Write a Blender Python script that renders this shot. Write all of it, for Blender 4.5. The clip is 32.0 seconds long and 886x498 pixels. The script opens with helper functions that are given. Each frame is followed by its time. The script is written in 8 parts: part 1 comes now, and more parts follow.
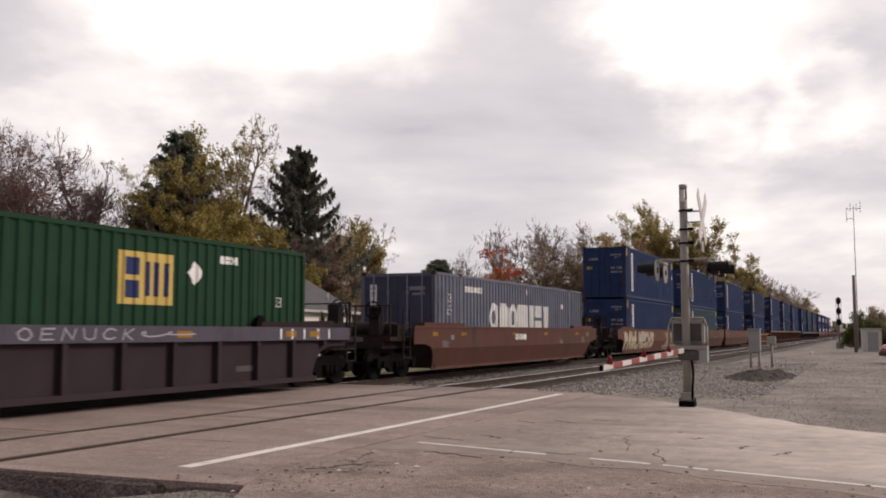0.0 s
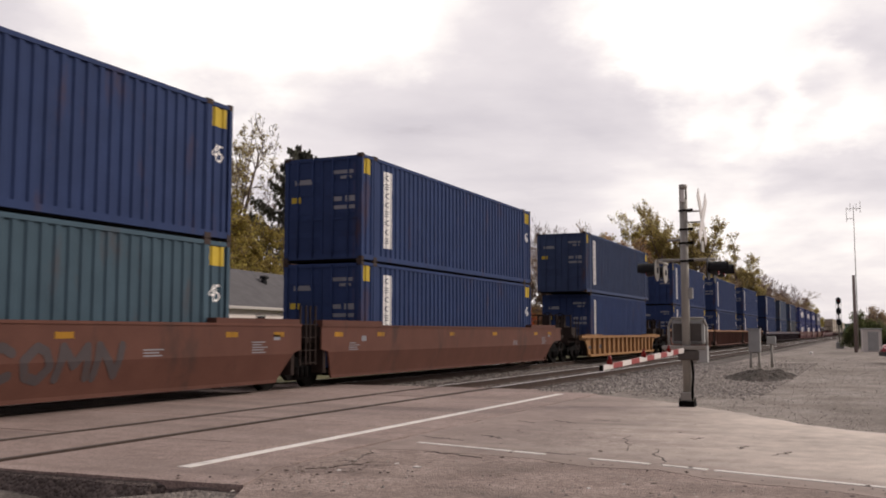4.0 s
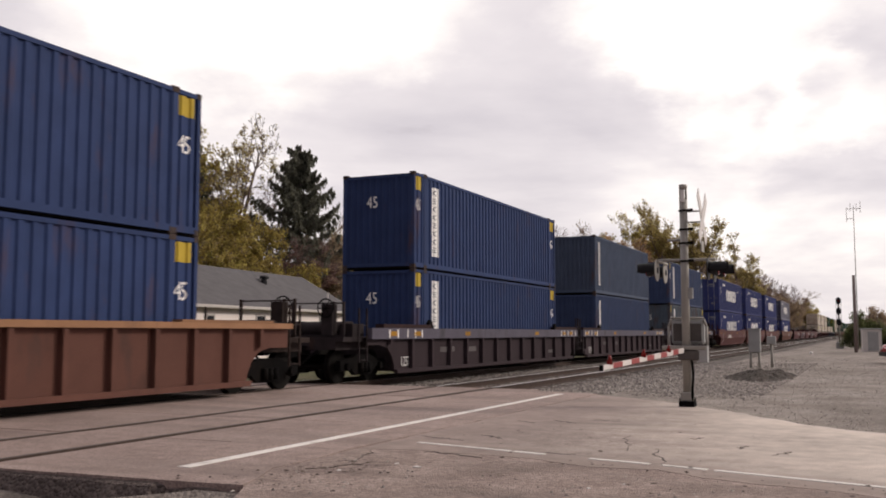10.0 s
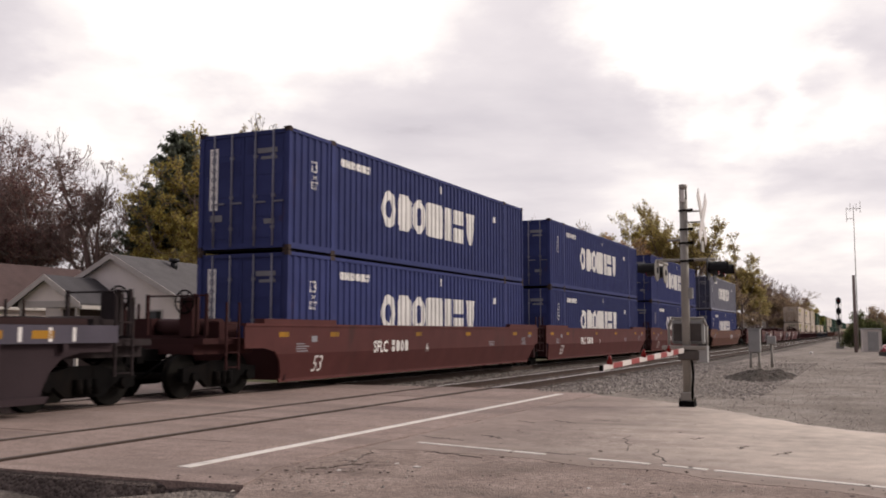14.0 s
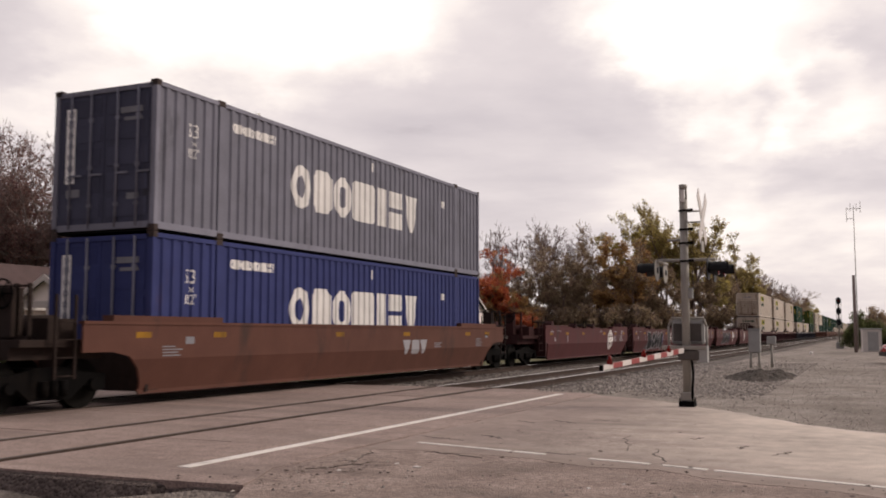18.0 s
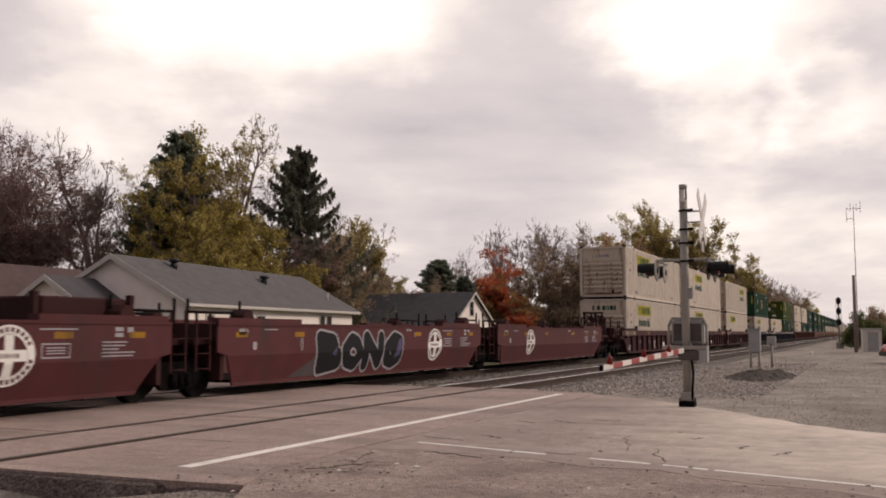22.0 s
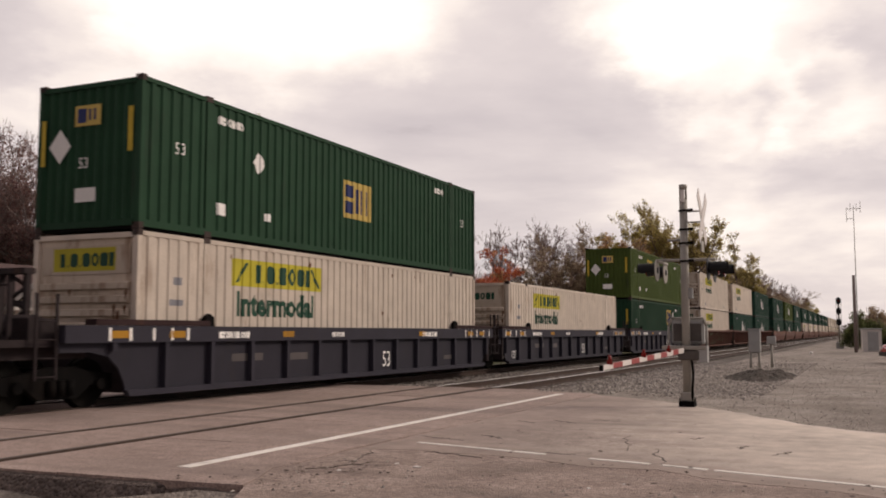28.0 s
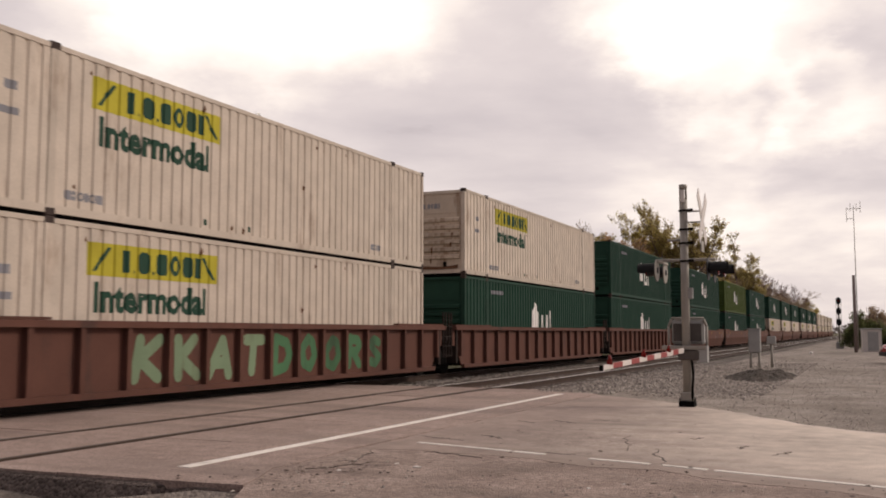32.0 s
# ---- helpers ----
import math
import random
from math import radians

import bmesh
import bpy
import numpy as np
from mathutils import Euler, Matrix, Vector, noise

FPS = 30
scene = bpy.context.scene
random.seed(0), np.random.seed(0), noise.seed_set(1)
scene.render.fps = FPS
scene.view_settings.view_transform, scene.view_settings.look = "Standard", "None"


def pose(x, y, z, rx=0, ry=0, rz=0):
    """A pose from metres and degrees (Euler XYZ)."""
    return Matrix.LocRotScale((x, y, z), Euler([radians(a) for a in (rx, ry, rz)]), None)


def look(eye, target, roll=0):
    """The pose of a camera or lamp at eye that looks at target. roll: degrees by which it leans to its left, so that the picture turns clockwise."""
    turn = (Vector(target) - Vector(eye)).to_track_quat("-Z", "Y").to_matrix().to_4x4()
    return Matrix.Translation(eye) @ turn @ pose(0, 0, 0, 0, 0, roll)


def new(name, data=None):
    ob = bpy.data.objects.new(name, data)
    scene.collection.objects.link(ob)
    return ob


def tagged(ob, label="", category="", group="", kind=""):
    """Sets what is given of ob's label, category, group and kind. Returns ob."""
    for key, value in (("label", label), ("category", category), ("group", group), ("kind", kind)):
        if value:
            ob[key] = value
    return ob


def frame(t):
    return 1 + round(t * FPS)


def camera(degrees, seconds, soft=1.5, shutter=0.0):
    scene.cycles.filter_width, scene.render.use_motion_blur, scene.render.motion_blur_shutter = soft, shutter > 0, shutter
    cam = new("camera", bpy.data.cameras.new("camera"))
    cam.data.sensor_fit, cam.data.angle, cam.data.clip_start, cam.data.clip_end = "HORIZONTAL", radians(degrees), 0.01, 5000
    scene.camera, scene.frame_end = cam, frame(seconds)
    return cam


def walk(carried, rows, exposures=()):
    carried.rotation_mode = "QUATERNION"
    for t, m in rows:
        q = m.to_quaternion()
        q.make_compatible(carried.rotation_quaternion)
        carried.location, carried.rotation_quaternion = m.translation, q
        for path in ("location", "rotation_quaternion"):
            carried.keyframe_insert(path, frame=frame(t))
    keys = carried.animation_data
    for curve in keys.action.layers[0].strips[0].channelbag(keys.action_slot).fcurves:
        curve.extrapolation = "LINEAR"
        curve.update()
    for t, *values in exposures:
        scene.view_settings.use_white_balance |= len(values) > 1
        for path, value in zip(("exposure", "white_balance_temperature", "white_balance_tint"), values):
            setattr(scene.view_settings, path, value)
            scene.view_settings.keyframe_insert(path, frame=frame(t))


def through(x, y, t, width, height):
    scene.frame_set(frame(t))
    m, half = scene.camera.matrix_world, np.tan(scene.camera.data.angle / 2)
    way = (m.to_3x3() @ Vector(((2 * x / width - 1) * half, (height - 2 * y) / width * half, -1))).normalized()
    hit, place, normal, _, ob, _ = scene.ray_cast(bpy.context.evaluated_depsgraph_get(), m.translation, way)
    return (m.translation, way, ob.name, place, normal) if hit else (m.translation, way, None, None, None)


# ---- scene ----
# Camera: stands still beside the road, on a tripod.
EYE = Vector((0.0, 0.0, 1.316))
YAW, PITCH = radians(24.336), radians(5.065)
AIM = EYE + Vector((-math.sin(YAW) * math.cos(PITCH), math.cos(YAW) * math.cos(PITCH), math.sin(PITCH)))
cam = camera(50.31, 32.0, soft=1.85, shutter=0.12)
walk(cam, [(0.0, look(EYE, AIM)), (32.0, look(EYE, AIM))],
     exposures=[(0.0, 0.0, 6650, 13), (2.0, 0.02, 6650, 13), (3.5, 0.08, 6650, 13), (6.0, 0.13, 6650, 13), (16.5, 0.13, 6700, 14), (19.0, -0.06, 7000, 16), (30.0, -0.04, 7100, 16), (31.0, 0.08, 7100, 16), (32.0, -0.03, 7100, 16)])

# ---------------------------------------------------------------- light
SUN_AZ, SUN_EL = radians(56), radians(30)   # azimuth from +y towards +x
sun_way = Vector((math.sin(SUN_AZ) * math.cos(SUN_EL), math.cos(SUN_AZ) * math.cos(SUN_EL), math.sin(SUN_EL)))
lamp = bpy.data.lights.new("sun", "SUN")
lamp.energy, lamp.angle, lamp.color = 1.7, radians(14), (1.0, 0.92, 0.82)
sun = new("sun", lamp)
sun.matrix_world = look(sun_way * 50, (0, 0, 0))


def make_world():
    world = bpy.data.worlds.new("overcast_sky")
    world.use_nodes = True
    nt = world.node_tree
    nt.nodes.clear()
    N, L = nt.nodes.new, nt.links.new
    out, bg = N("ShaderNodeOutputWorld"), N("ShaderNodeBackground")
    sky = N("ShaderNodeTexSky")
    sky.sky_type, sky.sun_disc = "NISHITA", False
    sky.sun_elevation, sky.sun_rotation = SUN_EL, SUN_AZ
    skyk = N("ShaderNodeVectorMath")
    skyk.operation = "SCALE"
    skyk.inputs["Scale"].default_value = 0.10
    L(sky.outputs["Color"], skyk.inputs[0])
    co = N("ShaderNodeTexCoord")
    sep = N("ShaderNodeSeparateXYZ")
    L(co.outputs["Generated"], sep.inputs[0])
    # clouds lie on a high sheet: the direction is divided by its height
    zz = N("ShaderNodeMath")
    zz.operation = "MAXIMUM"
    zz.inputs[1].default_value = 0.0
    L(sep.outputs["Z"], zz.inputs[0])
    za = N("ShaderNodeMath")
    za.operation = "ADD"
    za.inputs[1].default_value = 0.2
    L(zz.outputs[0], za.inputs[0])
    dv = N("ShaderNodeVectorMath")
    dv.operation = "DIVIDE"
    cz = N("ShaderNodeCombineXYZ")
    for i in range(3):
        L(za.outputs[0], cz.inputs[i])
    L(co.outputs["Generated"], dv.inputs[0])
    L(cz.outputs[0], dv.inputs[1])
    mp = N("ShaderNodeMapping")
    mp.inputs["Location"].default_value = CLOUD_SHIFT
    mp.inputs["Rotation"].default_value = (0, 0, 0.42)
    mp.inputs["Scale"].default_value = (1.0, 0.8, 1.0)
    L(dv.outputs[0], mp.inputs["Vector"])
    n1 = N("ShaderNodeTexNoise")
    n1.inputs["Scale"].default_value = 1.35
    n1.inputs["Detail"].default_value = 7.0
    n1.inputs["Roughness"].default_value = 0.5
    n1.inputs["Distortion"].default_value = 0.25
    L(mp.outputs[0], n1.inputs["Vector"])
    # openings in the cloud: broad, soft, brighter towards where the sun stands
    total = n1.outputs["Fac"]
    rag = N("ShaderNodeTexNoise")
    rag.inputs["Scale"].default_value, rag.inputs["Detail"].default_value, rag.inputs["Roughness"].default_value = 7.0, 6.0, 0.55
    flat_dir = N("ShaderNodeMapping")
    flat_dir.inputs["Scale"].default_value = (1.0, 1.0, 2.0)
    L(co.outputs["Generated"], flat_dir.inputs["Vector"])
    L(flat_dir.outputs[0], rag.inputs["Vector"])
    off = N("ShaderNodeVectorMath")
    off.operation = "MULTIPLY_ADD"
    off.inputs[1].default_value = (0.22, 0.22, 0.14)
    off.inputs[2].default_value = (-0.11, -0.11, -0.07)
    L(rag.outputs["Color"], off.inputs[0])
    torn = N("ShaderNodeVectorMath")
    torn.operation = "ADD"
    L(co.outputs["Generated"], torn.inputs[0])
    L(off.outputs[0], torn.inputs[1])
    nrm = N("ShaderNodeVectorMath")
    nrm.operation = "NORMALIZE"
    L(torn.outputs[0], nrm.inputs[0])
    for way, width, amount in CLOUD_GAPS:
        dt = N("ShaderNodeVectorMath")
        dt.operation = "DOT_PRODUCT"
        dt.inputs[1].default_value = Vector(way).normalized()
        L(nrm.outputs[0], dt.inputs[0])
        mr = N("ShaderNodeMapRange")
        mr.interpolation_type = "SMOOTHSTEP"
        mr.inputs["From Min"].default_value = math.cos(radians(width * (1.35 if width < 8 else 1)))
        mr.inputs["From Max"].default_value = 1.0
        mr.inputs["To Min"].default_value = 0.0
        mr.inputs["To Max"].default_value = amount * (0.72 if width < 8 else 1)
        L(dt.outputs["Value"], mr.inputs["Value"])
        ad = N("ShaderNodeMath")
        ad.operation = "ADD"
        L(total, ad.inputs[0])
        L(mr.outputs[0], ad.inputs[1])
        total = ad.outputs[0]
    # thin level streaks of cloud low over the horizon
    lay = N("ShaderNodeMapping")
    lay.inputs["Scale"].default_value = (4.5, 4.5, 26.0)
    L(co.outputs["Generated"], lay.inputs["Vector"])
    st = N("ShaderNodeTexNoise")
    st.inputs["Scale"].default_value, st.inputs["Detail"].default_value, st.inputs["Roughness"].default_value = 1.0, 6.0, 0.55
    L(lay.outputs[0], st.inputs["Vector"])
    low = N("ShaderNodeMapRange")
    low.interpolation_type = "SMOOTHSTEP"
    low.inputs["From Min"].default_value, low.inputs["From Max"].default_value = 0.36, 0.08
    low.inputs["To Min"].default_value, low.inputs["To Max"].default_value = 0.0, 0.55
    L(sep.outputs["Z"], low.inputs["Value"])
    cen = N("ShaderNodeMath")
    cen.operation = "SUBTRACT"
    cen.inputs[1].default_value = 0.5
    L(st.outputs["Fac"], cen.inputs[0])
    ma = N("ShaderNodeMath")
    ma.operation = "MULTIPLY_ADD"
    L(cen.outputs[0], ma.inputs[0])
    L(low.outputs[0], ma.inputs[1])
    L(total, ma.inputs[2])
    total = ma.outputs[0]
    ramp = N("ShaderNodeValToRGB")
    e = ramp.color_ramp.elements
    e[0].position, e[0].color = 0.05, (0.22, 0.205, 0.235, 1)
    e[1].position, e[1].color = 0.95, (1.3, 1.25, 1.2, 1)
    for at, color in ((0.26, (0.38, 0.35, 0.38)), (0.37, (0.65, 0.617, 0.65)), (0.56, (0.80, 0.76, 0.775)), (0.72, (1.0, 0.955, 0.925))):
        e.new(at).color = (*color, 1)
    L(total, ramp.inputs["Fac"])
    mix = N("ShaderNodeMix")
    mix.data_type = "RGBA"
    mix.inputs["Factor"].default_value = 0.94
    L(skyk.outputs[0], mix.inputs["A"])
    L(ramp.outputs["Color"], mix.inputs["B"])
    L(mix.outputs["Result"], bg.inputs["Color"])
    bg.inputs["Strength"].default_value = 1.0
    L(bg.outputs[0], out.inputs[0])
    scene.world = world


CLOUD_SHIFT = (3.1, 1.7, 0.0)
CLOUD_GAPS = [
    ((-0.662, 0.684, 0.307), 5, 0.3), ((-0.602, 0.736, 0.309), 5, 0.3), ((-0.533, 0.783, 0.320), 5, 0.3), ((-0.458, 0.825, 0.331), 4.5, 0.26),
    ((-0.400, 0.851, 0.340), 4, 0.18), ((-0.207, 0.923, 0.326), 4, 0.22), ((-0.149, 0.941, 0.303), 4.5, 0.28), ((-0.085, 0.947, 0.310), 5, 0.3),
    ((-0.019, 0.951, 0.310), 4, 0.28), ((-0.149, 0.964, 0.219), 2.2, 0.2), ((-0.095, 0.970, 0.223), 3, 0.28), ((-0.038, 0.975, 0.219), 3, 0.3),
    ((0.009, 0.977, 0.214), 2.5, 0.25), ((-0.180, 0.950, 0.257), 2.5, 0.12), ((-0.730, 0.655, 0.198), 2.5, 0.14), ((-0.697, 0.687, 0.207), 2.5, 0.16),
    ((-0.445, 0.890, 0.101), 3, 0.1), ((-0.095, 0.990, 0.104), 2.5, 0.14), ((-0.012, 0.994, 0.111), 2.5, 0.12), ((-0.016, 0.964, 0.266), 3.6, -0.24),
    ((-0.121, 0.961, 0.250), 2.6, -0.16), ((-0.103, 0.978, 0.180), 5, -0.1), ((-0.179, 0.966, 0.188), 4, -0.06), ((-0.035, 0.984, 0.176), 4, -0.12),
    ((-0.426, 0.893, 0.148), 6, -0.09), ((-0.724, 0.648, 0.238), 4, -0.09), ((-0.306, 0.896, 0.322), 4, -0.05),
    ((-0.08, 0.975, 0.2), 14, 0.09), ((0.1, 0.62, 0.78), 38, 0.25), ((0.25, -1.0, 0.25), 115, -0.28)]
make_world()


# ---------------------------------------------------------------- materials
def material(name, color, rough=0.6, metal=0.0, vary=0.25, scale=3.0, dirt=None, dirt_amount=0.0, dirt_scale=(1.2, 1.2, 0.5),
             bump=0.15, grain=40.0, random_tint=0.0, spec=0.35):
    """Paint, stone or wood: base colour, two scales of variation, dirt or rust in patches, fine relief."""
    m = bpy.data.materials.new(name)
    m.use_nodes = True
    nt = m.node_tree
    N, L = nt.nodes.new, nt.links.new
    b = nt.nodes["Principled BSDF"]
    b.inputs["Roughness"].default_value, b.inputs["Metallic"].default_value = rough, metal
    b.inputs["Specular IOR Level"].default_value = spec
    co = N("ShaderNodeTexCoord")
    n1, n2 = N("ShaderNodeTexNoise"), N("ShaderNodeTexNoise")
    n1.inputs["Scale"].default_value, n1.inputs["Detail"].default_value = scale, 6
    n2.inputs["Scale"].default_value, n2.inputs["Detail"].default_value = grain, 4
    for n in (n1, n2):
        L(co.outputs["Object"], n.inputs["Vector"])
    hi = N("ShaderNodeMix")
    hi.data_type, hi.blend_type = "RGBA", "MIX"
    c = Vector(color)
    hi.inputs["A"].default_value = (*(c * (1 - vary)), 1)
    hi.inputs["B"].default_value = (*(c * (1 + vary)), 1)
    av = N("ShaderNodeMath")
    av.operation = "MULTIPLY_ADD"
    av.inputs[1].default_value = 0.35
    sc = N("ShaderNodeMath")
    sc.operation = "MULTIPLY"
    sc.inputs[1].default_value = 0.65
    L(n1.outputs["Fac"], sc.inputs[0])
    L(n2.outputs["Fac"], av.inputs[0])
    L(sc.outputs[0], av.inputs[2])
    mr = N("ShaderNodeMapRange")
    mr.inputs["From Min"].default_value, mr.inputs["From Max"].default_value = 0.3, 0.7
    L(av.outputs[0], mr.inputs["Value"])
    L(mr.outputs[0], hi.inputs["Factor"])
    col = hi.outputs["Result"]
    if dirt:
        mp = N("ShaderNodeMapping")
        mp.inputs["Scale"].default_value = dirt_scale
        L(co.outputs["Object"], mp.inputs["Vector"])
        n3 = N("ShaderNodeTexNoise")
        n3.inputs["Scale"].default_value, n3.inputs["Detail"].default_value, n3.inputs["Roughness"].default_value = 1.0, 8, 0.68
        L(mp.outputs[0], n3.inputs["Vector"])
        d = N("ShaderNodeMapRange")
        d.inputs["From Min"].default_value, d.inputs["From Max"].default_value = 0.66 - 0.3 * dirt_amount, 0.86 - 0.3 * dirt_amount
        d.inputs["To Max"].default_value = min(0.9, 0.45 + dirt_amount)
        L(n3.outputs["Fac"], d.inputs["Value"])
        dm = N("ShaderNodeMix")
        dm.data_type = "RGBA"
        dm.inputs["B"].default_value = (*dirt, 1)
        L(col, dm.inputs["A"])
        L(d.outputs[0], dm.inputs["Factor"])
        col = dm.outputs["Result"]
    if random_tint:
        oi = N("ShaderNodeObjectInfo")
        hs = N("ShaderNodeHueSaturation")
        r = N("ShaderNodeMapRange")
        r.inputs["To Min"].default_value, r.inputs["To Max"].default_value = 1 - random_tint, 1 + random_tint
        L(oi.outputs["Random"], r.inputs["Value"])
        L(r.outputs[0], hs.inputs["Value"])
        L(col, hs.inputs["Color"])
        col = hs.outputs["Color"]
    L(col, b.inputs["Base Color"])
    if bump:
        bp = N("ShaderNodeBump")
        bp.inputs["Strength"].default_value, bp.inputs["Distance"].default_value = bump, 0.02
        L(av.outputs[0], bp.inputs["Height"])
        L(bp.outputs[0], b.inputs["Normal"])
    return m


RUST, SOOT = (0.10, 0.045, 0.025), (0.035, 0.03, 0.028)
M = {}


def paint(key, color, dirt=RUST, amount=0.25, rough=0.68, ds=(1.5, 1.0, 0.35), vary=0.16, spec=0.13):
    M[key] = material(key, color, rough, 0.0, vary, 1.5, dirt, amount, ds, 0.06, 30.0, 0.12, spec)


paint("blue_paint", (0.026, 0.044, 0.115), amount=0.3)
paint("faded_blue_paint", (0.038, 0.055, 0.112), amount=0.3)
paint("teal_paint", (0.055, 0.092, 0.12), amount=0.3)
paint("weathered_blue_paint", (0.062, 0.08, 0.122), amount=0.3)
paint("dull_teal_paint", (0.078, 0.098, 0.12), amount=0.6)
paint("navy_blue_paint", (0.036, 0.045, 0.138), amount=0.15)
paint("grey_paint", (0.2, 0.2, 0.242), SOOT, 0.3)
paint("slate_blue_paint", (0.135, 0.14, 0.182), SOOT, 0.35)
paint("green_paint", (0.014, 0.047, 0.024), SOOT, 0.2)
paint("olive_paint", (0.056, 0.083, 0.018), SOOT, 0.25)
paint("bright_green_paint", (0.015, 0.05, 0.034), SOOT, 0.15)
paint("cream_paint", (0.55, 0.478, 0.405), (0.2, 0.12, 0.075), 0.34, ds=(1.8, 1.5, 0.4))
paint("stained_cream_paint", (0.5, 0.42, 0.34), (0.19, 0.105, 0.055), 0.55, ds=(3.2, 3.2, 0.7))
paint("brown_car_paint", (0.112, 0.049, 0.036), SOOT, 0.35)
paint("dark_red_car_paint", (0.095, 0.032, 0.03), SOOT, 0.25)
paint("maroon_car_paint", (0.05, 0.0165, 0.018), SOOT, 0.3)
paint("dark_maroon_paint", (0.04, 0.014, 0.014), SOOT, 0.3, rough=0.75, spec=0.12)
# darker copy of the grey paints, with the front end's shade in its colour
paint("shaded_door_paint", (0.06, 0.062, 0.095), SOOT, 0.35)
paint("red_car_paint", (0.082, 0.0235, 0.025), SOOT, 0.35, rough=0.7, spec=0.2)
paint("violet_grey_car_paint", (0.042, 0.029, 0.033), (0.03, 0.019, 0.021), 0.3, rough=0.75, spec=0.1)
paint("slate_car_paint", (0.029, 0.027, 0.037), SOOT, 0.3, rough=0.7, spec=0.15)
paint("rib_brown_car_paint", (0.108, 0.048, 0.036), SOOT, 0.35)
paint("orange_sill_paint", (0.27, 0.145, 0.08), SOOT, 0.3)
paint("yellow_car_paint", (0.29, 0.155, 0.07), (0.12, 0.07, 0.04), 0.3)
paint("hood_grime", (0.035, 0.02, 0.02), RUST, 0.3, rough=0.8, spec=0.1)
paint("dim_marking", (0.10, 0.088, 0.088), SOOT, 0.3)
paint("sill_grey_paint", (0.088, 0.079, 0.102), SOOT, 0.35)
paint("rust_stain", (0.14, 0.07, 0.04), SOOT, 0.3)
paint("white_marking", (0.78, 0.76, 0.73), SOOT, 0.12)
paint("yellow_marking", (0.5, 0.36, 0.05), SOOT, 0.25)
paint("lime_marking", (0.43, 0.375, 0.04), SOOT, 0.3)
paint("orange_marking", (0.33, 0.165, 0.02), SOOT, 0.6)
paint("dark_green_marking", (0.02, 0.06, 0.04), SOOT, 0.0)
paint("grey_marking", (0.22, 0.22, 0.24), SOOT, 0.1)
paint("tan_marking", (0.55, 0.40, 0.12), SOOT, 0.2)
paint("spray_cream", (0.45, 0.36, 0.27), RUST, 0.35)
paint("spray_umber", (0.09, 0.05, 0.04), SOOT, 0.2)
paint("spray_tan", (0.33, 0.21, 0.13), RUST, 0.35)
paint("spray_green", (0.06, 0.15, 0.075), SOOT, 0.45)
paint("spray_navy", (0.03, 0.04, 0.12), SOOT, 0.2)
paint("spray_grey", (0.35, 0.34, 0.36), SOOT, 0.25)
paint("spray_olive", (0.2, 0.17, 0.05), RUST, 0.3)
paint("spray_haze", (0.075, 0.062, 0.064), RUST, 0.35)
paint("spray_violet", (0.09, 0.075, 0.15), SOOT, 0.3)
paint("spray_pale_green", (0.17, 0.24, 0.15), RUST, 0.4)
paint("spray_black", (0.015, 0.014, 0.016), RUST, 0.05)
M["black_steel"] = material("black_steel", (0.0045, 0.004, 0.004), 0.8, 0.0, 0.3, 4, (0.014, 0.01, 0.008), 0.3, spec=0.06)
M["dark_casting"] = material("dark_casting", (0.055, 0.04, 0.036), 0.8, 0, 0.3, 8, RUST, 0.3, spec=0.15)
M["gear_grime"] = material("gear_grime", (0.026, 0.019, 0.02), 0.75, 0, 0.3, 5, RUST, 0.25, spec=0.15)
M["rust_dark"] = material("rust_dark", (0.028, 0.018, 0.015), 0.75, 0, 0.25, 6, SOOT, 0.25, spec=0.15)
M["wheel_steel"] = material("wheel_steel", (0.008, 0.007, 0.006), 0.75, 0.0, 0.25, 6, (0.015, 0.012, 0.01), 0.2, spec=0.08)
M["rail_top"] = material("rail_top", (0.78, 0.76, 0.75), 0.32, 0.9, 0.1, 2, bump=0.02)
M["rail_dusty"] = material("rail_dusty", (0.10, 0.078, 0.068), 0.7, 0.3, 0.25, 4, bump=0.02)
M["rail_side"] = material("rail_side", (0.055, 0.034, 0.026), 0.8, 0.2, 0.25, 6)
M["tie_wood"] = material("tie_wood", (0.075, 0.062, 0.052), 0.9, 0, 0.3, 5, (0.16, 0.13, 0.11), 0.2, random_tint=0.3)
M["pole_steel"] = material("pole_steel", (0.30, 0.28, 0.25), 0.6, 0.2, 0.15, 4, (0.13, 0.10, 0.07), 0.25)
M["box_steel"] = material("box_steel", (0.33, 0.33, 0.32), 0.5, 0.2, 0.15, 3, (0.16, 0.13, 0.10), 0.2)
M["shed_paint"] = material("shed_paint", (0.6, 0.56, 0.52), 0.7, 0, 0.1, 2, (0.3, 0.26, 0.22), 0.2)
M["dull_steel"] = material("dull_steel", (0.085, 0.074, 0.068), 0.7, 0.1, 0.25, 6, (0.04, 0.033, 0.03), 0.3)
M["lamp_black"] = material("lamp_black", (0.016, 0.016, 0.018), 0.5, 0, 0.2, 8)
M["lens_red"] = material("lens_red", (0.18, 0.012, 0.01), 0.2, 0, 0.1, 8)
M["gate_white"] = material("gate_white", (0.62, 0.58, 0.55), 0.5, 0, 0.08, 5, (0.4, 0.35, 0.3), 0.15)
M["gate_red"] = material("gate_red", (0.27, 0.036, 0.036), 0.55, 0, 0.15, 5)
M["siding"] = material("siding", (0.87, 0.79, 0.745), 0.7, 0, 0.05, 2, (0.5, 0.45, 0.41), 0.08)
M["trim_white"] = material("trim_white", (0.5, 0.46, 0.43), 0.6, 0, 0.06, 3)
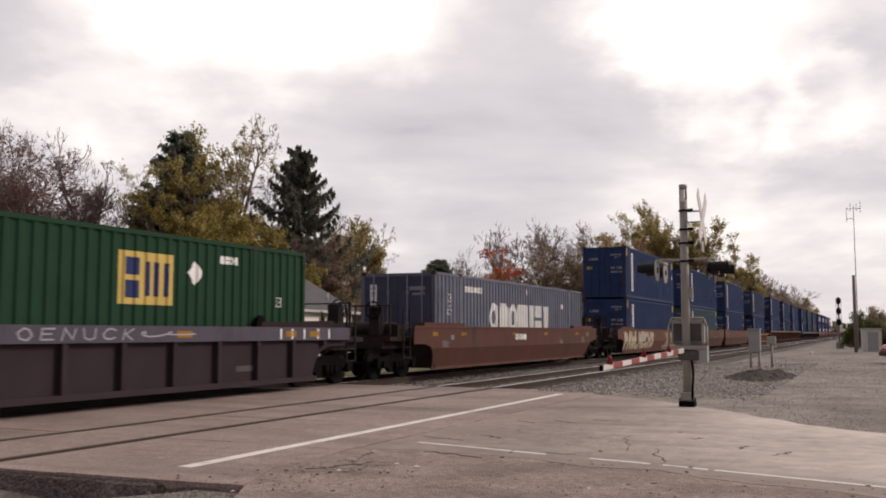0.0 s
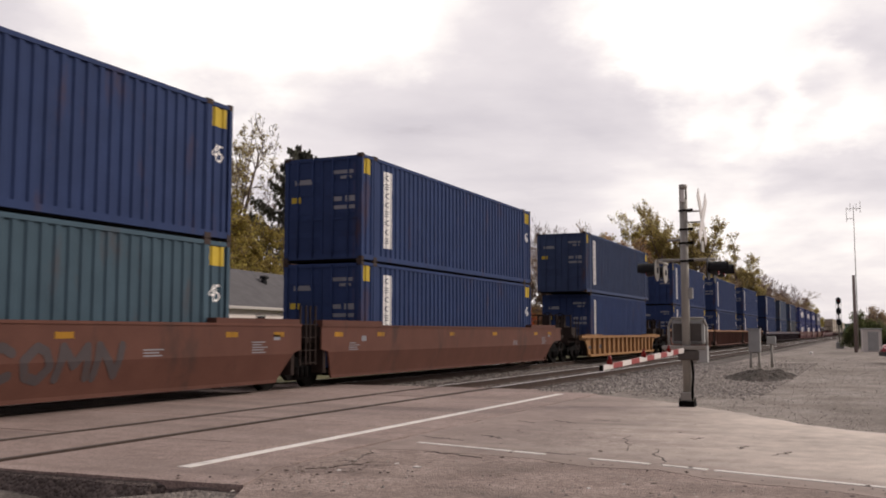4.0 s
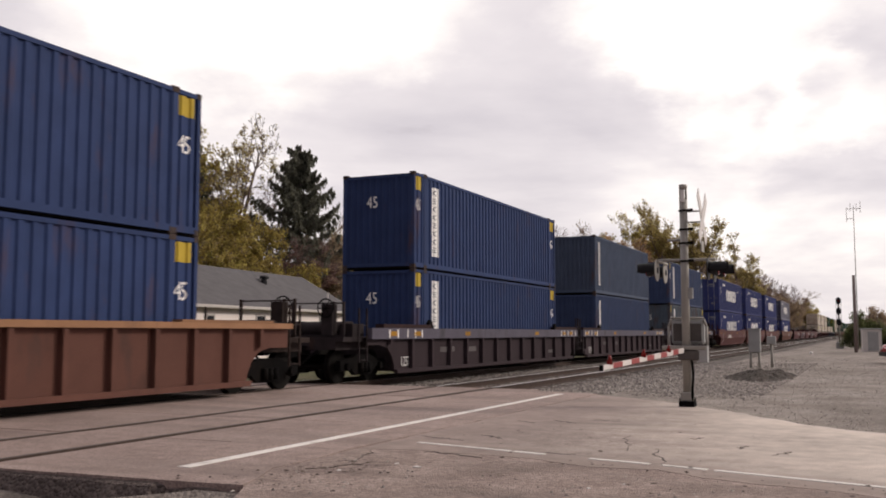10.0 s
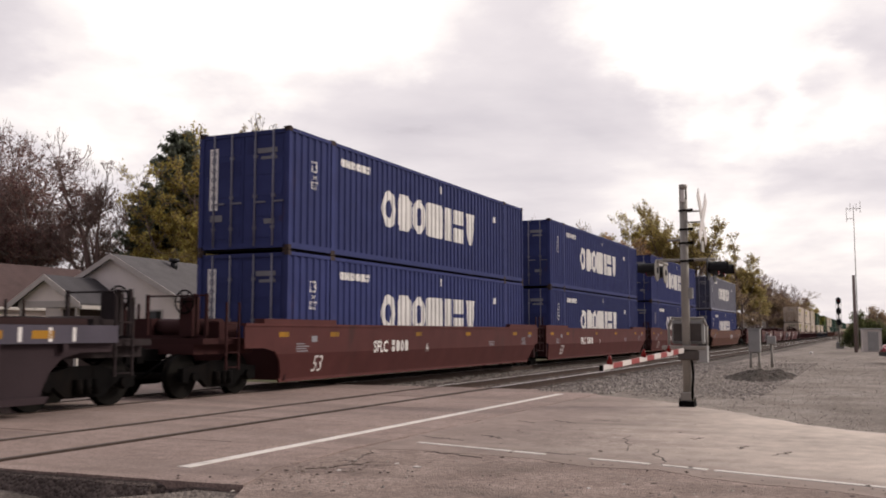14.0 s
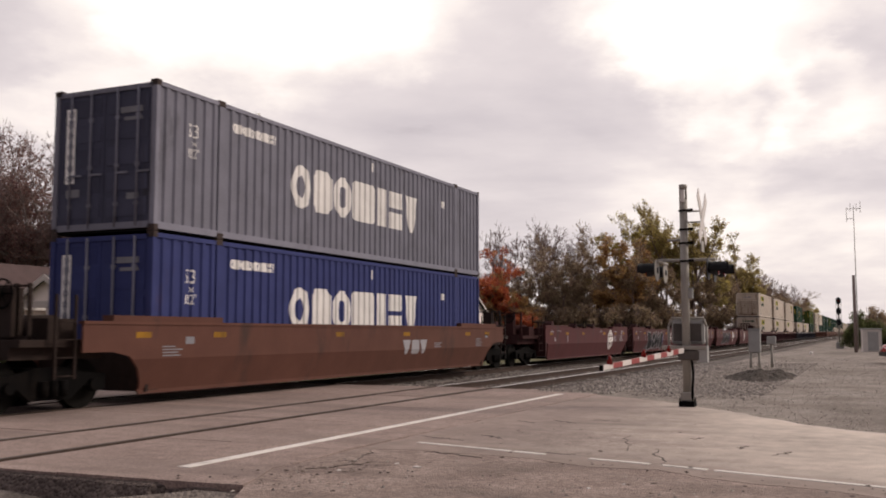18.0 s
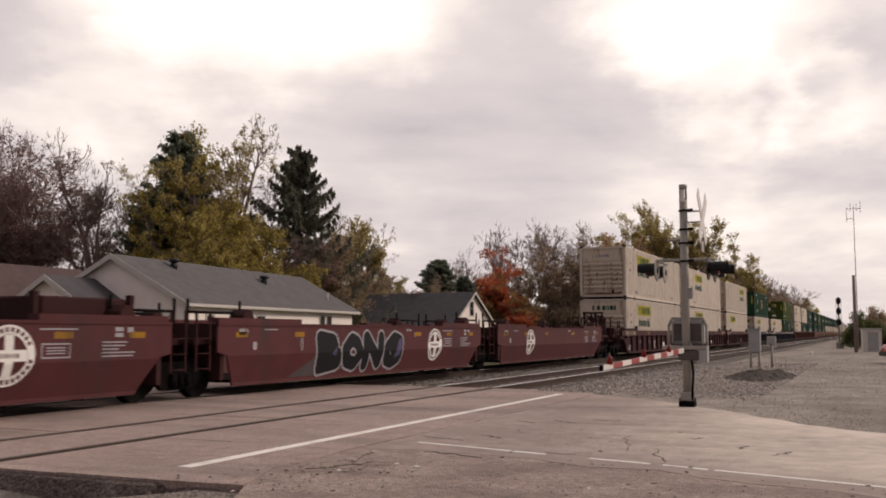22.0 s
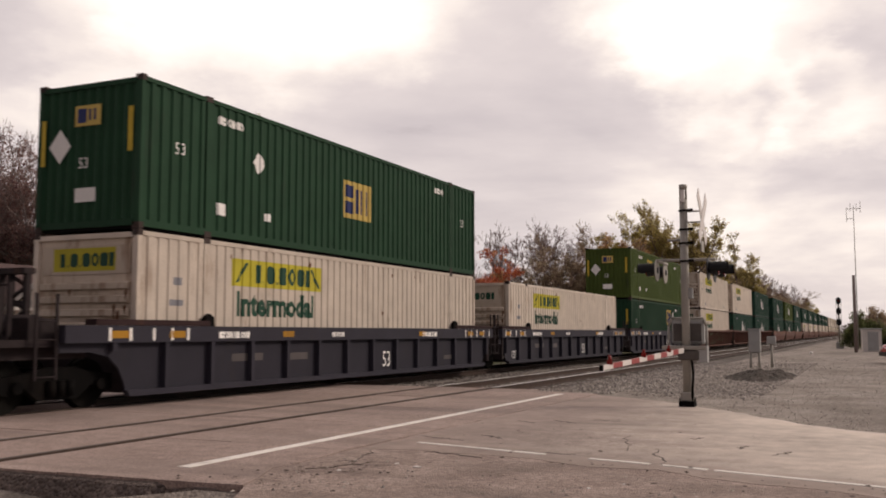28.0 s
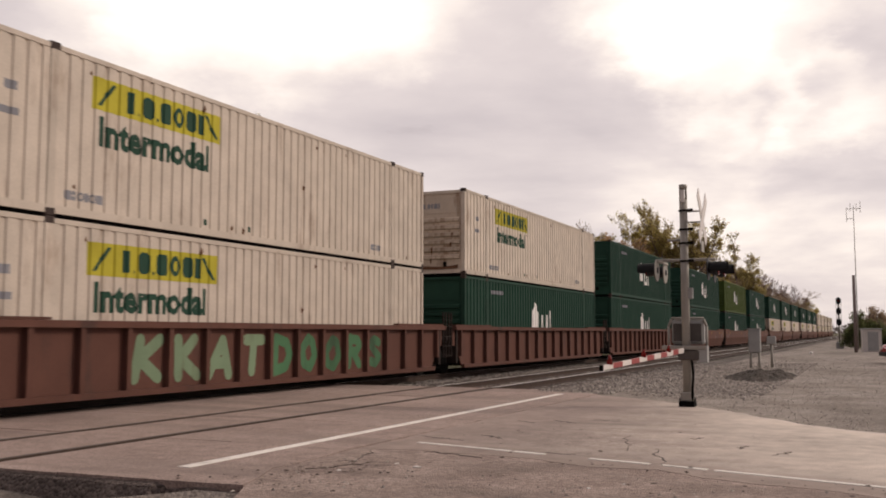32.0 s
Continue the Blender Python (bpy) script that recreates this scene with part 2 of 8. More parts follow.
M["shingle_grey"] = material("shingle_grey", (0.10, 0.093, 0.096), 0.9, 0, 0.22, 1.5, (0.08, 0.075, 0.075), 0.2, (0.3, 0.3, 0.3), 0.3, 25)
M["shingle_dark"] = material("shingle_dark", (0.065, 0.061, 0.066), 0.9, 0, 0.22, 1.5, None, 0, bump=0.3, grain=25)
M["shingle_brown"] = material("shingle_brown", (0.085, 0.053, 0.05), 0.9, 0, 0.22, 1.5, None, 0, bump=0.3, grain=25)
M["window_glass"] = material("window_glass", (0.03, 0.032, 0.036), 0.08, 0, 0.1, 1, bump=0)
M["red_car_body"] = material("red_car_body", (0.35, 0.02, 0.02), 0.25, 0.1, 0.08, 3)
M["tyre"] = material("tyre", (0.02, 0.02, 0.02), 0.85, 0, 0.2, 8)
M["bark"] = material("bark", (0.21, 0.165, 0.15), 0.95, 0, 0.3, 6)
# dark brown that paints the shade at the back of the porch
M["porch_shade"] = material("porch_shade", (0.10, 0.075, 0.07), 0.8, 0, 0.2, 3)
M["bark_red"] = material("bark_red", (0.20, 0.14, 0.125), 0.95, 0, 0.3, 6)
M["bark_pale"] = material("bark_pale", (0.16, 0.13, 0.115), 0.95, 0, 0.3, 6)
M["concrete"] = material("concrete", (0.30, 0.27, 0.25), 0.9, 0, 0.18, 1.2, (0.14, 0.12, 0.11), 0.3)


def leafage(key, color, vary, through=0.5):
    """Foliage: each leaf clump has its own shade."""
    m = bpy.data.materials.new(key)
    m.use_nodes = True
    nt = m.node_tree
    N, L = nt.nodes.new, nt.links.new
    b = nt.nodes["Principled BSDF"]
    b.inputs["Roughness"].default_value = 0.7
    g, hs, v, h = N("ShaderNodeNewGeometry"), N("ShaderNodeHueSaturation"), N("ShaderNodeMapRange"), N("ShaderNodeMapRange")
    v.inputs["To Min"].default_value, v.inputs["To Max"].default_value = 1 - vary, 1 + vary
    h.inputs["To Min"].default_value, h.inputs["To Max"].default_value = 0.48, 0.52
    L(g.outputs["Random Per Island"], v.inputs["Value"])
    L(g.outputs["Random Per Island"], h.inputs["Value"])
    L(v.outputs[0], hs.inputs["Value"])
    L(h.outputs[0], hs.inputs["Hue"])
    hs.inputs["Color"].default_value = (*color, 1)
    L(hs.outputs[0], b.inputs["Base Color"])
    # thin leaves let part of the light through
    tr, mx = N("ShaderNodeBsdfTranslucent"), N("ShaderNodeMixShader")
    L(hs.outputs[0], tr.inputs["Color"])
    mx.inputs[0].default_value = through
    L(b.outputs[0], mx.inputs[1])
    L(tr.outputs[0], mx.inputs[2])
    L(mx.outputs[0], nt.nodes["Material Output"].inputs["Surface"])
    M[key] = m


leafage("leaf_yellow_green", (0.39, 0.305, 0.095), 0.5, 0.62)
leafage("leaf_green", (0.12, 0.14, 0.05), 0.5)
leafage("leaf_pale", (0.46, 0.38, 0.2), 0.45)
leafage("leaf_olive", (0.42, 0.335, 0.14), 0.5, 0.62)
leafage("leaf_red", (0.50, 0.13, 0.06), 0.45)
leafage("leaf_orange", (0.42, 0.25, 0.11), 0.45)
leafage("leaf_brown", (0.34, 0.25, 0.165), 0.45)
leafage("leaf_dry_red", (0.235, 0.13, 0.118), 0.45)
leafage("needle_dark", (0.17, 0.17, 0.13), 0.5, 0.6)
leafage("needle_blue", (0.17, 0.19, 0.14), 0.55, 0.5)
leafage("grass_blade", (0.10, 0.10, 0.035), 0.4)
leafage("haze_wood", (0.17, 0.145, 0.135), 0.35)


# ---------------------------------------------------------------- mesh tools
MESHES = {}


def mesh_of(key, build, *mats):
    """One mesh for each key; build(bm) fills it."""
    if key not in MESHES:
        bm = bmesh.new()
        build(bm)
        me = bpy.data.meshes.new(key)
        bm.to_mesh(me)
        bm.free()
        for m in mats:
            me.materials.append(M[m])
        MESHES[key] = me
    return MESHES[key]


def piece(name, me, parent, at=None, label=""):
    ob = new(name, me)
    if name in ("marking", "lettering", "number", "name_panel", "graffiti", "shingle_course", "siding"):
        ob["kind"] = "stuff"
    ob.parent = parent
    if at is not None:
        ob.matrix_basis = at
    if label:
        ob["label"] = label
    return ob


def part(name, bm, mat, parent, label="", at=None):
    me = bpy.data.meshes.new(name)
    bm.to_mesh(me)
    bm.free()
    me.materials.append(M[mat])
    return piece(name, me, parent, at, label)


def thing(name, m, label, category, group="", kind=""):
    ob = new(name)
    ob.empty_display_size = 0.3
    ob.matrix_basis = m
    return tagged(ob, label, category, group, kind)


def box(bm, x0, x1, y0, y1, z0, z1, mi=0):
    v = [bm.verts.new(p) for p in ((x0, y0, z0), (x1, y0, z0), (x1, y1, z0), (x0, y1, z0), (x0, y0, z1), (x1, y0, z1), (x1, y1, z1), (x0, y1, z1))]
    for f in ((3, 2, 1, 0), (4, 5, 6, 7), (0, 1, 5, 4), (1, 2, 6, 5), (2, 3, 7, 6), (3, 0, 4, 7)):
        bm.faces.new([v[i] for i in f]).material_index = mi


def bevelled(bm, width):
    bmesh.ops.bevel(bm, geom=bm.edges[:], offset=width, segments=1, affect="EDGES")


def tube(bm, a, b, r0, r1=None, n=10, mi=0, caps=True):
    a, b = Vector(a), Vector(b)
    r1 = r0 if r1 is None else r1
    w = (b - a).normalized()
    u = w.orthogonal().normalized()
    v = w.cross(u)
    rings = []
    for p, r in ((a, r0), (b, r1)):
        rings.append([bm.verts.new(p + (u * math.cos(k * math.tau / n) + v * math.sin(k * math.tau / n)) * r) for k in range(n)])
    for k in range(n):
        f = bm.faces.new((rings[0][k], rings[0][(k + 1) % n], rings[1][(k + 1) % n], rings[1][k]))
        f.smooth, f.material_index = True, mi
    if caps:
        bm.faces.new(rings[0][::-1]).material_index = mi
        bm.faces.new(rings[1]).material_index = mi


def plate(bm, outline, x0, x1):
    """A plate in the y-z plane with that outline, between x0 and x1."""
    lo = [bm.verts.new((x0, y, z)) for y, z in outline]
    hi = [bm.verts.new((x1, y, z)) for y, z in outline]
    n = len(outline)
    bm.faces.new(lo[::-1])
    bm.faces.new(hi)
    for k in range(n):
        bm.faces.new((lo[k], lo[(k + 1) % n], hi[(k + 1) % n], hi[k]))


def slab(bm, outline, z0, z1):
    """A slab with that outline in x-y, between z0 and z1."""
    lo = [bm.verts.new((x, y, z0)) for x, y in outline]
    hi = [bm.verts.new((x, y, z1)) for x, y in outline]
    n = len(outline)
    bm.faces.new(lo[::-1])
    bm.faces.new(hi)
    for k in range(n):
        bm.faces.new((lo[k], lo[(k + 1) % n], hi[(k + 1) % n], hi[k]))


# ---------------------------------------------------------------- the train
TRACK_FAR, TRACK_NEAR, GAUGE = -13.474, -9.09, 1.47
CH = 2.896          # container height
FLOOR = 0.33        # container floor above the rail
RIB = 0.292         # pitch of the corrugation
ROLLING = []        # (thing, place along the track at the start, height)
WHEELS = []         # (wheelset, local pose, place along the track at the start)


def gone(t):
    """How far the train has come after t seconds."""
    return 17.28 * t - 0.01 * t * t


# where the outer face, the slope and the inner face of a fold end, and its depth
FOLDS = {"deep": (0.36, 0.48, 0.88, 0.037), "shallow": (0.60, 0.68, 0.92, 0.026)}
fold_kind = ["deep"]


def rib_in(y):
    """How far the corrugated sheet lies behind its outer face at y."""
    p = (y / RIB) % 1.0
    a, b, c, depth = FOLDS[fold_kind[0]]
    if p < a:
        return 0.0
    if p < b:
        return depth * (p - a) / (b - a)
    if p < c:
        return depth
    return depth * (1 - (p - c) / (1 - c))


def rib_stops(y0, y1):
    k0, k1 = math.floor(y0 / RIB) - 1, math.ceil(y1 / RIB) + 1
    s = [RIB * (k + f) for k in range(k0, k1) for f in (0.0, *FOLDS[fold_kind[0]][:3])]
    return [y0] + [y for y in s if y0 + 1e-4 < y < y1 - 1e-4] + [y1]


def rib_sheet(bm, x, y0, y1, z0, z1, side=1):
    """Corrugated sheet whose outer face stands at x (side 1: it faces +x)."""
    prev = None
    for y in rib_stops(y0, y1):
        xx = x - side * rib_in(y)
        cur = (bm.verts.new((xx, y, z0)), bm.verts.new((xx, y, z1)))
        if prev:
            f = (prev[0], cur[0], cur[1], prev[1]) if side > 0 else (prev[1], cur[1], cur[0], prev[0])
            bm.faces.new(f)
        prev = cur


def on_ribs(bm, x, side=1, proud=0.004):
    """Cut flat shapes (in the y-z plane) along the folds of the sheet and lay them on it."""
    shapes = [[(v.co.y, v.co.z) for v in f.verts] for f in bm.faces]
    bm.clear()

    def cut(pts, y, keep_above):
        out = []
        for p, q in zip(pts, pts[1:] + pts[:1]):
            a, b = (p[0] - y, q[0] - y) if keep_above else (y - p[0], y - q[0])
            if a >= 0:
                out.append(p)
            if (a > 0 > b) or (a < 0 < b):
                k = a / (a - b)
                out.append((y, p[1] + (q[1] - p[1]) * k))
        return out
    for pts in shapes:
        lo, hi = min(p[0] for p in pts), max(p[0] for p in pts)
        stops = rib_stops(lo, hi)
        for y0, y1 in zip(stops[:-1], stops[1:]):
            if y1 - y0 < 1e-5:
                continue
            c = cut(cut(pts, y0, True), y1, False)
            if len(c) < 3:
                continue
            m = (y0 + y1) / 2
            xa, xb = rib_in(y0 + (m - y0) * 1e-3), rib_in(y1 - (y1 - m) * 1e-3)
            vs = [bm.verts.new((x - side * (xa + (xb - xa) * (p[0] - y0) / (y1 - y0)) + side * proud, *p)) for p in c]
            try:
                bm.faces.new(vs)
            except ValueError:
                pass


def flat(bm, pts, side=1):
    """A flat shape in the y-z plane that faces +x."""
    a = sum(p[0] * q[1] - q[0] * p[1] for p, q in zip(pts, pts[1:] + pts[:1]))
    if a < 0:
        pts = pts[::-1]
    bm.faces.new([bm.verts.new((0, y, z)) for y, z in pts])


def rect(bm, y0, y1, z0, z1):
    flat(bm, [(y0, z0), (y1, z0), (y1, z1), (y0, z1)])


def ring(bm, y, z, ry, rz, t, n=14, a0=0, a1=360):
    for k in range(n):
        a, b = radians(a0 + (a1 - a0) * k / n), radians(a0 + (a1 - a0) * (k + 1) / n)
        flat(bm, [(y + ry * math.cos(a), z + rz * math.sin(a)), (y + ry * math.cos(b), z + rz * math.sin(b)),
                  (y + (ry - t) * math.cos(b), z + (rz - t) * math.sin(b)), (y + (ry - t) * math.cos(a), z + (rz - t) * math.sin(a))])


def lettering(text, size, bold=0.0):
    """The outline of a short text as a bmesh, read along +y, its lower left corner at 0."""
    cu = bpy.data.curves.new("lettering", "FONT")
    cu.body, cu.size, cu.resolution_u, cu.offset = text, size, 2, bold
    ob = bpy.data.objects.new("lettering", cu)
    me = ob.to_mesh()
    bm = bmesh.new()
    bm.from_mesh(me)
    bmesh.ops.triangulate(bm, faces=bm.faces[:])
    ob.to_mesh_clear()
    bpy.data.objects.remove(ob)
    bpy.data.curves.remove(cu)
    for v in bm.verts:
        v.co = Vector((0, v.co.x, v.co.y))
    return bm


def text_at(text, size, y, z, squeeze=1.0, bold=0.0):
    def build(bm):
        t = lettering(text, size, bold)
        me = bpy.data.meshes.new("t")
        t.to_mesh(me)
        t.free()
        bm.from_mesh(me)
        bpy.data.meshes.remove(me)
        for v in bm.verts:
            v.co.y, v.co.z = v.co.y * squeeze + y, v.co.z + z
    return build


def block_row(bm, y0, z0, height, kinds, w=None, gap=0.14):
    """A row of plain shapes: o ring, # block with cut corners, | narrow block, = two bars, w wide block, y tapered block, . small square."""
    w = w or height * 0.62
    t = height * 0.24
    c = height * 0.16
    y = y0

    def chamfered(a, b, lo, hi, c):
        flat(bm, [(a + c, lo), (b - c, lo), (b, lo + c), (b, hi - c), (b - c, hi), (a + c, hi), (a, hi - c), (a, lo + c)])
    for k in kinds:
        z1 = z0 + height
        if k in "oc":
            ring(bm, y + w / 2, z0 + height / 2, w / 2, height / 2, t)
        elif k == "#":
            chamfered(y, y + w, z0, z1, c)
        elif k == "|":
            rect(bm, y, y + w * 0.6, z0, z1)
            y -= w * 0.25
        elif k == "=":
            for q in (0, 0.56):
                rect(bm, y, y + w * 0.85, z0 + height * q, z0 + height * (q + 0.44))
        elif k == "w":
            chamfered(y, y + w * 1.4, z0, z1, c * 0.5)
            y += w * 0.4
        elif k == "y":
            flat(bm, [(y + w * 0.32, z0), (y + w * 0.6, z0), (y + w * 0.95, z1), (y, z1)])
        elif k == ".":
            rect(bm, y, y + t * 0.6, z0, z0 + t * 0.6)
            y -= w * 0.75
        y += w + height * gap


# container kinds: paint, length, half width, how it is marked
BOX_45, BOX_40, BOX_53 = (13.716, 1.219), (12.192, 1.219), (16.154, 1.295)


def container(kind, color, s, upper=True, door=True, ribbed_end=False, mark="", label=""):
    """A steel container whose end at the front of the train lies at s when the clip begins. Its floor is at z 0, its front end at y 0."""
    L, W = {"45": BOX_45, "40": BOX_40, "53": BOX_53}[kind]
    fold_kind[0] = "shallow" if color == "cream_paint" else "deep"
    z = FLOOR + (CH + 0.012 if upper else 0.0)
    ob = thing("container", pose(TRACK_FAR, s, z), label, "container", "containers on the train")
    ROLLING.append((ob, s, z))
    key = f"{kind}_{color}"
    # doors of grey containers take the copy with shade painted in
    door_color = "shaded_door_paint" if color in ("grey_paint", "slate_blue_paint") else color
    rod_paint = "grey_paint" if mark == "bold" else color
    inset = (L - 12.192) / 2
    posts = [0.0, L] if kind == "40" else [0.0, inset, L - inset, L]
    for side, nm in ((1, "near"), (-1, "far")):
        def side_wall(bm):
            ys = posts
            for a, b in zip(ys[:-1], ys[1:]):
                rib_sheet(bm, side * (W - 0.012), a + 0.09, b - 0.09, 0.16, CH - 0.11, side)
        piece("side_panel", mesh_of(f"side_{key}_{nm}", side_wall, color), ob)

        def rails(bm):
            box(bm, min(side * W, side * (W - 0.07)), max(side * W, side * (W - 0.07)), 0.1, L - 0.1, CH - 0.115, CH - 0.03)
            box(bm, min(side * W, side * (W - 0.06)), max(side * W, side * (W - 0.06)), 0.1, L - 0.1, 0.036, 0.17)
        piece("side_rail", mesh_of(f"rail_{key}_{nm}", rails, color), ob)
    for p, y in enumerate(posts):
        for side in (1, -1):
            y0, y1 = (y, y + 0.1) if p == 0 else ((y - 0.1, y) if p == len(posts) - 1 else (y - 0.08, y + 0.08))

            def post(bm):
                x0, x1 = sorted((side * (W + 0.002), side * (W - 0.12)))
                box(bm, x0, x1, y0, y1, 0.11, CH - 0.11)
            piece("corner_post", mesh_of(f"post_{key}_{p}_{side}", post, color), ob)

            for z0 in (0.0, CH - 0.118):
                def casting(bm):
                    x0, x1 = sorted((side * (W + 0.008), side * (W - 0.16)))
                    box(bm, x0, x1, y0 - 0.02 * (p > 0), y1 + 0.02 * (p < len(posts) - 1), z0, z0 + 0.118)
                piece("corner_casting", mesh_of(f"cast_{key}_{p}_{side}_{z0}", casting, "dark_casting"), ob, None, "dark steel casting")

    def roof(bm):
        box(bm, -W + 0.06, W - 0.06, 0.05, L - 0.05, CH - 0.1, CH - 0.06)
        y = 0.4
        while y < L - 0.4:
            box(bm, -W + 0.12, W - 0.12, y, y + 0.16, CH - 0.06, CH - 0.05)
            y += 0.32
    piece("roof", mesh_of(f"roof_{key}", roof, color), ob)

    def floor(bm):
        box(bm, -W + 0.06, W - 0.06, 0.03, L - 0.03, 0.002, 0.15)
    piece("floor", mesh_of(f"floor_{key}", floor, "black_steel"), ob)

    for e_, (y0, y1) in enumerate(((0.0, 0.09), (L - 0.09, L))):
        piece("end_header", mesh_of(f"head_{key}_{e_}", lambda bm: box(bm, -W + 0.1, W - 0.1, y0, y1, CH - 0.15, CH - 0.055), color), ob)
        piece("end_sill", mesh_of(f"esill_{key}_{e_}", lambda bm: box(bm, -W + 0.1, W - 0.1, y0, y1, 0.055, 0.18), color), ob)

    def plain_end(bm, y, way):
        """Corrugated end wall with upright folds."""
        n, prev = 10, None
        for k in range(n * 4 + 1):
            x = -W + 0.12 + (2 * W - 0.24) * k / (n * 4)
            d = (0, 0.045, 0.045, 0)[k % 4]
            cur = (bm.verts.new((x, y + way * d, 0.16)), bm.verts.new((x, y + way * d, CH - 0.13)))
            if prev:
                bm.faces.new((prev[0], cur[0], cur[1], prev[1]) if way > 0 else (prev[1], cur[1], cur[0], prev[0]))
            prev = cur

    def rung_end(bm, y, way):
        """End wall with broad level ribs."""
        box(bm, -W + 0.1, W - 0.1, min(y + way * 0.03, y + way * 0.06), max(y + way * 0.03, y + way * 0.06), 0.16, CH - 0.13)

    # the end at the front of the train
    if door:
        for s_, (x0, x1) in enumerate(((-W + 0.12, -0.01), (0.01, W - 0.12))):
            def leaf(bm):
                box(bm, x0, x1, 0.03, 0.07, 0.17, CH - 0.14)
            d = piece("door", mesh_of(f"door_{key}_{s_}", leaf, door_color), ob)
            fold = mesh_of(f"fold_{key}_{s_}", lambda bm: box(bm, x0 + 0.08, x1 - 0.08, 0.018, 0.0315, 0, 0.36), door_color)
            for k in range(5):
                piece("door_panel", fold, d, pose(0, 0, 0.3 + 0.5 * k))
            for r_, fx in enumerate((0.28, 0.72)):
                def rod(bm):
                    x = x0 + (x1 - x0) * fx
                    tube(bm, (x, 0.0, 0.1), (x, 0.0, CH - 0.08), 0.024, n=6)
                    for z0 in (0.5, 1.25, 2.2):
                        box(bm, x - 0.05, x + 0.05, -0.012, 0.03, z0, z0 + 0.07)
                    box(bm, x - 0.02, x + 0.3, -0.02, 0.0, 1.12, 1.16)
                piece("lock_rod", mesh_of(f"rod_{kind}_{s_}_{r_}_{rod_paint}", rod, rod_paint), d)
    else:
        fn = rung_end if ribbed_end else plain_end
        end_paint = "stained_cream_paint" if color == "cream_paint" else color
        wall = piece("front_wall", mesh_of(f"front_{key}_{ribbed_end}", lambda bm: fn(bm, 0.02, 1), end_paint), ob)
        if ribbed_end:
            def level_rib(bm):
                v = [(-W + 0.2, 0.05), (-W + 0.2, 0.012), (W - 0.2, 0.012), (W - 0.2, 0.05)]
                for (za, ya), (zb, yb) in (((0, 0.05), (0.03, -0.03)), ((0.03, -0.03), (0.13, -0.03)), ((0.13, -0.03), (0.16, 0.05))):
                    bm.faces.new([bm.verts.new(p) for p in ((-W + 0.2, ya, za), (W - 0.2, ya, za), (W - 0.2, yb, zb), (-W + 0.2, yb, zb))])
                for xx in (-W + 0.2, W - 0.2):
                    bm.faces.new([bm.verts.new(p) for p in ((xx, 0.05, 0), (xx, -0.03, 0.03), (xx, -0.03, 0.13), (xx, 0.05, 0.16))])
                bmesh.ops.remove_doubles(bm, verts=bm.verts[:], dist=1e-4)
                bmesh.ops.recalc_face_normals(bm, faces=bm.faces[:])
            for k in range(6):
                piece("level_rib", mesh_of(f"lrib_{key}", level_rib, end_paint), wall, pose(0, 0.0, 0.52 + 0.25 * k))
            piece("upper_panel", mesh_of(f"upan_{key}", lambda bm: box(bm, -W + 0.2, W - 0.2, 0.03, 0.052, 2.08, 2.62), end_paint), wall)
            piece("rust_patch", mesh_of("rust_patch", lambda bm: (box(bm, 0.5, 0.62, 0.016, 0.03, 0.28, 0.44)), "black_steel"), wall)
    piece("rear_wall", mesh_of(f"rear_{key}", lambda bm: plain_end(bm, L - 0.02, -1), color), ob)
    marks(ob, kind, color, mark, L, W, upper, door)
    return ob


def side_mark(ob, key, build, mat, W, name="marking", label=""):
    def made(bm):
        build(bm)
        on_ribs(bm, W - 0.012)
    piece(name, mesh_of("mark_" + key, made, mat), ob, None, label)


def end_mark(ob, key, build, mat, name="marking", y=-0.004, label=""):
    def made(bm):
        build(bm)
        for v in bm.verts:
            v.co = Vector((v.co.y, y, v.co.z))
    piece(name, mesh_of("endmark_" + key, made, mat), ob, None, label)


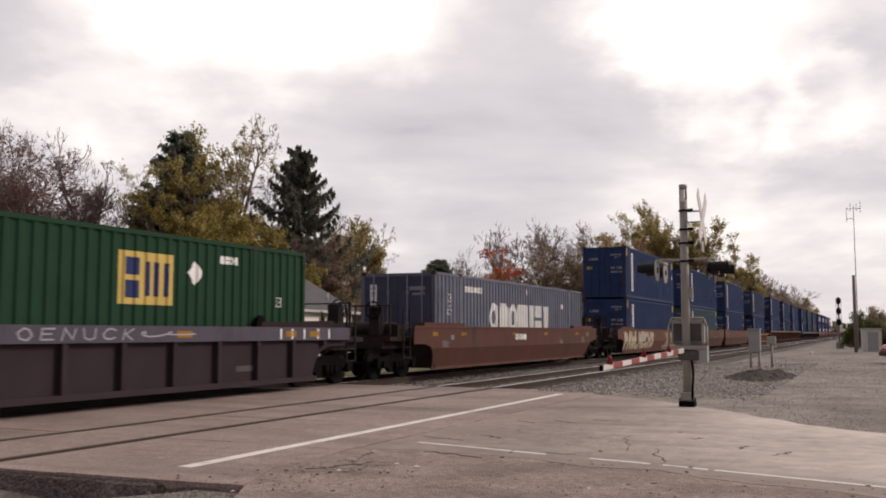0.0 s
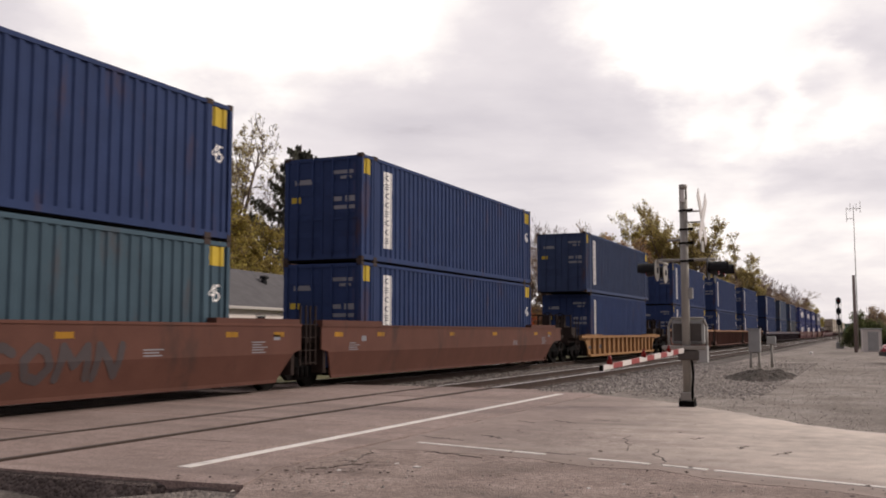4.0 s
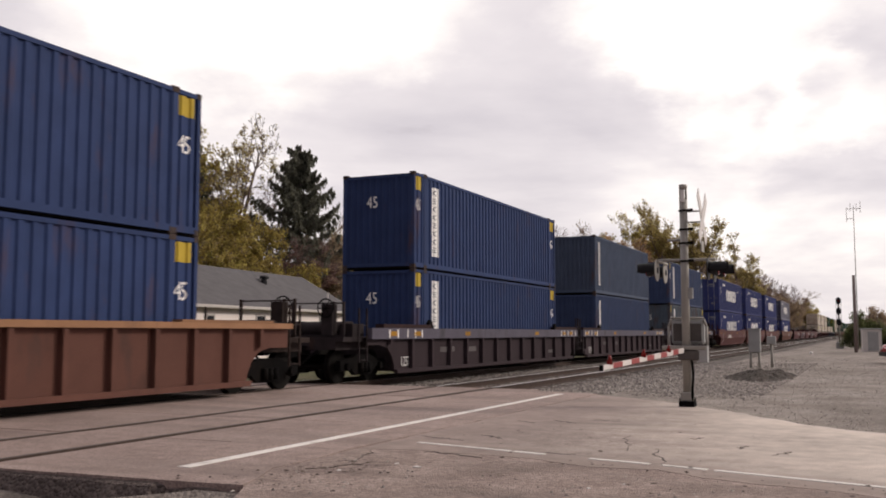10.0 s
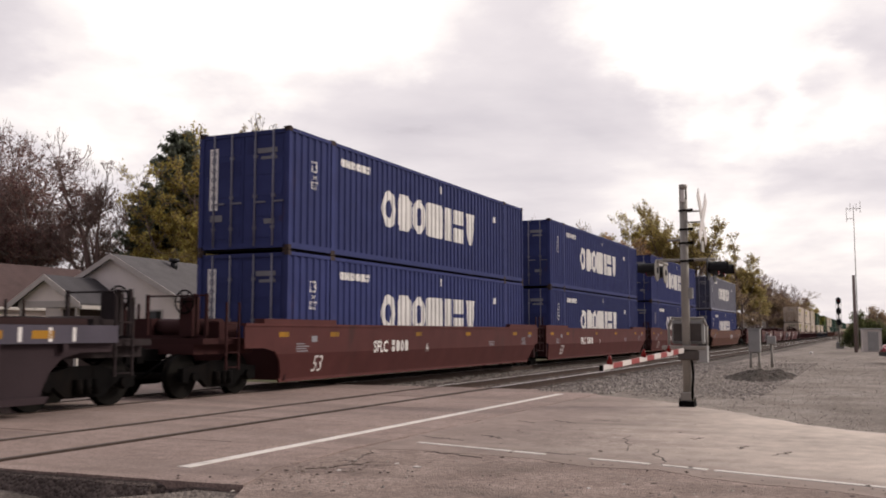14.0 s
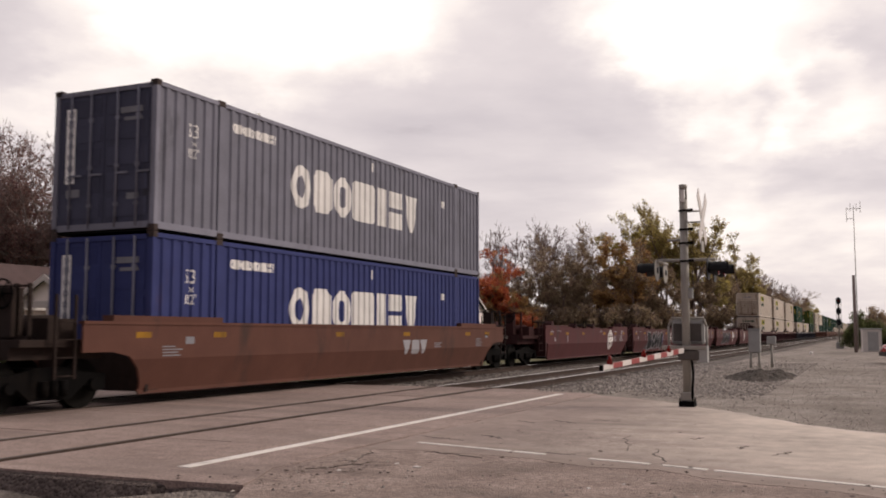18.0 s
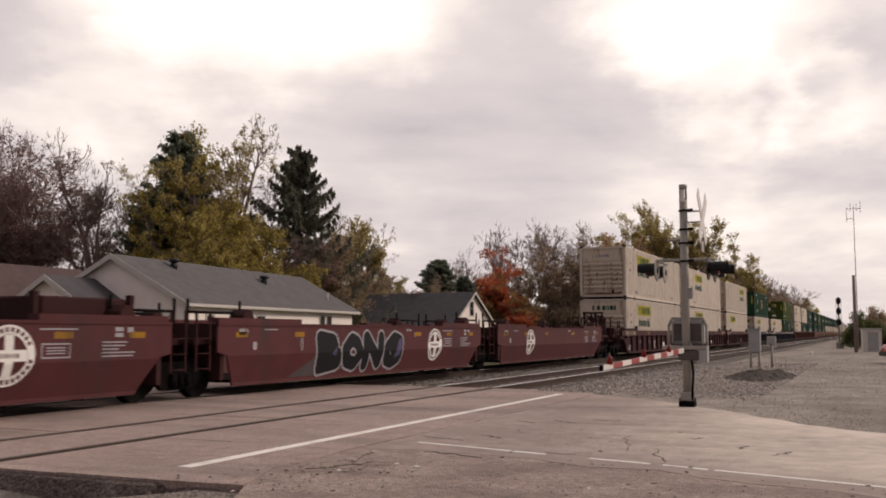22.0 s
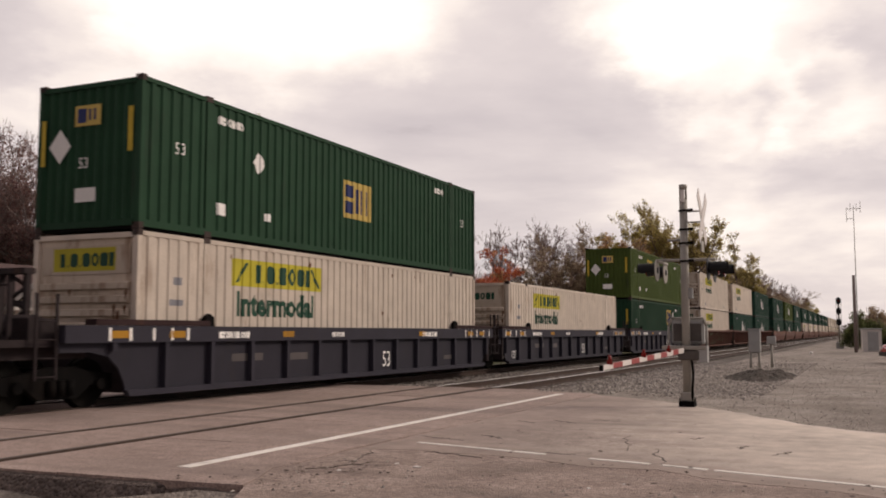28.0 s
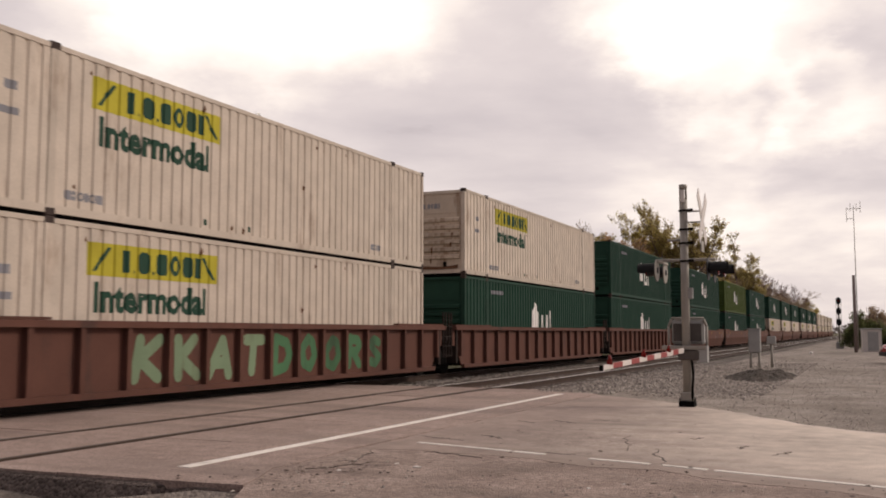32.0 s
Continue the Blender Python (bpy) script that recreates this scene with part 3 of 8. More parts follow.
def marks(ob, kind, color, mark, L, W, upper, door):
    """Painted signs on the side that faces the road and on the front end."""
    if mark in ("strip", "strip45", "strip_plain"):
        y0 = 1.3 if kind == "45" else 0.66
        def strip(bm):
            rect(bm, y0, y0 + 0.46, 0.42, 2.58)
        side_mark(ob, f"strip_{kind}", strip, "white_marking", W, "name_panel", "white upright panel")
        def glyphs(bm):
            for k in range(8):
                z0 = 2.33 - 0.255 * k
                if k % 3 == 1:
                    for q in (0, 0.065, 0.13):
                        rect(bm, y0 + 0.12, y0 + 0.34, z0 + q, z0 + q + 0.03)
                else:
                    ring(bm, y0 + 0.23, z0 + 0.08, 0.12, 0.09, 0.035, 10)
        def lay(bm):
            glyphs(bm)
            on_ribs(bm, W - 0.012, 1, 0.007)
        piece("marking", mesh_of(f"mark_glyphs_{kind}", lay, "grey_marking"), ob)
        if kind == "45":
            if color in ("blue_paint", "faded_blue_paint", "teal_paint", "dull_teal_paint"):
                side_mark(ob, "corner_patch", lambda bm: (rect(bm, 0.12, 0.54, 2.36, 2.78)), "yellow_marking", W)
                side_mark(ob, "corner_patch_rear", lambda bm: (rect(bm, L - 0.66, L - 0.2, 2.36, 2.76)), "yellow_marking", W)
            side_mark(ob, "n45r", text_at("45", 0.52, L - 0.66, 1.62, 0.78), "white_marking", W, "number")
            if mark == "strip45":
                side_mark(ob, "n45f", text_at("45", 0.52, 0.14, 1.74, 0.78), "white_marking", W, "number")
                end_mark(ob, "n45e", text_at("45", 0.5, -0.4, 1.85, 0.8), "white_marking", "number", 0.012)
        if door:
            end_mark(ob, "bars_a", lambda bm: (rect(bm, -0.9, -0.35, 2.12, 2.26), rect(bm, 0.32, 0.95, 2.36, 2.46), rect(bm, 0.55, 0.9, 2.22, 2.3),
                                               rect(bm, 0.35, 0.6, 1.62, 1.74), rect(bm, 0.7, 1.0, 1.6, 1.76), rect(bm, 0.35, 1.0, 1.4, 1.5)), "grey_marking", y=0.008)
            end_mark(ob, "bars_b", lambda bm: rect(bm, -1.0, -0.7, 1.62, 1.78), "yellow_marking", y=0.008)
    elif mark == "bold":
        side_mark(ob, "bold", lambda bm: block_row(bm, 4.62, 1.0, 1.05, "c#ow|=y", 0.87, 0.09), "white_marking", W, "name_panel", "large white plain shapes")
        side_mark(ob, "bold_web", lambda bm: block_row(bm, 2.36, 2.32, 0.2, "owow.c#ow|=y", 0.13, 0.03), "white_marking", W)
        side_mark(ob, "bold53", text_at("53", 0.4, 0.94, 1.95, 0.8), "white_marking", W, "number")
        side_mark(ob, "bold_x", text_at("x", 0.22, 1.1, 1.78), "white_marking", W, "number")
        side_mark(ob, "bold102", text_at("102\"", 0.28, 0.92, 1.54, 0.7), "white_marking", W, "number")
        side_mark(ob, "bold_d", lambda bm: (rect(bm, 8.5, 8.6, 2.42, 2.66), rect(bm, 13.1, 13.35, 2.0, 2.2)), "white_marking", W)
        if door:
            def strip(bm):
                rect(bm, -0.98, -0.74, 1.0, 2.5)
            end_mark(ob, "bold_strip", strip, "white_marking", y=0.006)
            def glyphs(bm):
                for k in range(7):
                    ring(bm, -0.86, 2.39 - 0.215 * k, 0.075, 0.075, 0.03, 8)
            end_mark(ob, "bold_glyph", glyphs, "grey_marking", y=0.002)
            end_mark(ob, "bold_bars", lambda bm: (rect(bm, 0.4, 0.95, 2.3, 2.42), rect(bm, 0.5, 0.95, 2.15, 2.22), rect(bm, 0.6, 0.9, 0.62, 0.74), rect(bm, -0.95, -0.6, 0.72, 0.88)), "grey_marking", y=0.008)
    elif mark in ("square", "square_rear"):
        y0 = 7.4 if mark == "square" else 10.1
        zp = 1.03 if mark == "square" and color != "olive_paint" else 1.5
        if color == "olive_paint":
            y0 = 4.4
        pale = "tan_marking" if color != "olive_paint" else "yellow_marking"
        side_mark(ob, f"empsq_{y0}", lambda bm: rect(bm, y0, y0 + 1.46, zp, zp + 0.97), pale, W, "name_panel", "square pale yellow panel")
        def inner(bm):
            rect(bm, y0 + 0.14, y0 + 0.5, zp + 0.12, zp + 0.44)
            rect(bm, y0 + 0.14, y0 + 0.5, zp + 0.54, zp + 0.86)
            for q in (0.68, 0.92, 1.2):
                rect(bm, y0 + q, y0 + q + 0.1, zp + 0.16, zp + 0.8)
            on_ribs(bm, W - 0.012, 1, 0.008)
        piece("marking", mesh_of(f"mark_empin_{y0}", inner, "spray_navy"), ob)
        zd = 1.8 if mark == "square" else 2.16
        yd = 3.5 if y0 < 9 else 11.95
        if color != "olive_paint" or True:
            side_mark(ob, f"diamond_{yd}", lambda bm: flat(bm, [(yd, zd), (yd + 0.24, zd + 0.24), (yd + 0.48, zd), (yd + 0.24, zd - 0.24)]), "white_marking", W, "diamond_sign")
        side_mark(ob, "square53", text_at("53", 0.34, 1.0, 1.55, 0.8), "white_marking", W, "number")
        side_mark(ob, "square53r", text_at("53", 0.34, L - 1.2, 1.55, 0.8), "white_marking", W, "number")
        side_mark(ob, "empbar", lambda bm: (block_row(bm, 2.3, 2.4, 0.17, "#=o##o", 0.14, 0.05), block_row(bm, 13.0, 2.4, 0.17, "#=o#", 0.14, 0.05),
                                            rect(bm, 2.3, 2.6, 0.5, 0.75), rect(bm, 4.0, 4.25, 0.55, 0.72)), "white_marking", W)
        end_mark(ob, "square_e", lambda bm: (rect(bm, -0.35, 0.3, 2.02, 2.42)), "tan_marking", y=0.004)
        end_mark(ob, "square_e2", lambda bm: (rect(bm, -0.28, -0.06, 2.08, 2.36), rect(bm, 0.0, 0.06, 2.12, 2.34), rect(bm, 0.12, 0.18, 2.12, 2.34)), "spray_navy", y=-0.001)
        end_mark(ob, "square_d", lambda bm: flat(bm, [(-1.0, 1.66), (-0.72, 2.0), (-0.44, 1.66), (-0.72, 1.32)]), "white_marking", y=0.004)
        end_mark(ob, "square_n", text_at("53", 0.3, -0.24, 1.2, 0.9), "white_marking", "number", 0.004)
        end_mark(ob, "square_p", lambda bm: (rect(bm, -0.3, 0.22, 0.55, 0.82)), "white_marking", y=0.004)
        end_mark(ob, "square_y", lambda bm: (rect(bm, 0.98, 1.1, 1.45, 2.3), rect(bm, -1.2, -1.1, 1.3, 2.2)), "yellow_marking", y=-0.002)
    elif mark in ("yellow", "yellow_rear", "yellow_plain"):
        y0 = 2.85 if mark != "yellow_rear" else 10.2
        zl = 0.0 if upper else -0.06
        side_mark(ob, f"yellow_pan_{y0}", lambda bm: rect(bm, y0, y0 + 3.55, 1.97, 2.55), "lime_marking", W, "name_panel", "yellow panel with dark shapes")
        def glyphs(bm):
            block_row(bm, y0 + 0.82, 2.06, 0.4, "|.#.#o#|", 0.31, 0.13)
            flat(bm, [(y0 + 0.1, 2.05), (y0 + 0.2, 2.05), (y0 + 0.55, 2.48), (y0 + 0.45, 2.48)])
            flat(bm, [(y0 + 3.0, 2.48), (y0 + 3.1, 2.48), (y0 + 3.45, 2.05), (y0 + 3.35, 2.05)])
            on_ribs(bm, W - 0.012, 1, 0.008)
        piece("marking", mesh_of(f"mark_yellow_g_{y0}", glyphs, "dark_green_marking"), ob)
        if mark != "yellow_plain":
            side_mark(ob, f"intermodal_{y0}", text_at("Intermodal", 0.7, y0 + 0.14, 1.36, 0.99, 0.03), "dark_green_marking", W, "lettering", "dark green lettering")
        side_mark(ob, "yellow_bits", lambda bm: (block_row(bm, 2.3, 0.3, 0.16, "#=o#ow", 0.13, 0.05), block_row(bm, 12.9, 0.3, 0.16, "#=o#", 0.13, 0.05),
                                              rect(bm, 1.0, 1.25, 1.9, 2.05), rect(bm, 0.9, 1.3, 1.5, 1.62)), "grey_marking", W)
        side_mark(ob, "yellow_top", lambda bm: (rect(bm, 5.9, 6.0, 0.24, 0.36), rect(bm, 7.4, 7.48, 0.24, 0.36)), "dark_green_marking", W)
        rn = random.Random(int(ob.matrix_basis.translation.y * 10))
        v = rn.randint(0, 2)
        def spots(bm):
            q = random.Random(40 + v)
            for _ in range(9):
                yy, zz, h = q.uniform(0.3, L - 0.5), q.choice((0.2, 0.24, 2.55, 2.6, q.uniform(0.3, 2.4))), q.uniform(0.06, 0.16)
                flat(bm, [(yy, zz), (yy + 0.06, zz - h * 0.4), (yy + 0.1, zz + h * 0.5), (yy + 0.04, zz + h)])
        side_mark(ob, f"rust_{v}", spots, "rust_stain", W)
        def streaks(bm):
            q = random.Random(60 + v)
            for _ in range(7):
                xx, zz, h = q.choice((q.uniform(0.75, 1.05), q.uniform(-1.0, 0.9))), q.uniform(0.5, 1.9), q.uniform(0.1, 0.35)
                flat(bm, [(xx, zz), (xx + 0.03, zz - h), (xx + 0.07, zz - h * 0.3), (xx + 0.08, zz + 0.04)])
            flat(bm, [(-1.0, 0.2), (0.4, 0.18), (1.05, 0.2), (1.08, 0.34), (0.6, 0.27), (-0.2, 0.3), (-1.02, 0.25)])
        end_mark(ob, f"ruste_{v}", streaks, "rust_stain", y=-0.034)
        if (int(ob.matrix_basis.translation.y), upper) in ((446, False), (465, True), (489, False)):
            end_mark(ob, "yellow_end_panel", lambda bm: rect(bm, -0.8, 0.75, 2.14, 2.58), "lime_marking", y=0.027)
        if upper is False:
            end_mark(ob, "yellow_end", lambda bm: block_row(bm, -0.62, 2.22, 0.26, "|.#.#o#|", 0.19, 0.12), "dark_green_marking", y=0.024)
        else:
            end_mark(ob, "yellow_end_up", lambda bm: block_row(bm, -0.4, 2.24, 0.18, "|.#.#ow|", 0.1, 0.12), "grey_marking", y=0.024)
    elif mark == "peaks":
        side_mark(ob, "peaks", lambda bm: (flat(bm, [(6.9, 1.1), (7.6, 1.1), (7.6, 1.8), (7.25, 2.2), (6.9, 1.8)]),
                                         rect(bm, 8.0, 8.8, 0.9, 1.1), rect(bm, 8.0, 8.18, 1.1, 1.7), rect(bm, 8.62, 8.8, 1.1, 1.7), rect(bm, 9.05, 9.25, 0.9, 1.9)), "white_marking", W, "name_panel")
        side_mark(ob, "hubbar", lambda bm: rect(bm, 2.4, 3.6, 2.35, 2.48), "grey_marking", W)


# ---------------------------------------------------------------- well cars
TOPZ = 1.64


def truck(parent, y, s):
    """A two-axle bogie: side frames, bolster, springs; its wheelsets turn."""
    def frames(bm):
        for side in (1, -1):
            x0, x1 = sorted((side * 0.93, side * 1.06))
            plate(bm, [(-1.2, 0.34), (-1.2, 0.60), (-0.62, 0.66), (-0.35, 0.74), (0.35, 0.74), (0.62, 0.66), (1.2, 0.60), (1.2, 0.34), (0.98, 0.30), (0.72, 0.42), (0.42, 0.20), (-0.42, 0.20), (-0.72, 0.42), (-0.98, 0.30)], x0, x1)
            for q in (-0.2, 0, 0.2):
                tube(bm, (side * 1.1, q, 0.26), (side * 1.1, q, 0.52), 0.08, n=8)
        box(bm, -0.93, 0.93, -0.2, 0.2, 0.42, 0.72)
    t = piece("bogie", mesh_of("bogie_frame", frames, "black_steel"), parent, pose(0, y, 0))

    for q in (-0.889, 0.889):
        for side in (1, -1):
            piece("axle_cap", mesh_of(f"axle_cap_{side}", lambda bm: tube(bm, (side * 1.05, 0, 0), (side * 1.14, 0, 0), 0.1, n=10), "black_steel"), t, pose(0, q, 0.43))
    for q in (-0.889, 0.889):
        def wheels(bm):
            for side in (1, -1):
                tube(bm, (side * 0.66, 0, 0), (side * 0.79, 0, 0), 0.43, n=24)
                tube(bm, (side * 0.64, 0, 0), (side * 0.67, 0, 0), 0.455, n=24)
                tube(bm, (side * 0.79, 0, 0), (side * 0.82, 0, 0), 0.15, n=10)
                for a in range(3):
                    c = Vector((side * 0.79, 0.28 * math.cos(a * 2.094), 0.28 * math.sin(a * 2.094)))
                    tube(bm, c, c + Vector((side * 0.006, 0, 0)), 0.05, n=8)
            tube(bm, (-0.9, 0, 0), (0.9, 0, 0), 0.075, n=8)
        w = piece("wheelset", mesh_of("wheelset", wheels, "wheel_steel"), t, pose(0, q, 0.43))
        WHEELS.append((w, q, s + y + q))


def end_gear(parent, way, half, reach, color, coupled):
    """Deck, steps and rails over the bogie at one end of a well car."""
    key = f"{color}_{half}_{reach}_{way}_{coupled}"
    gear = {"maroon_car_paint": "dark_maroon_paint", "red_car_paint": "dark_maroon_paint", "dark_red_car_paint": "dark_maroon_paint",
            "violet_grey_car_paint": "gear_grime", "slate_car_paint": "gear_grime"}.get(color, "rust_dark")

    def deck(bm):
        y0, y1 = sorted((way * (half - 0.25), way * (reach - (0.75 if coupled else 0.25))))
        box(bm, -1.25, 1.25, y0, y1, 1.08, 1.2)

    def draft_sill(bm):
        y0, y1 = sorted((way * (half - 0.25), way * (reach - (0.75 if coupled else 0.25))))
        # at coupled ends it is widened into a dark fill above the wheels
        w = 1.02 if coupled else 0.5
        box(bm, -w, w, y0, y1, 0.87, 1.08)

    arched = coupled and half > 7.5

    def end_wall(bm):
        if arched:
            box(bm, -1.33, 1.33, *sorted((way * (half - 1.1), way * (half - 1.02))), 0.24, 1.08)
        else:
            box(bm, -1.4, 1.4, *sorted((way * (half - 0.3), way * (half - 0.18))), 0.35, 1.5)
    piece("end_deck", mesh_of("deck_" + key, deck, gear), parent)
    piece("draft_sill", mesh_of("dsill_" + key, draft_sill, gear), parent)
    piece("end_wall", mesh_of("ewall_" + key, end_wall, gear), parent)
    for side in (1, -1):
        if arched:
            piece("wheel_shroud", mesh_of(f"shroud_{key}_{side}", lambda bm: box(bm, *sorted((side * 1.26, side * 1.3)), *sorted((way * (half - 1.4), way * (half - 1.06))), 0.26, 1.2), gear), parent)

        def ladder(bm):
            yl = way * (half + (0.72 if arched else 0.12))
            for dy in (0, 0.42):
                box(bm, side * 1.36 - 0.02, side * 1.36 + 0.02, yl + way * dy - 0.02, yl + way * dy + 0.02, 0.55, 1.95 if half > 7.5 else 1.75)
            for q in range(4):
                tube(bm, (side * 1.36, yl, 0.6 + 0.3 * q), (side * 1.36, yl + way * 0.42, 0.6 + 0.3 * q), 0.013, n=5)
        piece("ladder", mesh_of(f"ladder_{key}_{side}", ladder, gear), parent)
    if coupled:
        def coupler(bm):
            y0, y1 = sorted((way * (reach - 1.0), way * (reach - 0.15)))
            box(bm, -0.12, 0.12, y0, y1, 0.76, 0.98)
            y0, y1 = sorted((way * (reach - 0.25), way * (reach + 0.05)))
            box(bm, -0.2, 0.2, y0, y1, 0.7, 1.02)
            for side in (-1, 1):
                tube(bm, (side * 0.45, way * (reach - 0.8), 0.85), (side * 0.3, way * (reach - 0.1), 0.45), 0.03, n=6)
        piece("coupler", mesh_of("coupler_" + key, coupler, "black_steel"), parent)

        def brake(bm):
            y = way * (reach - 1.1)
            for x in (-0.5, 0.75, 1.05):
                box(bm, x - 0.03, x + 0.03, y - 0.03, y + 0.03, 1.2, 2.12)
            box(bm, -0.53, 1.08, y - 0.025, y + 0.025, 1.2, 1.26)
            box(bm, 0.45, 0.78, y - 0.12, y + 0.12, 1.24, 2.05)
            tube(bm, (-0.5, y, 2.08), (1.05, y, 2.08), 0.02, n=5)

        def brake_wheel(bm):
            y = way * (reach - 1.1)
            ring_c = Vector((0.6, y + way * 0.16, 1.95))
            for k in range(14):
                a, b = k * math.tau / 14, (k + 1) * math.tau / 14
                tube(bm, ring_c + Vector((0.24 * math.cos(a), 0, 0.24 * math.sin(a))), ring_c + Vector((0.24 * math.cos(b), 0, 0.24 * math.sin(b))), 0.018, n=5, caps=False)
            for k in range(3):
                a = k * math.pi / 3
                d = Vector((0.24 * math.cos(a), 0, 0.24 * math.sin(a)))
                tube(bm, ring_c - d, ring_c + d, 0.012, n=5)
            tube(bm, ring_c, ring_c - Vector((0, way * 0.1, 0)), 0.025, n=6)
        piece("brake_stand", mesh_of("brake_" + key, brake, gear), parent)
        piece("brake_wheel", mesh_of("brakew_" + key, brake_wheel, "black_steel"), parent)

        def tank(bm):
            y = way * (half + 0.75)
            tube(bm, (-0.9, y, 1.42), (0.9, y, 1.42), 0.2, n=12)
            box(bm, -1.2, -0.7, y - 0.3, y + 0.3, 1.2, 1.62)
            box(bm, 0.75, 1.15, y - 0.35, y + 0.25, 1.2, 1.55)
        piece("air_tank", mesh_of("tank_" + key, tank, gear), parent)


def tuck(bm, side=1):
    """The lower part of a smooth side leans inwards below a fold."""
    bmesh.ops.bisect_plane(bm, geom=bm.verts[:] + bm.edges[:] + bm.faces[:], dist=1e-5, plane_co=(0, 0, 0.84), plane_no=(0, 0, 1))
    for v in bm.verts:
        v.co.x -= side * 0.3 * max(0.0, 0.84 - v.co.z)


def well_car(style, color, s, length=53, front="art", rear="art", sill="", marking="", label="", name="well_car"):
    """One well unit. s: the middle of the unit when the clip begins. front / rear: 'cpl' coupled end, 'art' joined over a shared bogie."""
    half = {53: 9.25, 48: 8.0, 40: 7.05}[length]
    rf = {"cpl": half + 2.5, "art": half + 0.55}
    if length == 40:
        rf = {"cpl": half + 2.85, "art": half + 0.72}
    if length == 48:
        rf = {"cpl": half + 2.0, "art": half + 1.2}
    car = thing(name, pose(TRACK_FAR, s, 0), label, "railway car", "cars of the train")
    ROLLING.append((car, s, 0.0))
    key = f"{style}_{color}_{length}"
    b0 = half - 0.75
    top = {"smooth": 1.49, "rib": 1.5, "band": 1.42, "low": 1.16}[style]
    ends = f"{front}_{rear}"

    def sweep(kind):
        """Lower edge at one end, as (distance from the end, height): an arch over the bogie, or a short slope."""
        if kind == "cpl" and length != 40:
            return [(0.0, 0.98), (0.7, 0.98), (1.1, 0.9), (1.36, 0.68), (1.5, 0.44), (1.55, 0.22)]
        return [(0.0, 0.92), (0.3, 0.86), (0.75, 0.22)]
    hf, hr = (half + (0.65 if kind == "cpl" and length != 40 else 0.0) for kind in (front, rear))
    bf, br = hf - sweep(front)[-1][0], hr - sweep(rear)[-1][0]
    outline = [(-hf, top), (hr, top)] + [(hr - d, z) for d, z in sweep(rear)] + [(-hf + d, z) for d, z in sweep(front)[::-1]]
    sill = sill or color
    for side in (1, -1):
        x = 1.47 if style == "smooth" else 1.355

        def wall(bm):
            plate(bm, outline, *sorted((side * x, side * (x - 0.045))))
            if style == "smooth":
                tuck(bm, side)
        piece("side_wall", mesh_of(f"wall_{key}_{side}_{ends}", wall, color), car)

        def chord(bm):
            if style == "smooth":
                plate(bm, [(-bf, 0.2), (-bf - 0.06, 0.29), (br + 0.06, 0.29), (br, 0.2)], *sorted((side * 1.30, side * 1.25)))
            else:
                plate(bm, [(-bf, 0.19), (-bf - 0.08, 0.3), (br + 0.08, 0.3), (br, 0.19)], *sorted((side * 1.47, side * 1.35)))
        piece("bottom_chord", mesh_of(f"chord_{key}_{side}_{ends}", chord, color), car)

        def cap(bm):
            if style == "smooth":
                box(bm, *sorted((side * 1.49, side * 1.37)), -hf, hr, top - 0.03, top + 0.025)
            elif style == "band":
                box(bm, *sorted((side * 1.485, side * 1.33)), -hf, hr, top - 0.28, top + 0.02)
            else:
                box(bm, *sorted((side * 1.50, side * 1.34)), -hf, hr, top - 0.1, top + 0.02)
        piece("top_sill", mesh_of(f"cap_{key}_{sill}_{side}_{ends}", cap, sill), car)
        if style != "smooth":
            n = 14 if style == "band" else 17
            for k in range(n):
                y = -half + 0.5 + (2 * half - 1.0) * k / (n - 1)
                z0 = 0.3
                if y < -bf or y > br:
                    z0 = 1.0 if (front if y < 0 else rear) == "cpl" else 0.22 + (abs(y) - b0) * 1.2 + 0.05

                def rib(bm):
                    box(bm, *sorted((side * 1.475, side * 1.35)), -0.055, 0.055, 0, top - 0.1 - z0)
                piece("rib", mesh_of(f"rib_{key}_{side}_{round(z0, 2)}", rib, color), car, pose(0, y, z0))
        for way in (1, -1):
            def hood(bm):
                y0, y1 = sorted((way * (half - 3.1), way * (half - 0.05)))
                box(bm, *sorted((side * 1.46, side * 1.2)), y0, y1, top + 0.025, top + (0.07 if style in ("rib", "low") else 0.13))
            piece("hood_plate", mesh_of(f"hood_{key}_{sill}_{side}_{way}", hood, "hood_grime" if style == "band" else sill), car)

            def guide(bm):
                y = way * (half - 3.1)
                plate(bm, [(y - 0.16, top + 0.02), (y - 0.1, top + 0.2), (y + 0.02, top + 0.27), (y + 0.14, top + 0.2), (y + 0.16, top + 0.02)], *sorted((side * 1.44, side * 1.33)))
            if style == "band":
                piece("guide_post", mesh_of(f"guide_{length}_{side}_{way}", guide, "black_steel"), car)
            if length == 40:
                def lump(bm):
                    y = way * (half - 1.1)
                    plate(bm, [(y - 0.2, top + 0.02), (y - 0.17, top + 0.2), (y - 0.05, top + 0.32), (y + 0.1, top + 0.3), (y + 0.2, top + 0.14), (y + 0.22, top + 0.02)], *sorted((side * 1.42, side * 1.05)))
                piece("guide_post", mesh_of(f"lump_{side}_{way}", lump, "dark_maroon_paint"), car)
                def rail(bm):
                    y0, y1 = sorted((way * (half - 1.2), way * (half + 0.5)))
                    tube(bm, (side * 1.1, y0, top + 0.24), (side * 1.1, y1, top + 0.24), 0.03, n=6)
                    for yy in (y0, y1):
                        tube(bm, (side * 1.1, yy, top - 0.2), (side * 1.1, yy, top + 0.5), 0.03, n=6)
                piece("hand_rail", mesh_of(f"hrail_{side}_{way}", rail, "black_steel"), car)

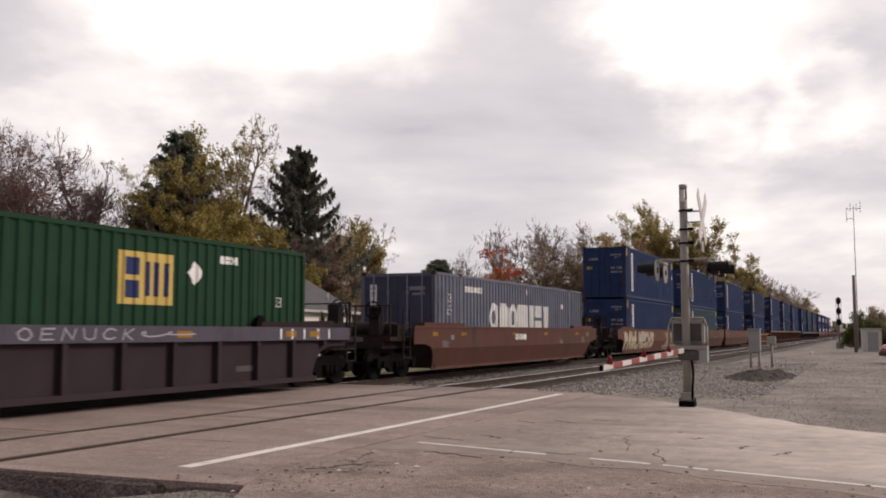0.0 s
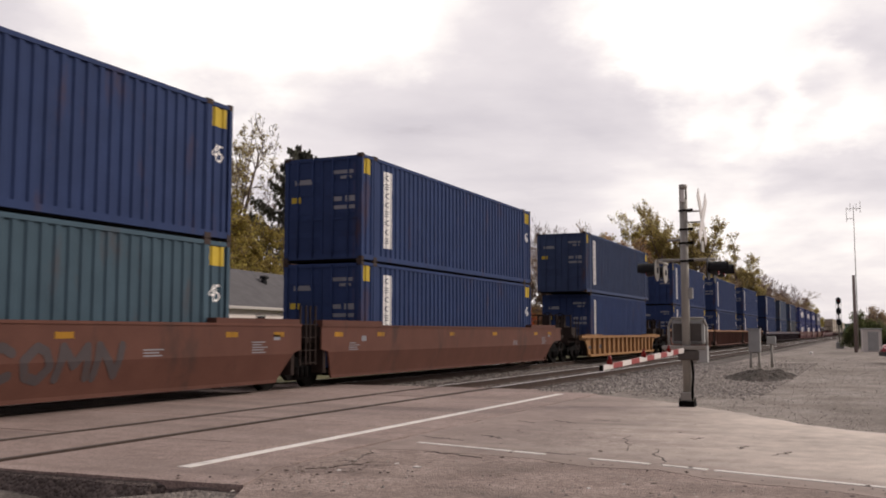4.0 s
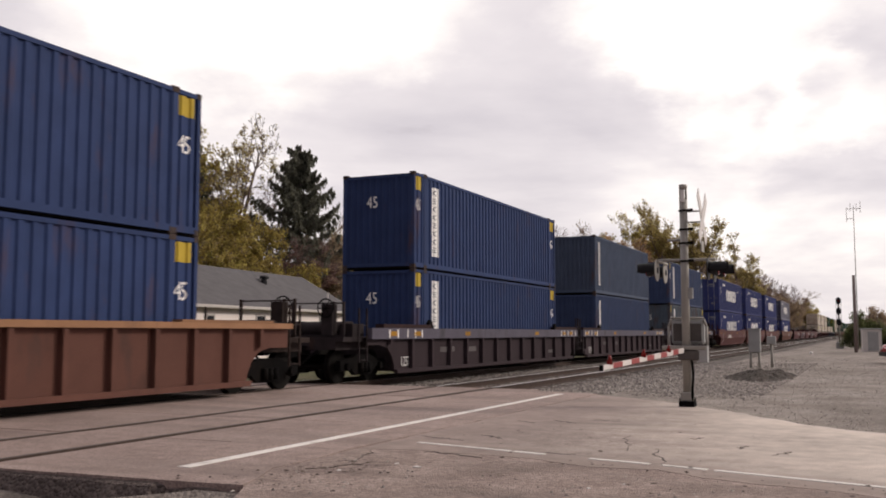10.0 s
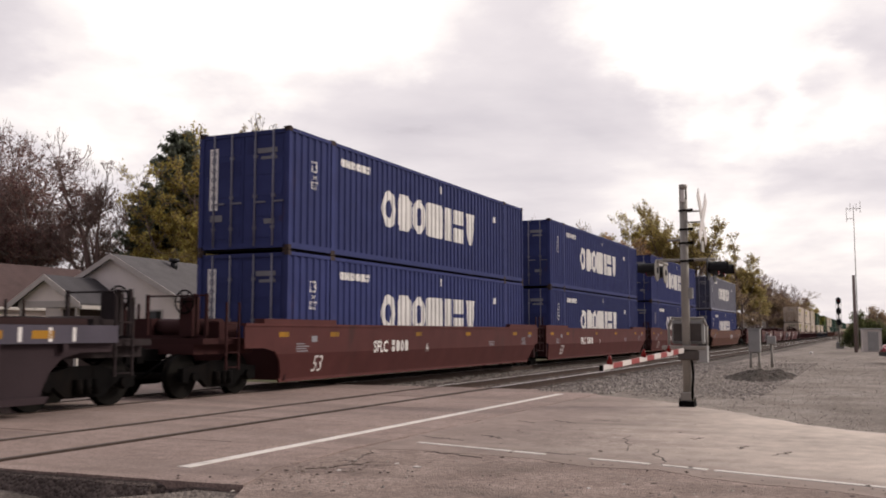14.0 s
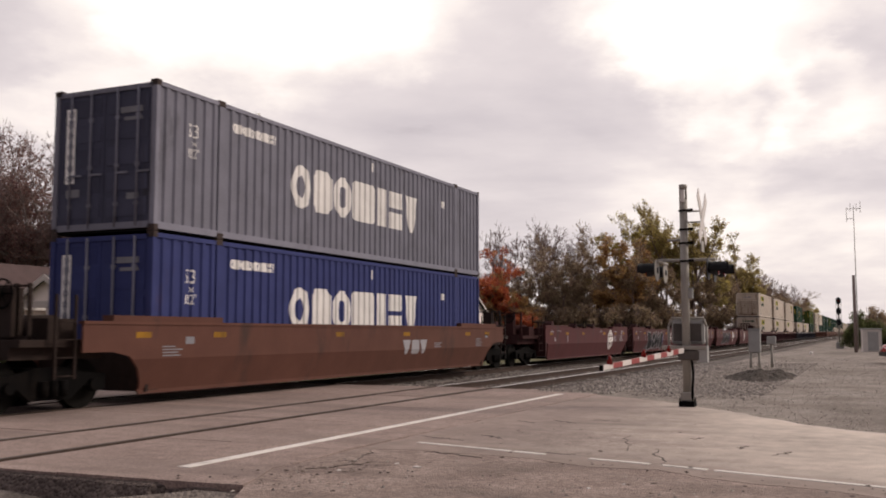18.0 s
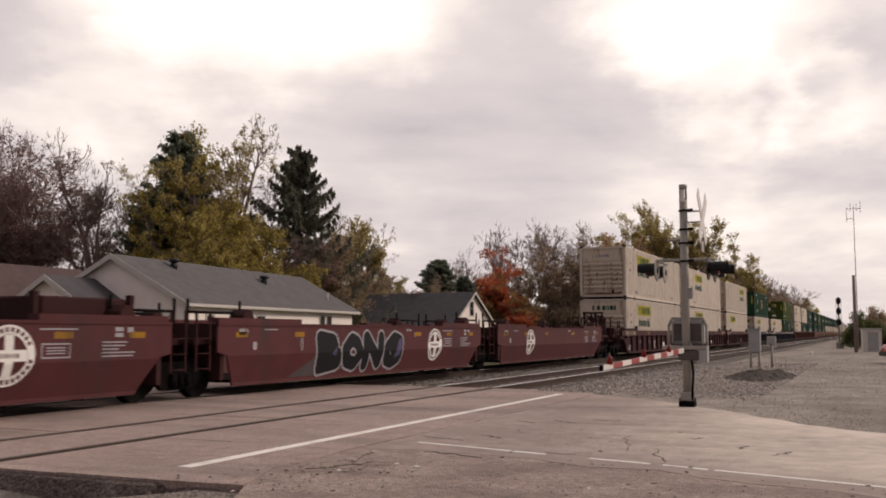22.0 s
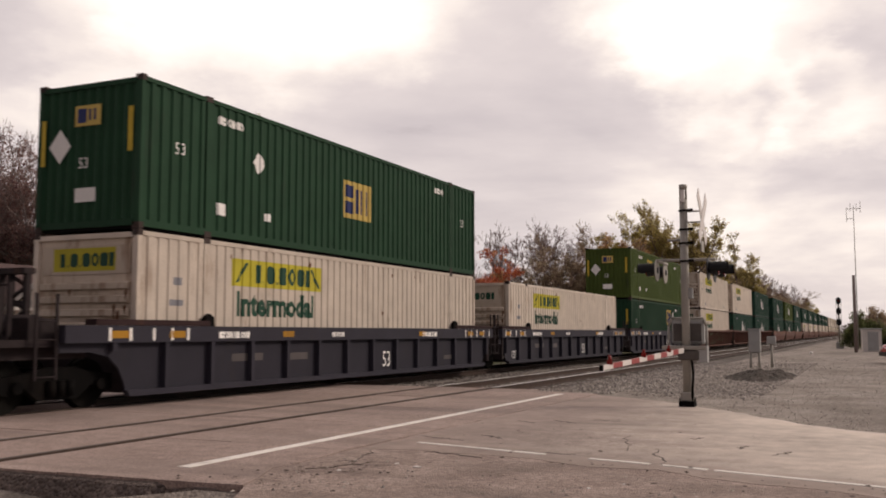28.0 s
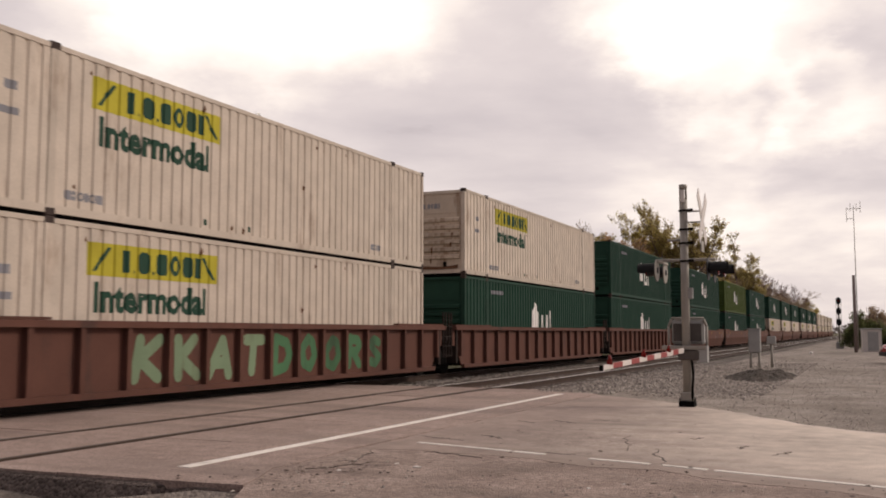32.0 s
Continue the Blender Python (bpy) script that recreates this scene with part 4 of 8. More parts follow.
    if color in ("maroon_car_paint", "slate_car_paint"):
        for way, kind in ((-1, front), (1, rear)):
            if way == 1 and kind != "cpl":
                continue

            def tower(bm):
                """Two latticed columns side by side under one cap."""
                y = way * (half + 0.45)
                for x0, x1 in ((-0.62, -0.24), (-0.02, 0.36)):
                    for x in (x0, x1):
                        box(bm, x - 0.045, x + 0.045, y - 0.05, y + 0.05, 1.15, 2.4)
                    for q in range(5):
                        z = 1.3 + 0.2 * q
                        tube(bm, (x0 if q % 2 else x1, y, z), (x1 if q % 2 else x0, y, z + 0.2), 0.035, n=6)
                    box(bm, x0, x1, y - 0.03, y + 0.03, 1.78, 1.86)
                box(bm, -0.68, 0.42, y - 0.12, y + 0.12, 2.32, 2.42)
            piece("end_frame", mesh_of(f"tower_{way}_{length}_{color}", tower, "dark_maroon_paint" if color == "maroon_car_paint" else "gear_grime"), car)

    def floor(bm):
        box(bm, -1.24, 1.24, -half + 1.2, half - 1.2, 0.24, 0.31)
    piece("well_floor", mesh_of(f"wfloor_{key}", floor, "black_steel"), car)
    bearer = mesh_of("cross_bearer", lambda bm: box(bm, -1.235, 1.235, -0.12, 0.12, 0.205, 0.325), "black_steel")
    for k in range(3):
        piece("cross_bearer", bearer, car, pose(0, (k - 1) * (half - 2.0), 0))
    for way, kind in ((-1, front), (1, rear)):
        end_gear(car, way, half, rf[kind], color, kind == "cpl")
        if kind == "cpl":
            truck(car, way * (half + {53: 0.9 if style == "smooth" else 0.35, 48: 0.3, 40: 1.2}[length]), s)
        elif way == 1:
            truck(car, way * rf[kind], s)
    car_marks(car, style, color, length, half, top, marking)
    return car


def car_mark(car, key, build, mat, x, label="", name="marking"):
    def made(bm):
        build(bm)
        for v in bm.verts:
            v.co.x += x
        if 1.45 < x < 1.4855:
            tuck(bm)
    piece(name, mesh_of("cm_" + key, made, mat), car, None, label)


# sprayed letter forms: strokes in a unit square
GLYPH = {}
GLYPH["P"] = [[(0.15, 0), (0.2, 1)], [(0.2, 0.95), (0.7, 0.92), (0.85, 0.72), (0.65, 0.5), (0.3, 0.48)]]
GLYPH["A"] = [[(0.1, 0), (0.5, 1)], [(0.5, 1), (0.85, 0)], [(0.3, 0.35), (0.7, 0.35)]]
GLYPH["W"] = [[(0.1, 1), (0.3, 0.05)], [(0.3, 0.05), (0.5, 0.65)], [(0.5, 0.65), (0.7, 0.05)], [(0.7, 0.05), (0.92, 1)]]
GLYPH["L"] = [[(0.2, 1), (0.2, 0.05), (0.85, 0.05)]]
GLYPH["M"] = [[(0.12, 0), (0.2, 1), (0.5, 0.4), (0.8, 1), (0.88, 0)]]
GLYPH["E"] = [[(0.85, 0.95), (0.2, 0.95), (0.2, 0.05), (0.85, 0.05)], [(0.2, 0.52), (0.7, 0.52)]]
GLYPH["C"] = [[(0.85, 0.8), (0.6, 0.96), (0.3, 0.85), (0.15, 0.5), (0.3, 0.12), (0.6, 0.04), (0.88, 0.2)]]
GLYPH["H"] = [[(0.2, 0), (0.2, 1)], [(0.8, 0), (0.8, 1)], [(0.2, 0.5), (0.8, 0.5)]]
GLYPH["S"] = [[(0.85, 0.85), (0.5, 0.97), (0.2, 0.78), (0.5, 0.52), (0.82, 0.28), (0.5, 0.03), (0.12, 0.12)]]
GLYPH["Z"] = [[(0.15, 0.95), (0.85, 0.95), (0.25, 0.05), (0.9, 0.05)]]
GLYPH["B"] = [[(0.2, 0), (0.15, 1)], [(0.15, 1), (0.65, 0.9), (0.7, 0.65), (0.25, 0.52)], [(0.25, 0.52), (0.8, 0.45), (0.85, 0.15), (0.2, 0.02)]]
GLYPH["O"] = [[(0.5, 0.98), (0.15, 0.6), (0.25, 0.15), (0.6, 0.02), (0.88, 0.4), (0.75, 0.85), (0.5, 0.98)]]
GLYPH["N"] = [[(0.15, 0), (0.2, 1)], [(0.2, 1), (0.75, 0.05)], [(0.75, 0.05), (0.85, 1)]]
GLYPH["G"] = [[(0.85, 0.85), (0.5, 0.98), (0.15, 0.6), (0.25, 0.15), (0.6, 0.02), (0.88, 0.2), (0.85, 0.5), (0.5, 0.48)]]
GLYPH["K"] = [[(0.2, 0), (0.25, 1)], [(0.85, 1), (0.3, 0.5), (0.9, 0)]]
GLYPH["T"] = [[(0.1, 0.95), (0.9, 0.95)], [(0.5, 0.95), (0.5, 0)]]
GLYPH["U"] = [[(0.15, 1), (0.2, 0.2), (0.5, 0.02), (0.8, 0.2), (0.85, 1)]]
GLYPH["D"] = [[(0.2, 0), (0.2, 1), (0.7, 0.85), (0.85, 0.5), (0.7, 0.12), (0.2, 0)]]
GLYPH["R"] = GLYPH["P"] + [[(0.4, 0.48), (0.85, 0)]]


def brush(bm, pts, t, count):
    """A thick stroke with round joints; each piece lies a hair above the one before."""
    def lay(shape):
        count[0] += 1
        n0 = len(bm.verts)
        flat(bm, shape)
        bm.verts.ensure_lookup_table()
        for v in bm.verts[n0:]:
            v.co.x = 0.00002 * count[0]
    for a, b in zip(pts, pts[1:]):
        d = Vector((b[0] - a[0], b[1] - a[1]))
        if d.length > 1e-4:
            e = Vector((-d.y, d.x)).normalized() * t / 2
            lay([(a[0] - e.x, a[1] - e.y), (b[0] - e.x, b[1] - e.y), (b[0] + e.x, b[1] + e.y), (a[0] + e.x, a[1] + e.y)])
    for a in pts:
        lay([(a[0] + t / 2 * math.cos(k * math.tau / 8), a[1] + t / 2 * math.sin(k * math.tau / 8)) for k in range(8)])


def sprayed(word, y0, y1, z0, z1, thick, seed=1, grow_by=0.0, fat=1.25):
    """A row of sprayed letters, leaning and crowding one another; grow_by widens the strokes for an outline."""
    def build(bm):
        rnd, count = random.Random(seed), [0]
        w, h = (y1 - y0) / len(word), z1 - z0
        for k, ch in enumerate(word):
            lean, up, sink, wide = rnd.uniform(-0.12, 0.12), rnd.uniform(-0.07, 0.0), rnd.uniform(0.0, 0.06), fat * rnd.uniform(0.88, 1.08)
            inset = thick / 2
            for st in GLYPH[ch]:
                pts = []
                for (ay, az), (by, bz) in zip(st, st[1:] + st[-1:]):
                    for f in ((0.0, 0.5) if (ay, az) != (by, bz) else (0.0,)):
                        gy, gz = ay + (by - ay) * f, az + (bz - az) * f
                        pts.append((y0 + w * (k + 0.5 + (gy - 0.5) * wide * 0.86 + lean * (gz - 0.5)) + rnd.uniform(-0.01, 0.01) * h,
                                    z0 + inset + (h - 2 * inset) * (sink + (1 + up - sink) * gz)))
                brush(bm, pts, thick + grow_by, count)
    return build


def scrawled(y0, y1, z0, z1, loops, seed, thick):
    """One thin running line of handwriting-like loops."""
    def build(bm):
        rnd, pts, n = random.Random(seed), [], loops * 9
        for k in range(n + 1):
            f = k / n
            a = f * loops * math.tau
            amp = (0.5 if f < 0.7 else 0.18) * (0.6 + 0.5 * noise.noise(Vector((f * loops * 0.9, seed, 0))))
            pts.append((y0 + (y1 - y0) * f + 0.28 * (y1 - y0) / loops * math.cos(a), (z0 + z1) / 2 + (z1 - z0) * amp * math.sin(a + 0.6 * math.sin(3 * f))))
        brush(bm, pts, thick, [0])
    return build


def wild_row(seed, y0, y1, z0, z1, n, fill=1.0):
    """Sprayed shapes: one long blot with a lobed upper and lower edge, n lobes."""
    def build(bm):
        rnd = random.Random(seed)
        w = (y1 - y0) / n
        h = z1 - z0
        q = 4 * n
        up = [(y0 + (y1 - y0) * k / q, z1 - h * (0.16 * abs(math.sin(math.pi * (k / 4 + 0.1 * rnd.random()))) ** 3 + rnd.uniform(0, 0.07))) for k in range(q + 1)]
        lo = [(y0 + (y1 - y0) * k / q, z0 + h * (0.14 * abs(math.sin(math.pi * (k / 4 + 0.3))) ** 3 + rnd.uniform(0, 0.07))) for k in range(q + 1)]
        for k in range(q):
            flat(bm, [lo[k], lo[k + 1], up[k + 1], up[k]])
    return build


def car_marks(car, style, color, length, half, top, marking):
    tons = marking.endswith("125")
    marking = marking.replace("125", "")
    xs = {"smooth": 1.474, "band": 1.359, "rib": 1.359, "low": 1.359}[style]
    if style == "band":
        def white(bm):
            for way in (-1, 1):
                for q in (0.35, 0.85, 1.45, 1.95, 2.4):
                    rect(bm, way * (half - q) - 0.035, way * (half - q) + 0.035, top - 0.25, top - 0.02)
        car_mark(car, f"bw_{length}", white, "white_marking", 1.489)
        def orange(bm):
            for y in (-half + 0.6, -half + 2.1, -3.4, 3.6, half - 2.0, half - 1.0):
                rect(bm, y - 0.22, y + 0.22, top - 0.2, top - 0.07)
        car_mark(car, f"bo_{length}", orange, "orange_marking", 1.489)
        if tons or marking not in ("coded", "mark_a"):
            car_mark(car, "b125", text_at("125T", 0.38, -half + 1.25, 0.38, 0.8), "white_marking", xs, name="number")
        car_mark(car, f"bbar_{color}", lambda bm: (rect(bm, -5.3, -4.2, 0.72, 0.88), rect(bm, -3.3, -2.4, 0.7, 0.86), rect(bm, 5.4, 6.1, 0.5, 0.62)), "dim_marking", xs)
    if style == "smooth":
        def yell(bm):
            for y in (-half + 0.8, -half + 3.0, -1.5, 2.2, half - 2.6, half - 0.9):
                rect(bm, y - 0.2, y + 0.2, top - 0.27, top - 0.16)
        car_mark(car, f"sy_{length}", yell, "orange_marking", xs)
        if length != 40:
            def small_print(bm):
                for y0, n in ((-half + 1.3, 4), (half - 1.9, 5), (half - 5.2, 3)):
                    for k in range(n):
                        rect(bm, y0, y0 + (0.5, 0.42, 0.55, 0.35, 0.48)[k], 0.88 + 0.055 * k, 0.905 + 0.055 * k)
                rect(bm, half - 1.1, half - 0.85, 1.15, 1.27)
                rect(bm, -half + 1.95, -half + 2.2, 1.1, 1.24)
            car_mark(car, f"notes_{length}", small_print, "grey_marking", xs)
    if marking == "coded":
        car_mark(car, "coded", text_at("SFLC", 0.42, -5.27, 0.53, 0.75), "spray_cream", xs, name="lettering")
        car_mark(car, "lettera", text_at("A", 0.3, -6.05, 0.74, 0.8), "grey_marking", xs, name="lettering")
        car_mark(car, "scrawl", scrawled(-8.29, -7.62, 0.6, 1.0, 2, 5, 0.04), "grey_marking", xs, "pale scrawl", "graffiti")
        car_mark(car, "scrawl2", scrawled(0.24, 0.97, 0.55, 0.95, 2, 6, 0.05), "grey_marking", xs, "pale scrawl", "graffiti")
    if marking == "number53":
        car_mark(car, "n53s", text_at("53", 0.55, -half + 2.1, 0.4, 0.85), "white_marking", xs, name="number")
        car_mark(car, "coded_name", text_at("SFLC", 0.43, -4.25, 0.8, 0.9, 0.008), "white_marking", xs, name="lettering")
        car_mark(car, "nbar", lambda bm: block_row(bm, -3.2, 0.8, 0.31, "=#o#", 0.2, 0.2), "white_marking", xs)
        car_mark(car, "letter_a", text_at("A", 0.34, -1.02, 0.77, 0.85), "white_marking", xs, name="lettering")
    if marking == "bars":
        car_mark(car, "nbar2", lambda bm: block_row(bm, -1.4, 1.05, 0.22, "=|o.#o##", 0.16, 0.06), "white_marking", xs)
    if marking == "serif":
        car_mark(car, "serif_shapes", lambda bm: block_row(bm, 1.97, 0.71, 0.4, "y#y", 0.5, 0.12), "spray_grey", xs, "pale plain shapes")
    if marking in ("mark_a", "mark_b"):
        car_mark(car, "n53b" + marking, text_at("53", 0.6, 1.346 if marking == "mark_a" else -1.36, 0.4, 0.8), "white_marking", xs, name="number")
        if marking == "mark_a":
            car_mark(car, "mark_a_bars", lambda bm: (block_row(bm, -5.9, 1.2, 0.14, "#=c#ow.co#", 0.1, 0.05), block_row(bm, -1.5, 1.22, 0.11, "#=ooo#", 0.09, 0.05),
                                                 block_row(bm, 3.6, 1.2, 0.14, "|o#o#=.=ow", 0.1, 0.05)), "white_marking", 1.489)
        else:
            car_mark(car, "mark_b_bars", lambda bm: (block_row(bm, 0.6, 0.42, 0.3, "#oo#o#", 0.2, 0.1)), "white_marking", xs)
    if marking == "low":
        car_mark(car, "lowbar", lambda bm: (rect(bm, -half + 2.3, -half + 3.4, 0.55, 0.75), rect(bm, -half + 0.9, -half + 2.0, 0.55, 0.7)), "dim_marking", xs)
    if marking.startswith("cross"):
        def emblem(bm):
            y = 3.38 if "front" not in marking else -3.5
            ring(bm, y, 0.96, 0.5, 0.48, 0.15, 28)
            rect(bm, y - 0.085, y + 0.085, 0.62, 1.30)
            rect(bm, y - 0.36, y - 0.085, 0.87, 1.05)
            rect(bm, y + 0.085, y + 0.36, 0.87, 1.05)
        car_mark(car, "emblem_" + marking, emblem, "white_marking", xs, "white ring with a cross", "emblem")

        def ring_marks(bm):
            y = 3.38 if "front" not in marking else -3.5
            for k in range(26):
                if k % 13 in (0, 1):
                    continue
                a = k * math.tau / 26
                c, d = (y + 0.425 * math.cos(a), 0.96 + 0.405 * math.sin(a)), Vector((math.cos(a), math.sin(a)))
                e = Vector((-d.y, d.x)) * 0.03
                d = d * 0.036
                flat(bm, [(c[0] - d.x - e.x, c[1] - d.y - e.y), (c[0] + d.x - e.x, c[1] + d.y - e.y), (c[0] + d.x + e.x, c[1] + d.y + e.y), (c[0] - d.x + e.x, c[1] - d.y + e.y)])
            block_row(bm, y - 0.3, 0.925, 0.07, "#o=#|o#", 0.05, 0.35)
        car_mark(car, "ring_marks_" + marking, ring_marks, "red_car_paint", xs + 0.003)
        def bits(bm):
            rect(bm, half - 3.1, half - 2.3, 1.36, 1.385)
            for z in (0.9, 1.12):
                rect(bm, half - 3.05, half - 2.45, z, z + 0.025)
            for y in (half - 3.05, half - 2.475):
                rect(bm, y, y + 0.025, 0.925, 1.12)
            for k in range(3):
                rect(bm, half - 2.95, half - 2.55, 0.97 + 0.045 * k, 0.99 + 0.045 * k)
            for k, w in enumerate((0.75, 0.8, 0.4, 0.55, 0.6)):
                rect(bm, half - 1.75, half - 1.75 + w, 0.9 + 0.06 * k, 0.925 + 0.06 * k)
            for k in range(2):
                rect(bm, half - 1.45, half - 1.25, 1.24 + 0.1 * k, 1.31 + 0.1 * k)
            rect(bm, half - 1.15, half - 1.0, 1.32, 1.41)
            ring(bm, -half + 3.1, 1.05, 0.06, 0.15, 0.03)
            rect(bm, -half + 1.6, -half + 2.1, 1.37, 1.395)
            block_row(bm, -half + 0.7, 1.26, 0.14, "#=o", 0.1, 0.1)
            rect(bm, -half + 1.2, -half + 1.33, 0.95, 1.12)
            block_row(bm, half - 5.6, 1.36, 0.06, "#=o##", 0.06, 0.1)
            rect(bm, half - 5.1, half - 5.07, 1.2, 1.32)
        car_mark(car, "embits", bits, "spray_grey", xs)
    if "spray_a" in marking:
        car_mark(car, "wa0", sprayed("PAWLMECHS", -8.55, -1.1, 0.34, 1.45, 0.3, 4, 0.13), "spray_umber", xs + 0.002, "dark outline of sprayed letters", "graffiti")
        car_mark(car, "wa", sprayed("PAWLMECHS", -8.55, -1.1, 0.34, 1.45, 0.3, 4), "spray_cream", xs + 0.005, "cream sprayed letters", "graffiti")
        car_mark(car, "wa2", sprayed("ZCH", 2.5, 5.8, 0.36, 1.4, 0.36, 6, fat=1.1), "spray_tan", xs + 0.002, "tan sprayed letters", "graffiti")
        car_mark(car, "wa5", wild_row(6, 1.7, 6.3, 0.34, 0.56, 5), "spray_tan", xs + 0.002, "tan sprayed band", "graffiti")
        car_mark(car, "wa4", lambda bm: (flat(bm, [(-8.15, 0.4), (-7.95, 0.38), (-7.92, 0.75), (-8.1, 0.82)]), flat(bm, [(-6.3, 1.1), (-6.05, 1.12), (-6.1, 1.36), (-6.25, 1.34)])), "spray_olive", xs + 0.009, "olive sprayed touches", "graffiti")
        car_mark(car, "wa7", lambda bm: block_row(bm, -4.9, 0.93, 0.2, "#=|#o#o#o", 0.16, 0.06), "spray_grey", xs + 0.010)
    if "spray_b" in marking:
        car_mark(car, "wb", wild_row(8, -8.5, -6.1, 0.34, 1.27, 3), "spray_green", xs + 0.002, "green sprayed patch", "graffiti")
        car_mark(car, "wb5", sprayed("TCU", -8.35, -6.15, 0.36, 1.25, 0.09, 9), "spray_black", xs + 0.004, "dark sprayed strokes", "graffiti")
        car_mark(car, "wb2", wild_row(7, -6.2, -4.85, 0.38, 1.2, 2), "spray_navy", xs + 0.006, "dark blue sprayed patch", "graffiti")
        car_mark(car, "wb3", sprayed("ANON", -4.75, -3.05, 0.62, 1.15, 0.1, 3), "spray_cream", xs + 0.008, "cream sprayed letters", "graffiti")
        car_mark(car, "wb6", sprayed("PUPU", -2.7, -1.15, 0.6, 1.1, 0.11, 5), "spray_cream", xs + 0.008, "cream sprayed letters", "graffiti")
        car_mark(car, "wb4", sprayed("COMN", 0.5, 3.6, 0.45, 1.2, 0.16, 2), "spray_haze", xs + 0.002, "faded dark sprayed letters", "graffiti")
    if "spray_c" in marking:
        car_mark(car, "wc0", lambda bm: flat(bm, [(-4.3, 0.3), (-3.0, 0.3), (-2.7, 0.7), (-3.0, 1.3), (-3.4, 0.7)]), "spray_haze", xs + 0.001, "grey sprayed ground", "graffiti")
        car_mark(car, "wc2", sprayed("BONG", -3.25, 1.2, 0.3, 1.36, 0.34, 8, 0.11), "spray_grey", xs + 0.002, "grey outline of sprayed letters", "graffiti")
        car_mark(car, "wc", sprayed("BONG", -3.25, 1.2, 0.3, 1.36, 0.34, 8), "spray_black", xs + 0.005, "black sprayed letters", "graffiti")
        car_mark(car, "wc3", lambda bm: (flat(bm, [(0.75, 0.62), (1.05, 0.7), (1.2, 1.2), (0.95, 1.12)]), flat(bm, [(-2.6, 0.8), (-2.4, 0.75), (-2.35, 1.0)])), "spray_violet", xs + 0.009, "violet sprayed touches", "graffiti")
    if "spray_g" in marking:
        pitch = (2 * half - 1.0) / 16
        for k, ch in enumerate("KKATDOORS"):
            y0 = -half + 0.5 + pitch * (k + 4) + 0.12
            car_mark(car, f"wg_{k}", sprayed(ch, y0, y0 + pitch - 0.24, 0.34, 1.32, 0.24, 20 + k, fat=1.1), "spray_pale_green" if k < 4 else "spray_green", xs + 0.002, "green sprayed letter", "graffiti")
    if "spray_h" in marking:
        car_mark(car, "wh", sprayed("OENUCK", -0.4, 2.3, 1.17, 1.41, 0.03, 3, fat=1.0), "spray_grey", 1.489, "pale scrawl", "graffiti")
        car_mark(car, "wh2", scrawled(2.3, 3.7, 1.22, 1.36, 2, 3, 0.03), "spray_grey", 1.489, "pale scrawl", "graffiti")


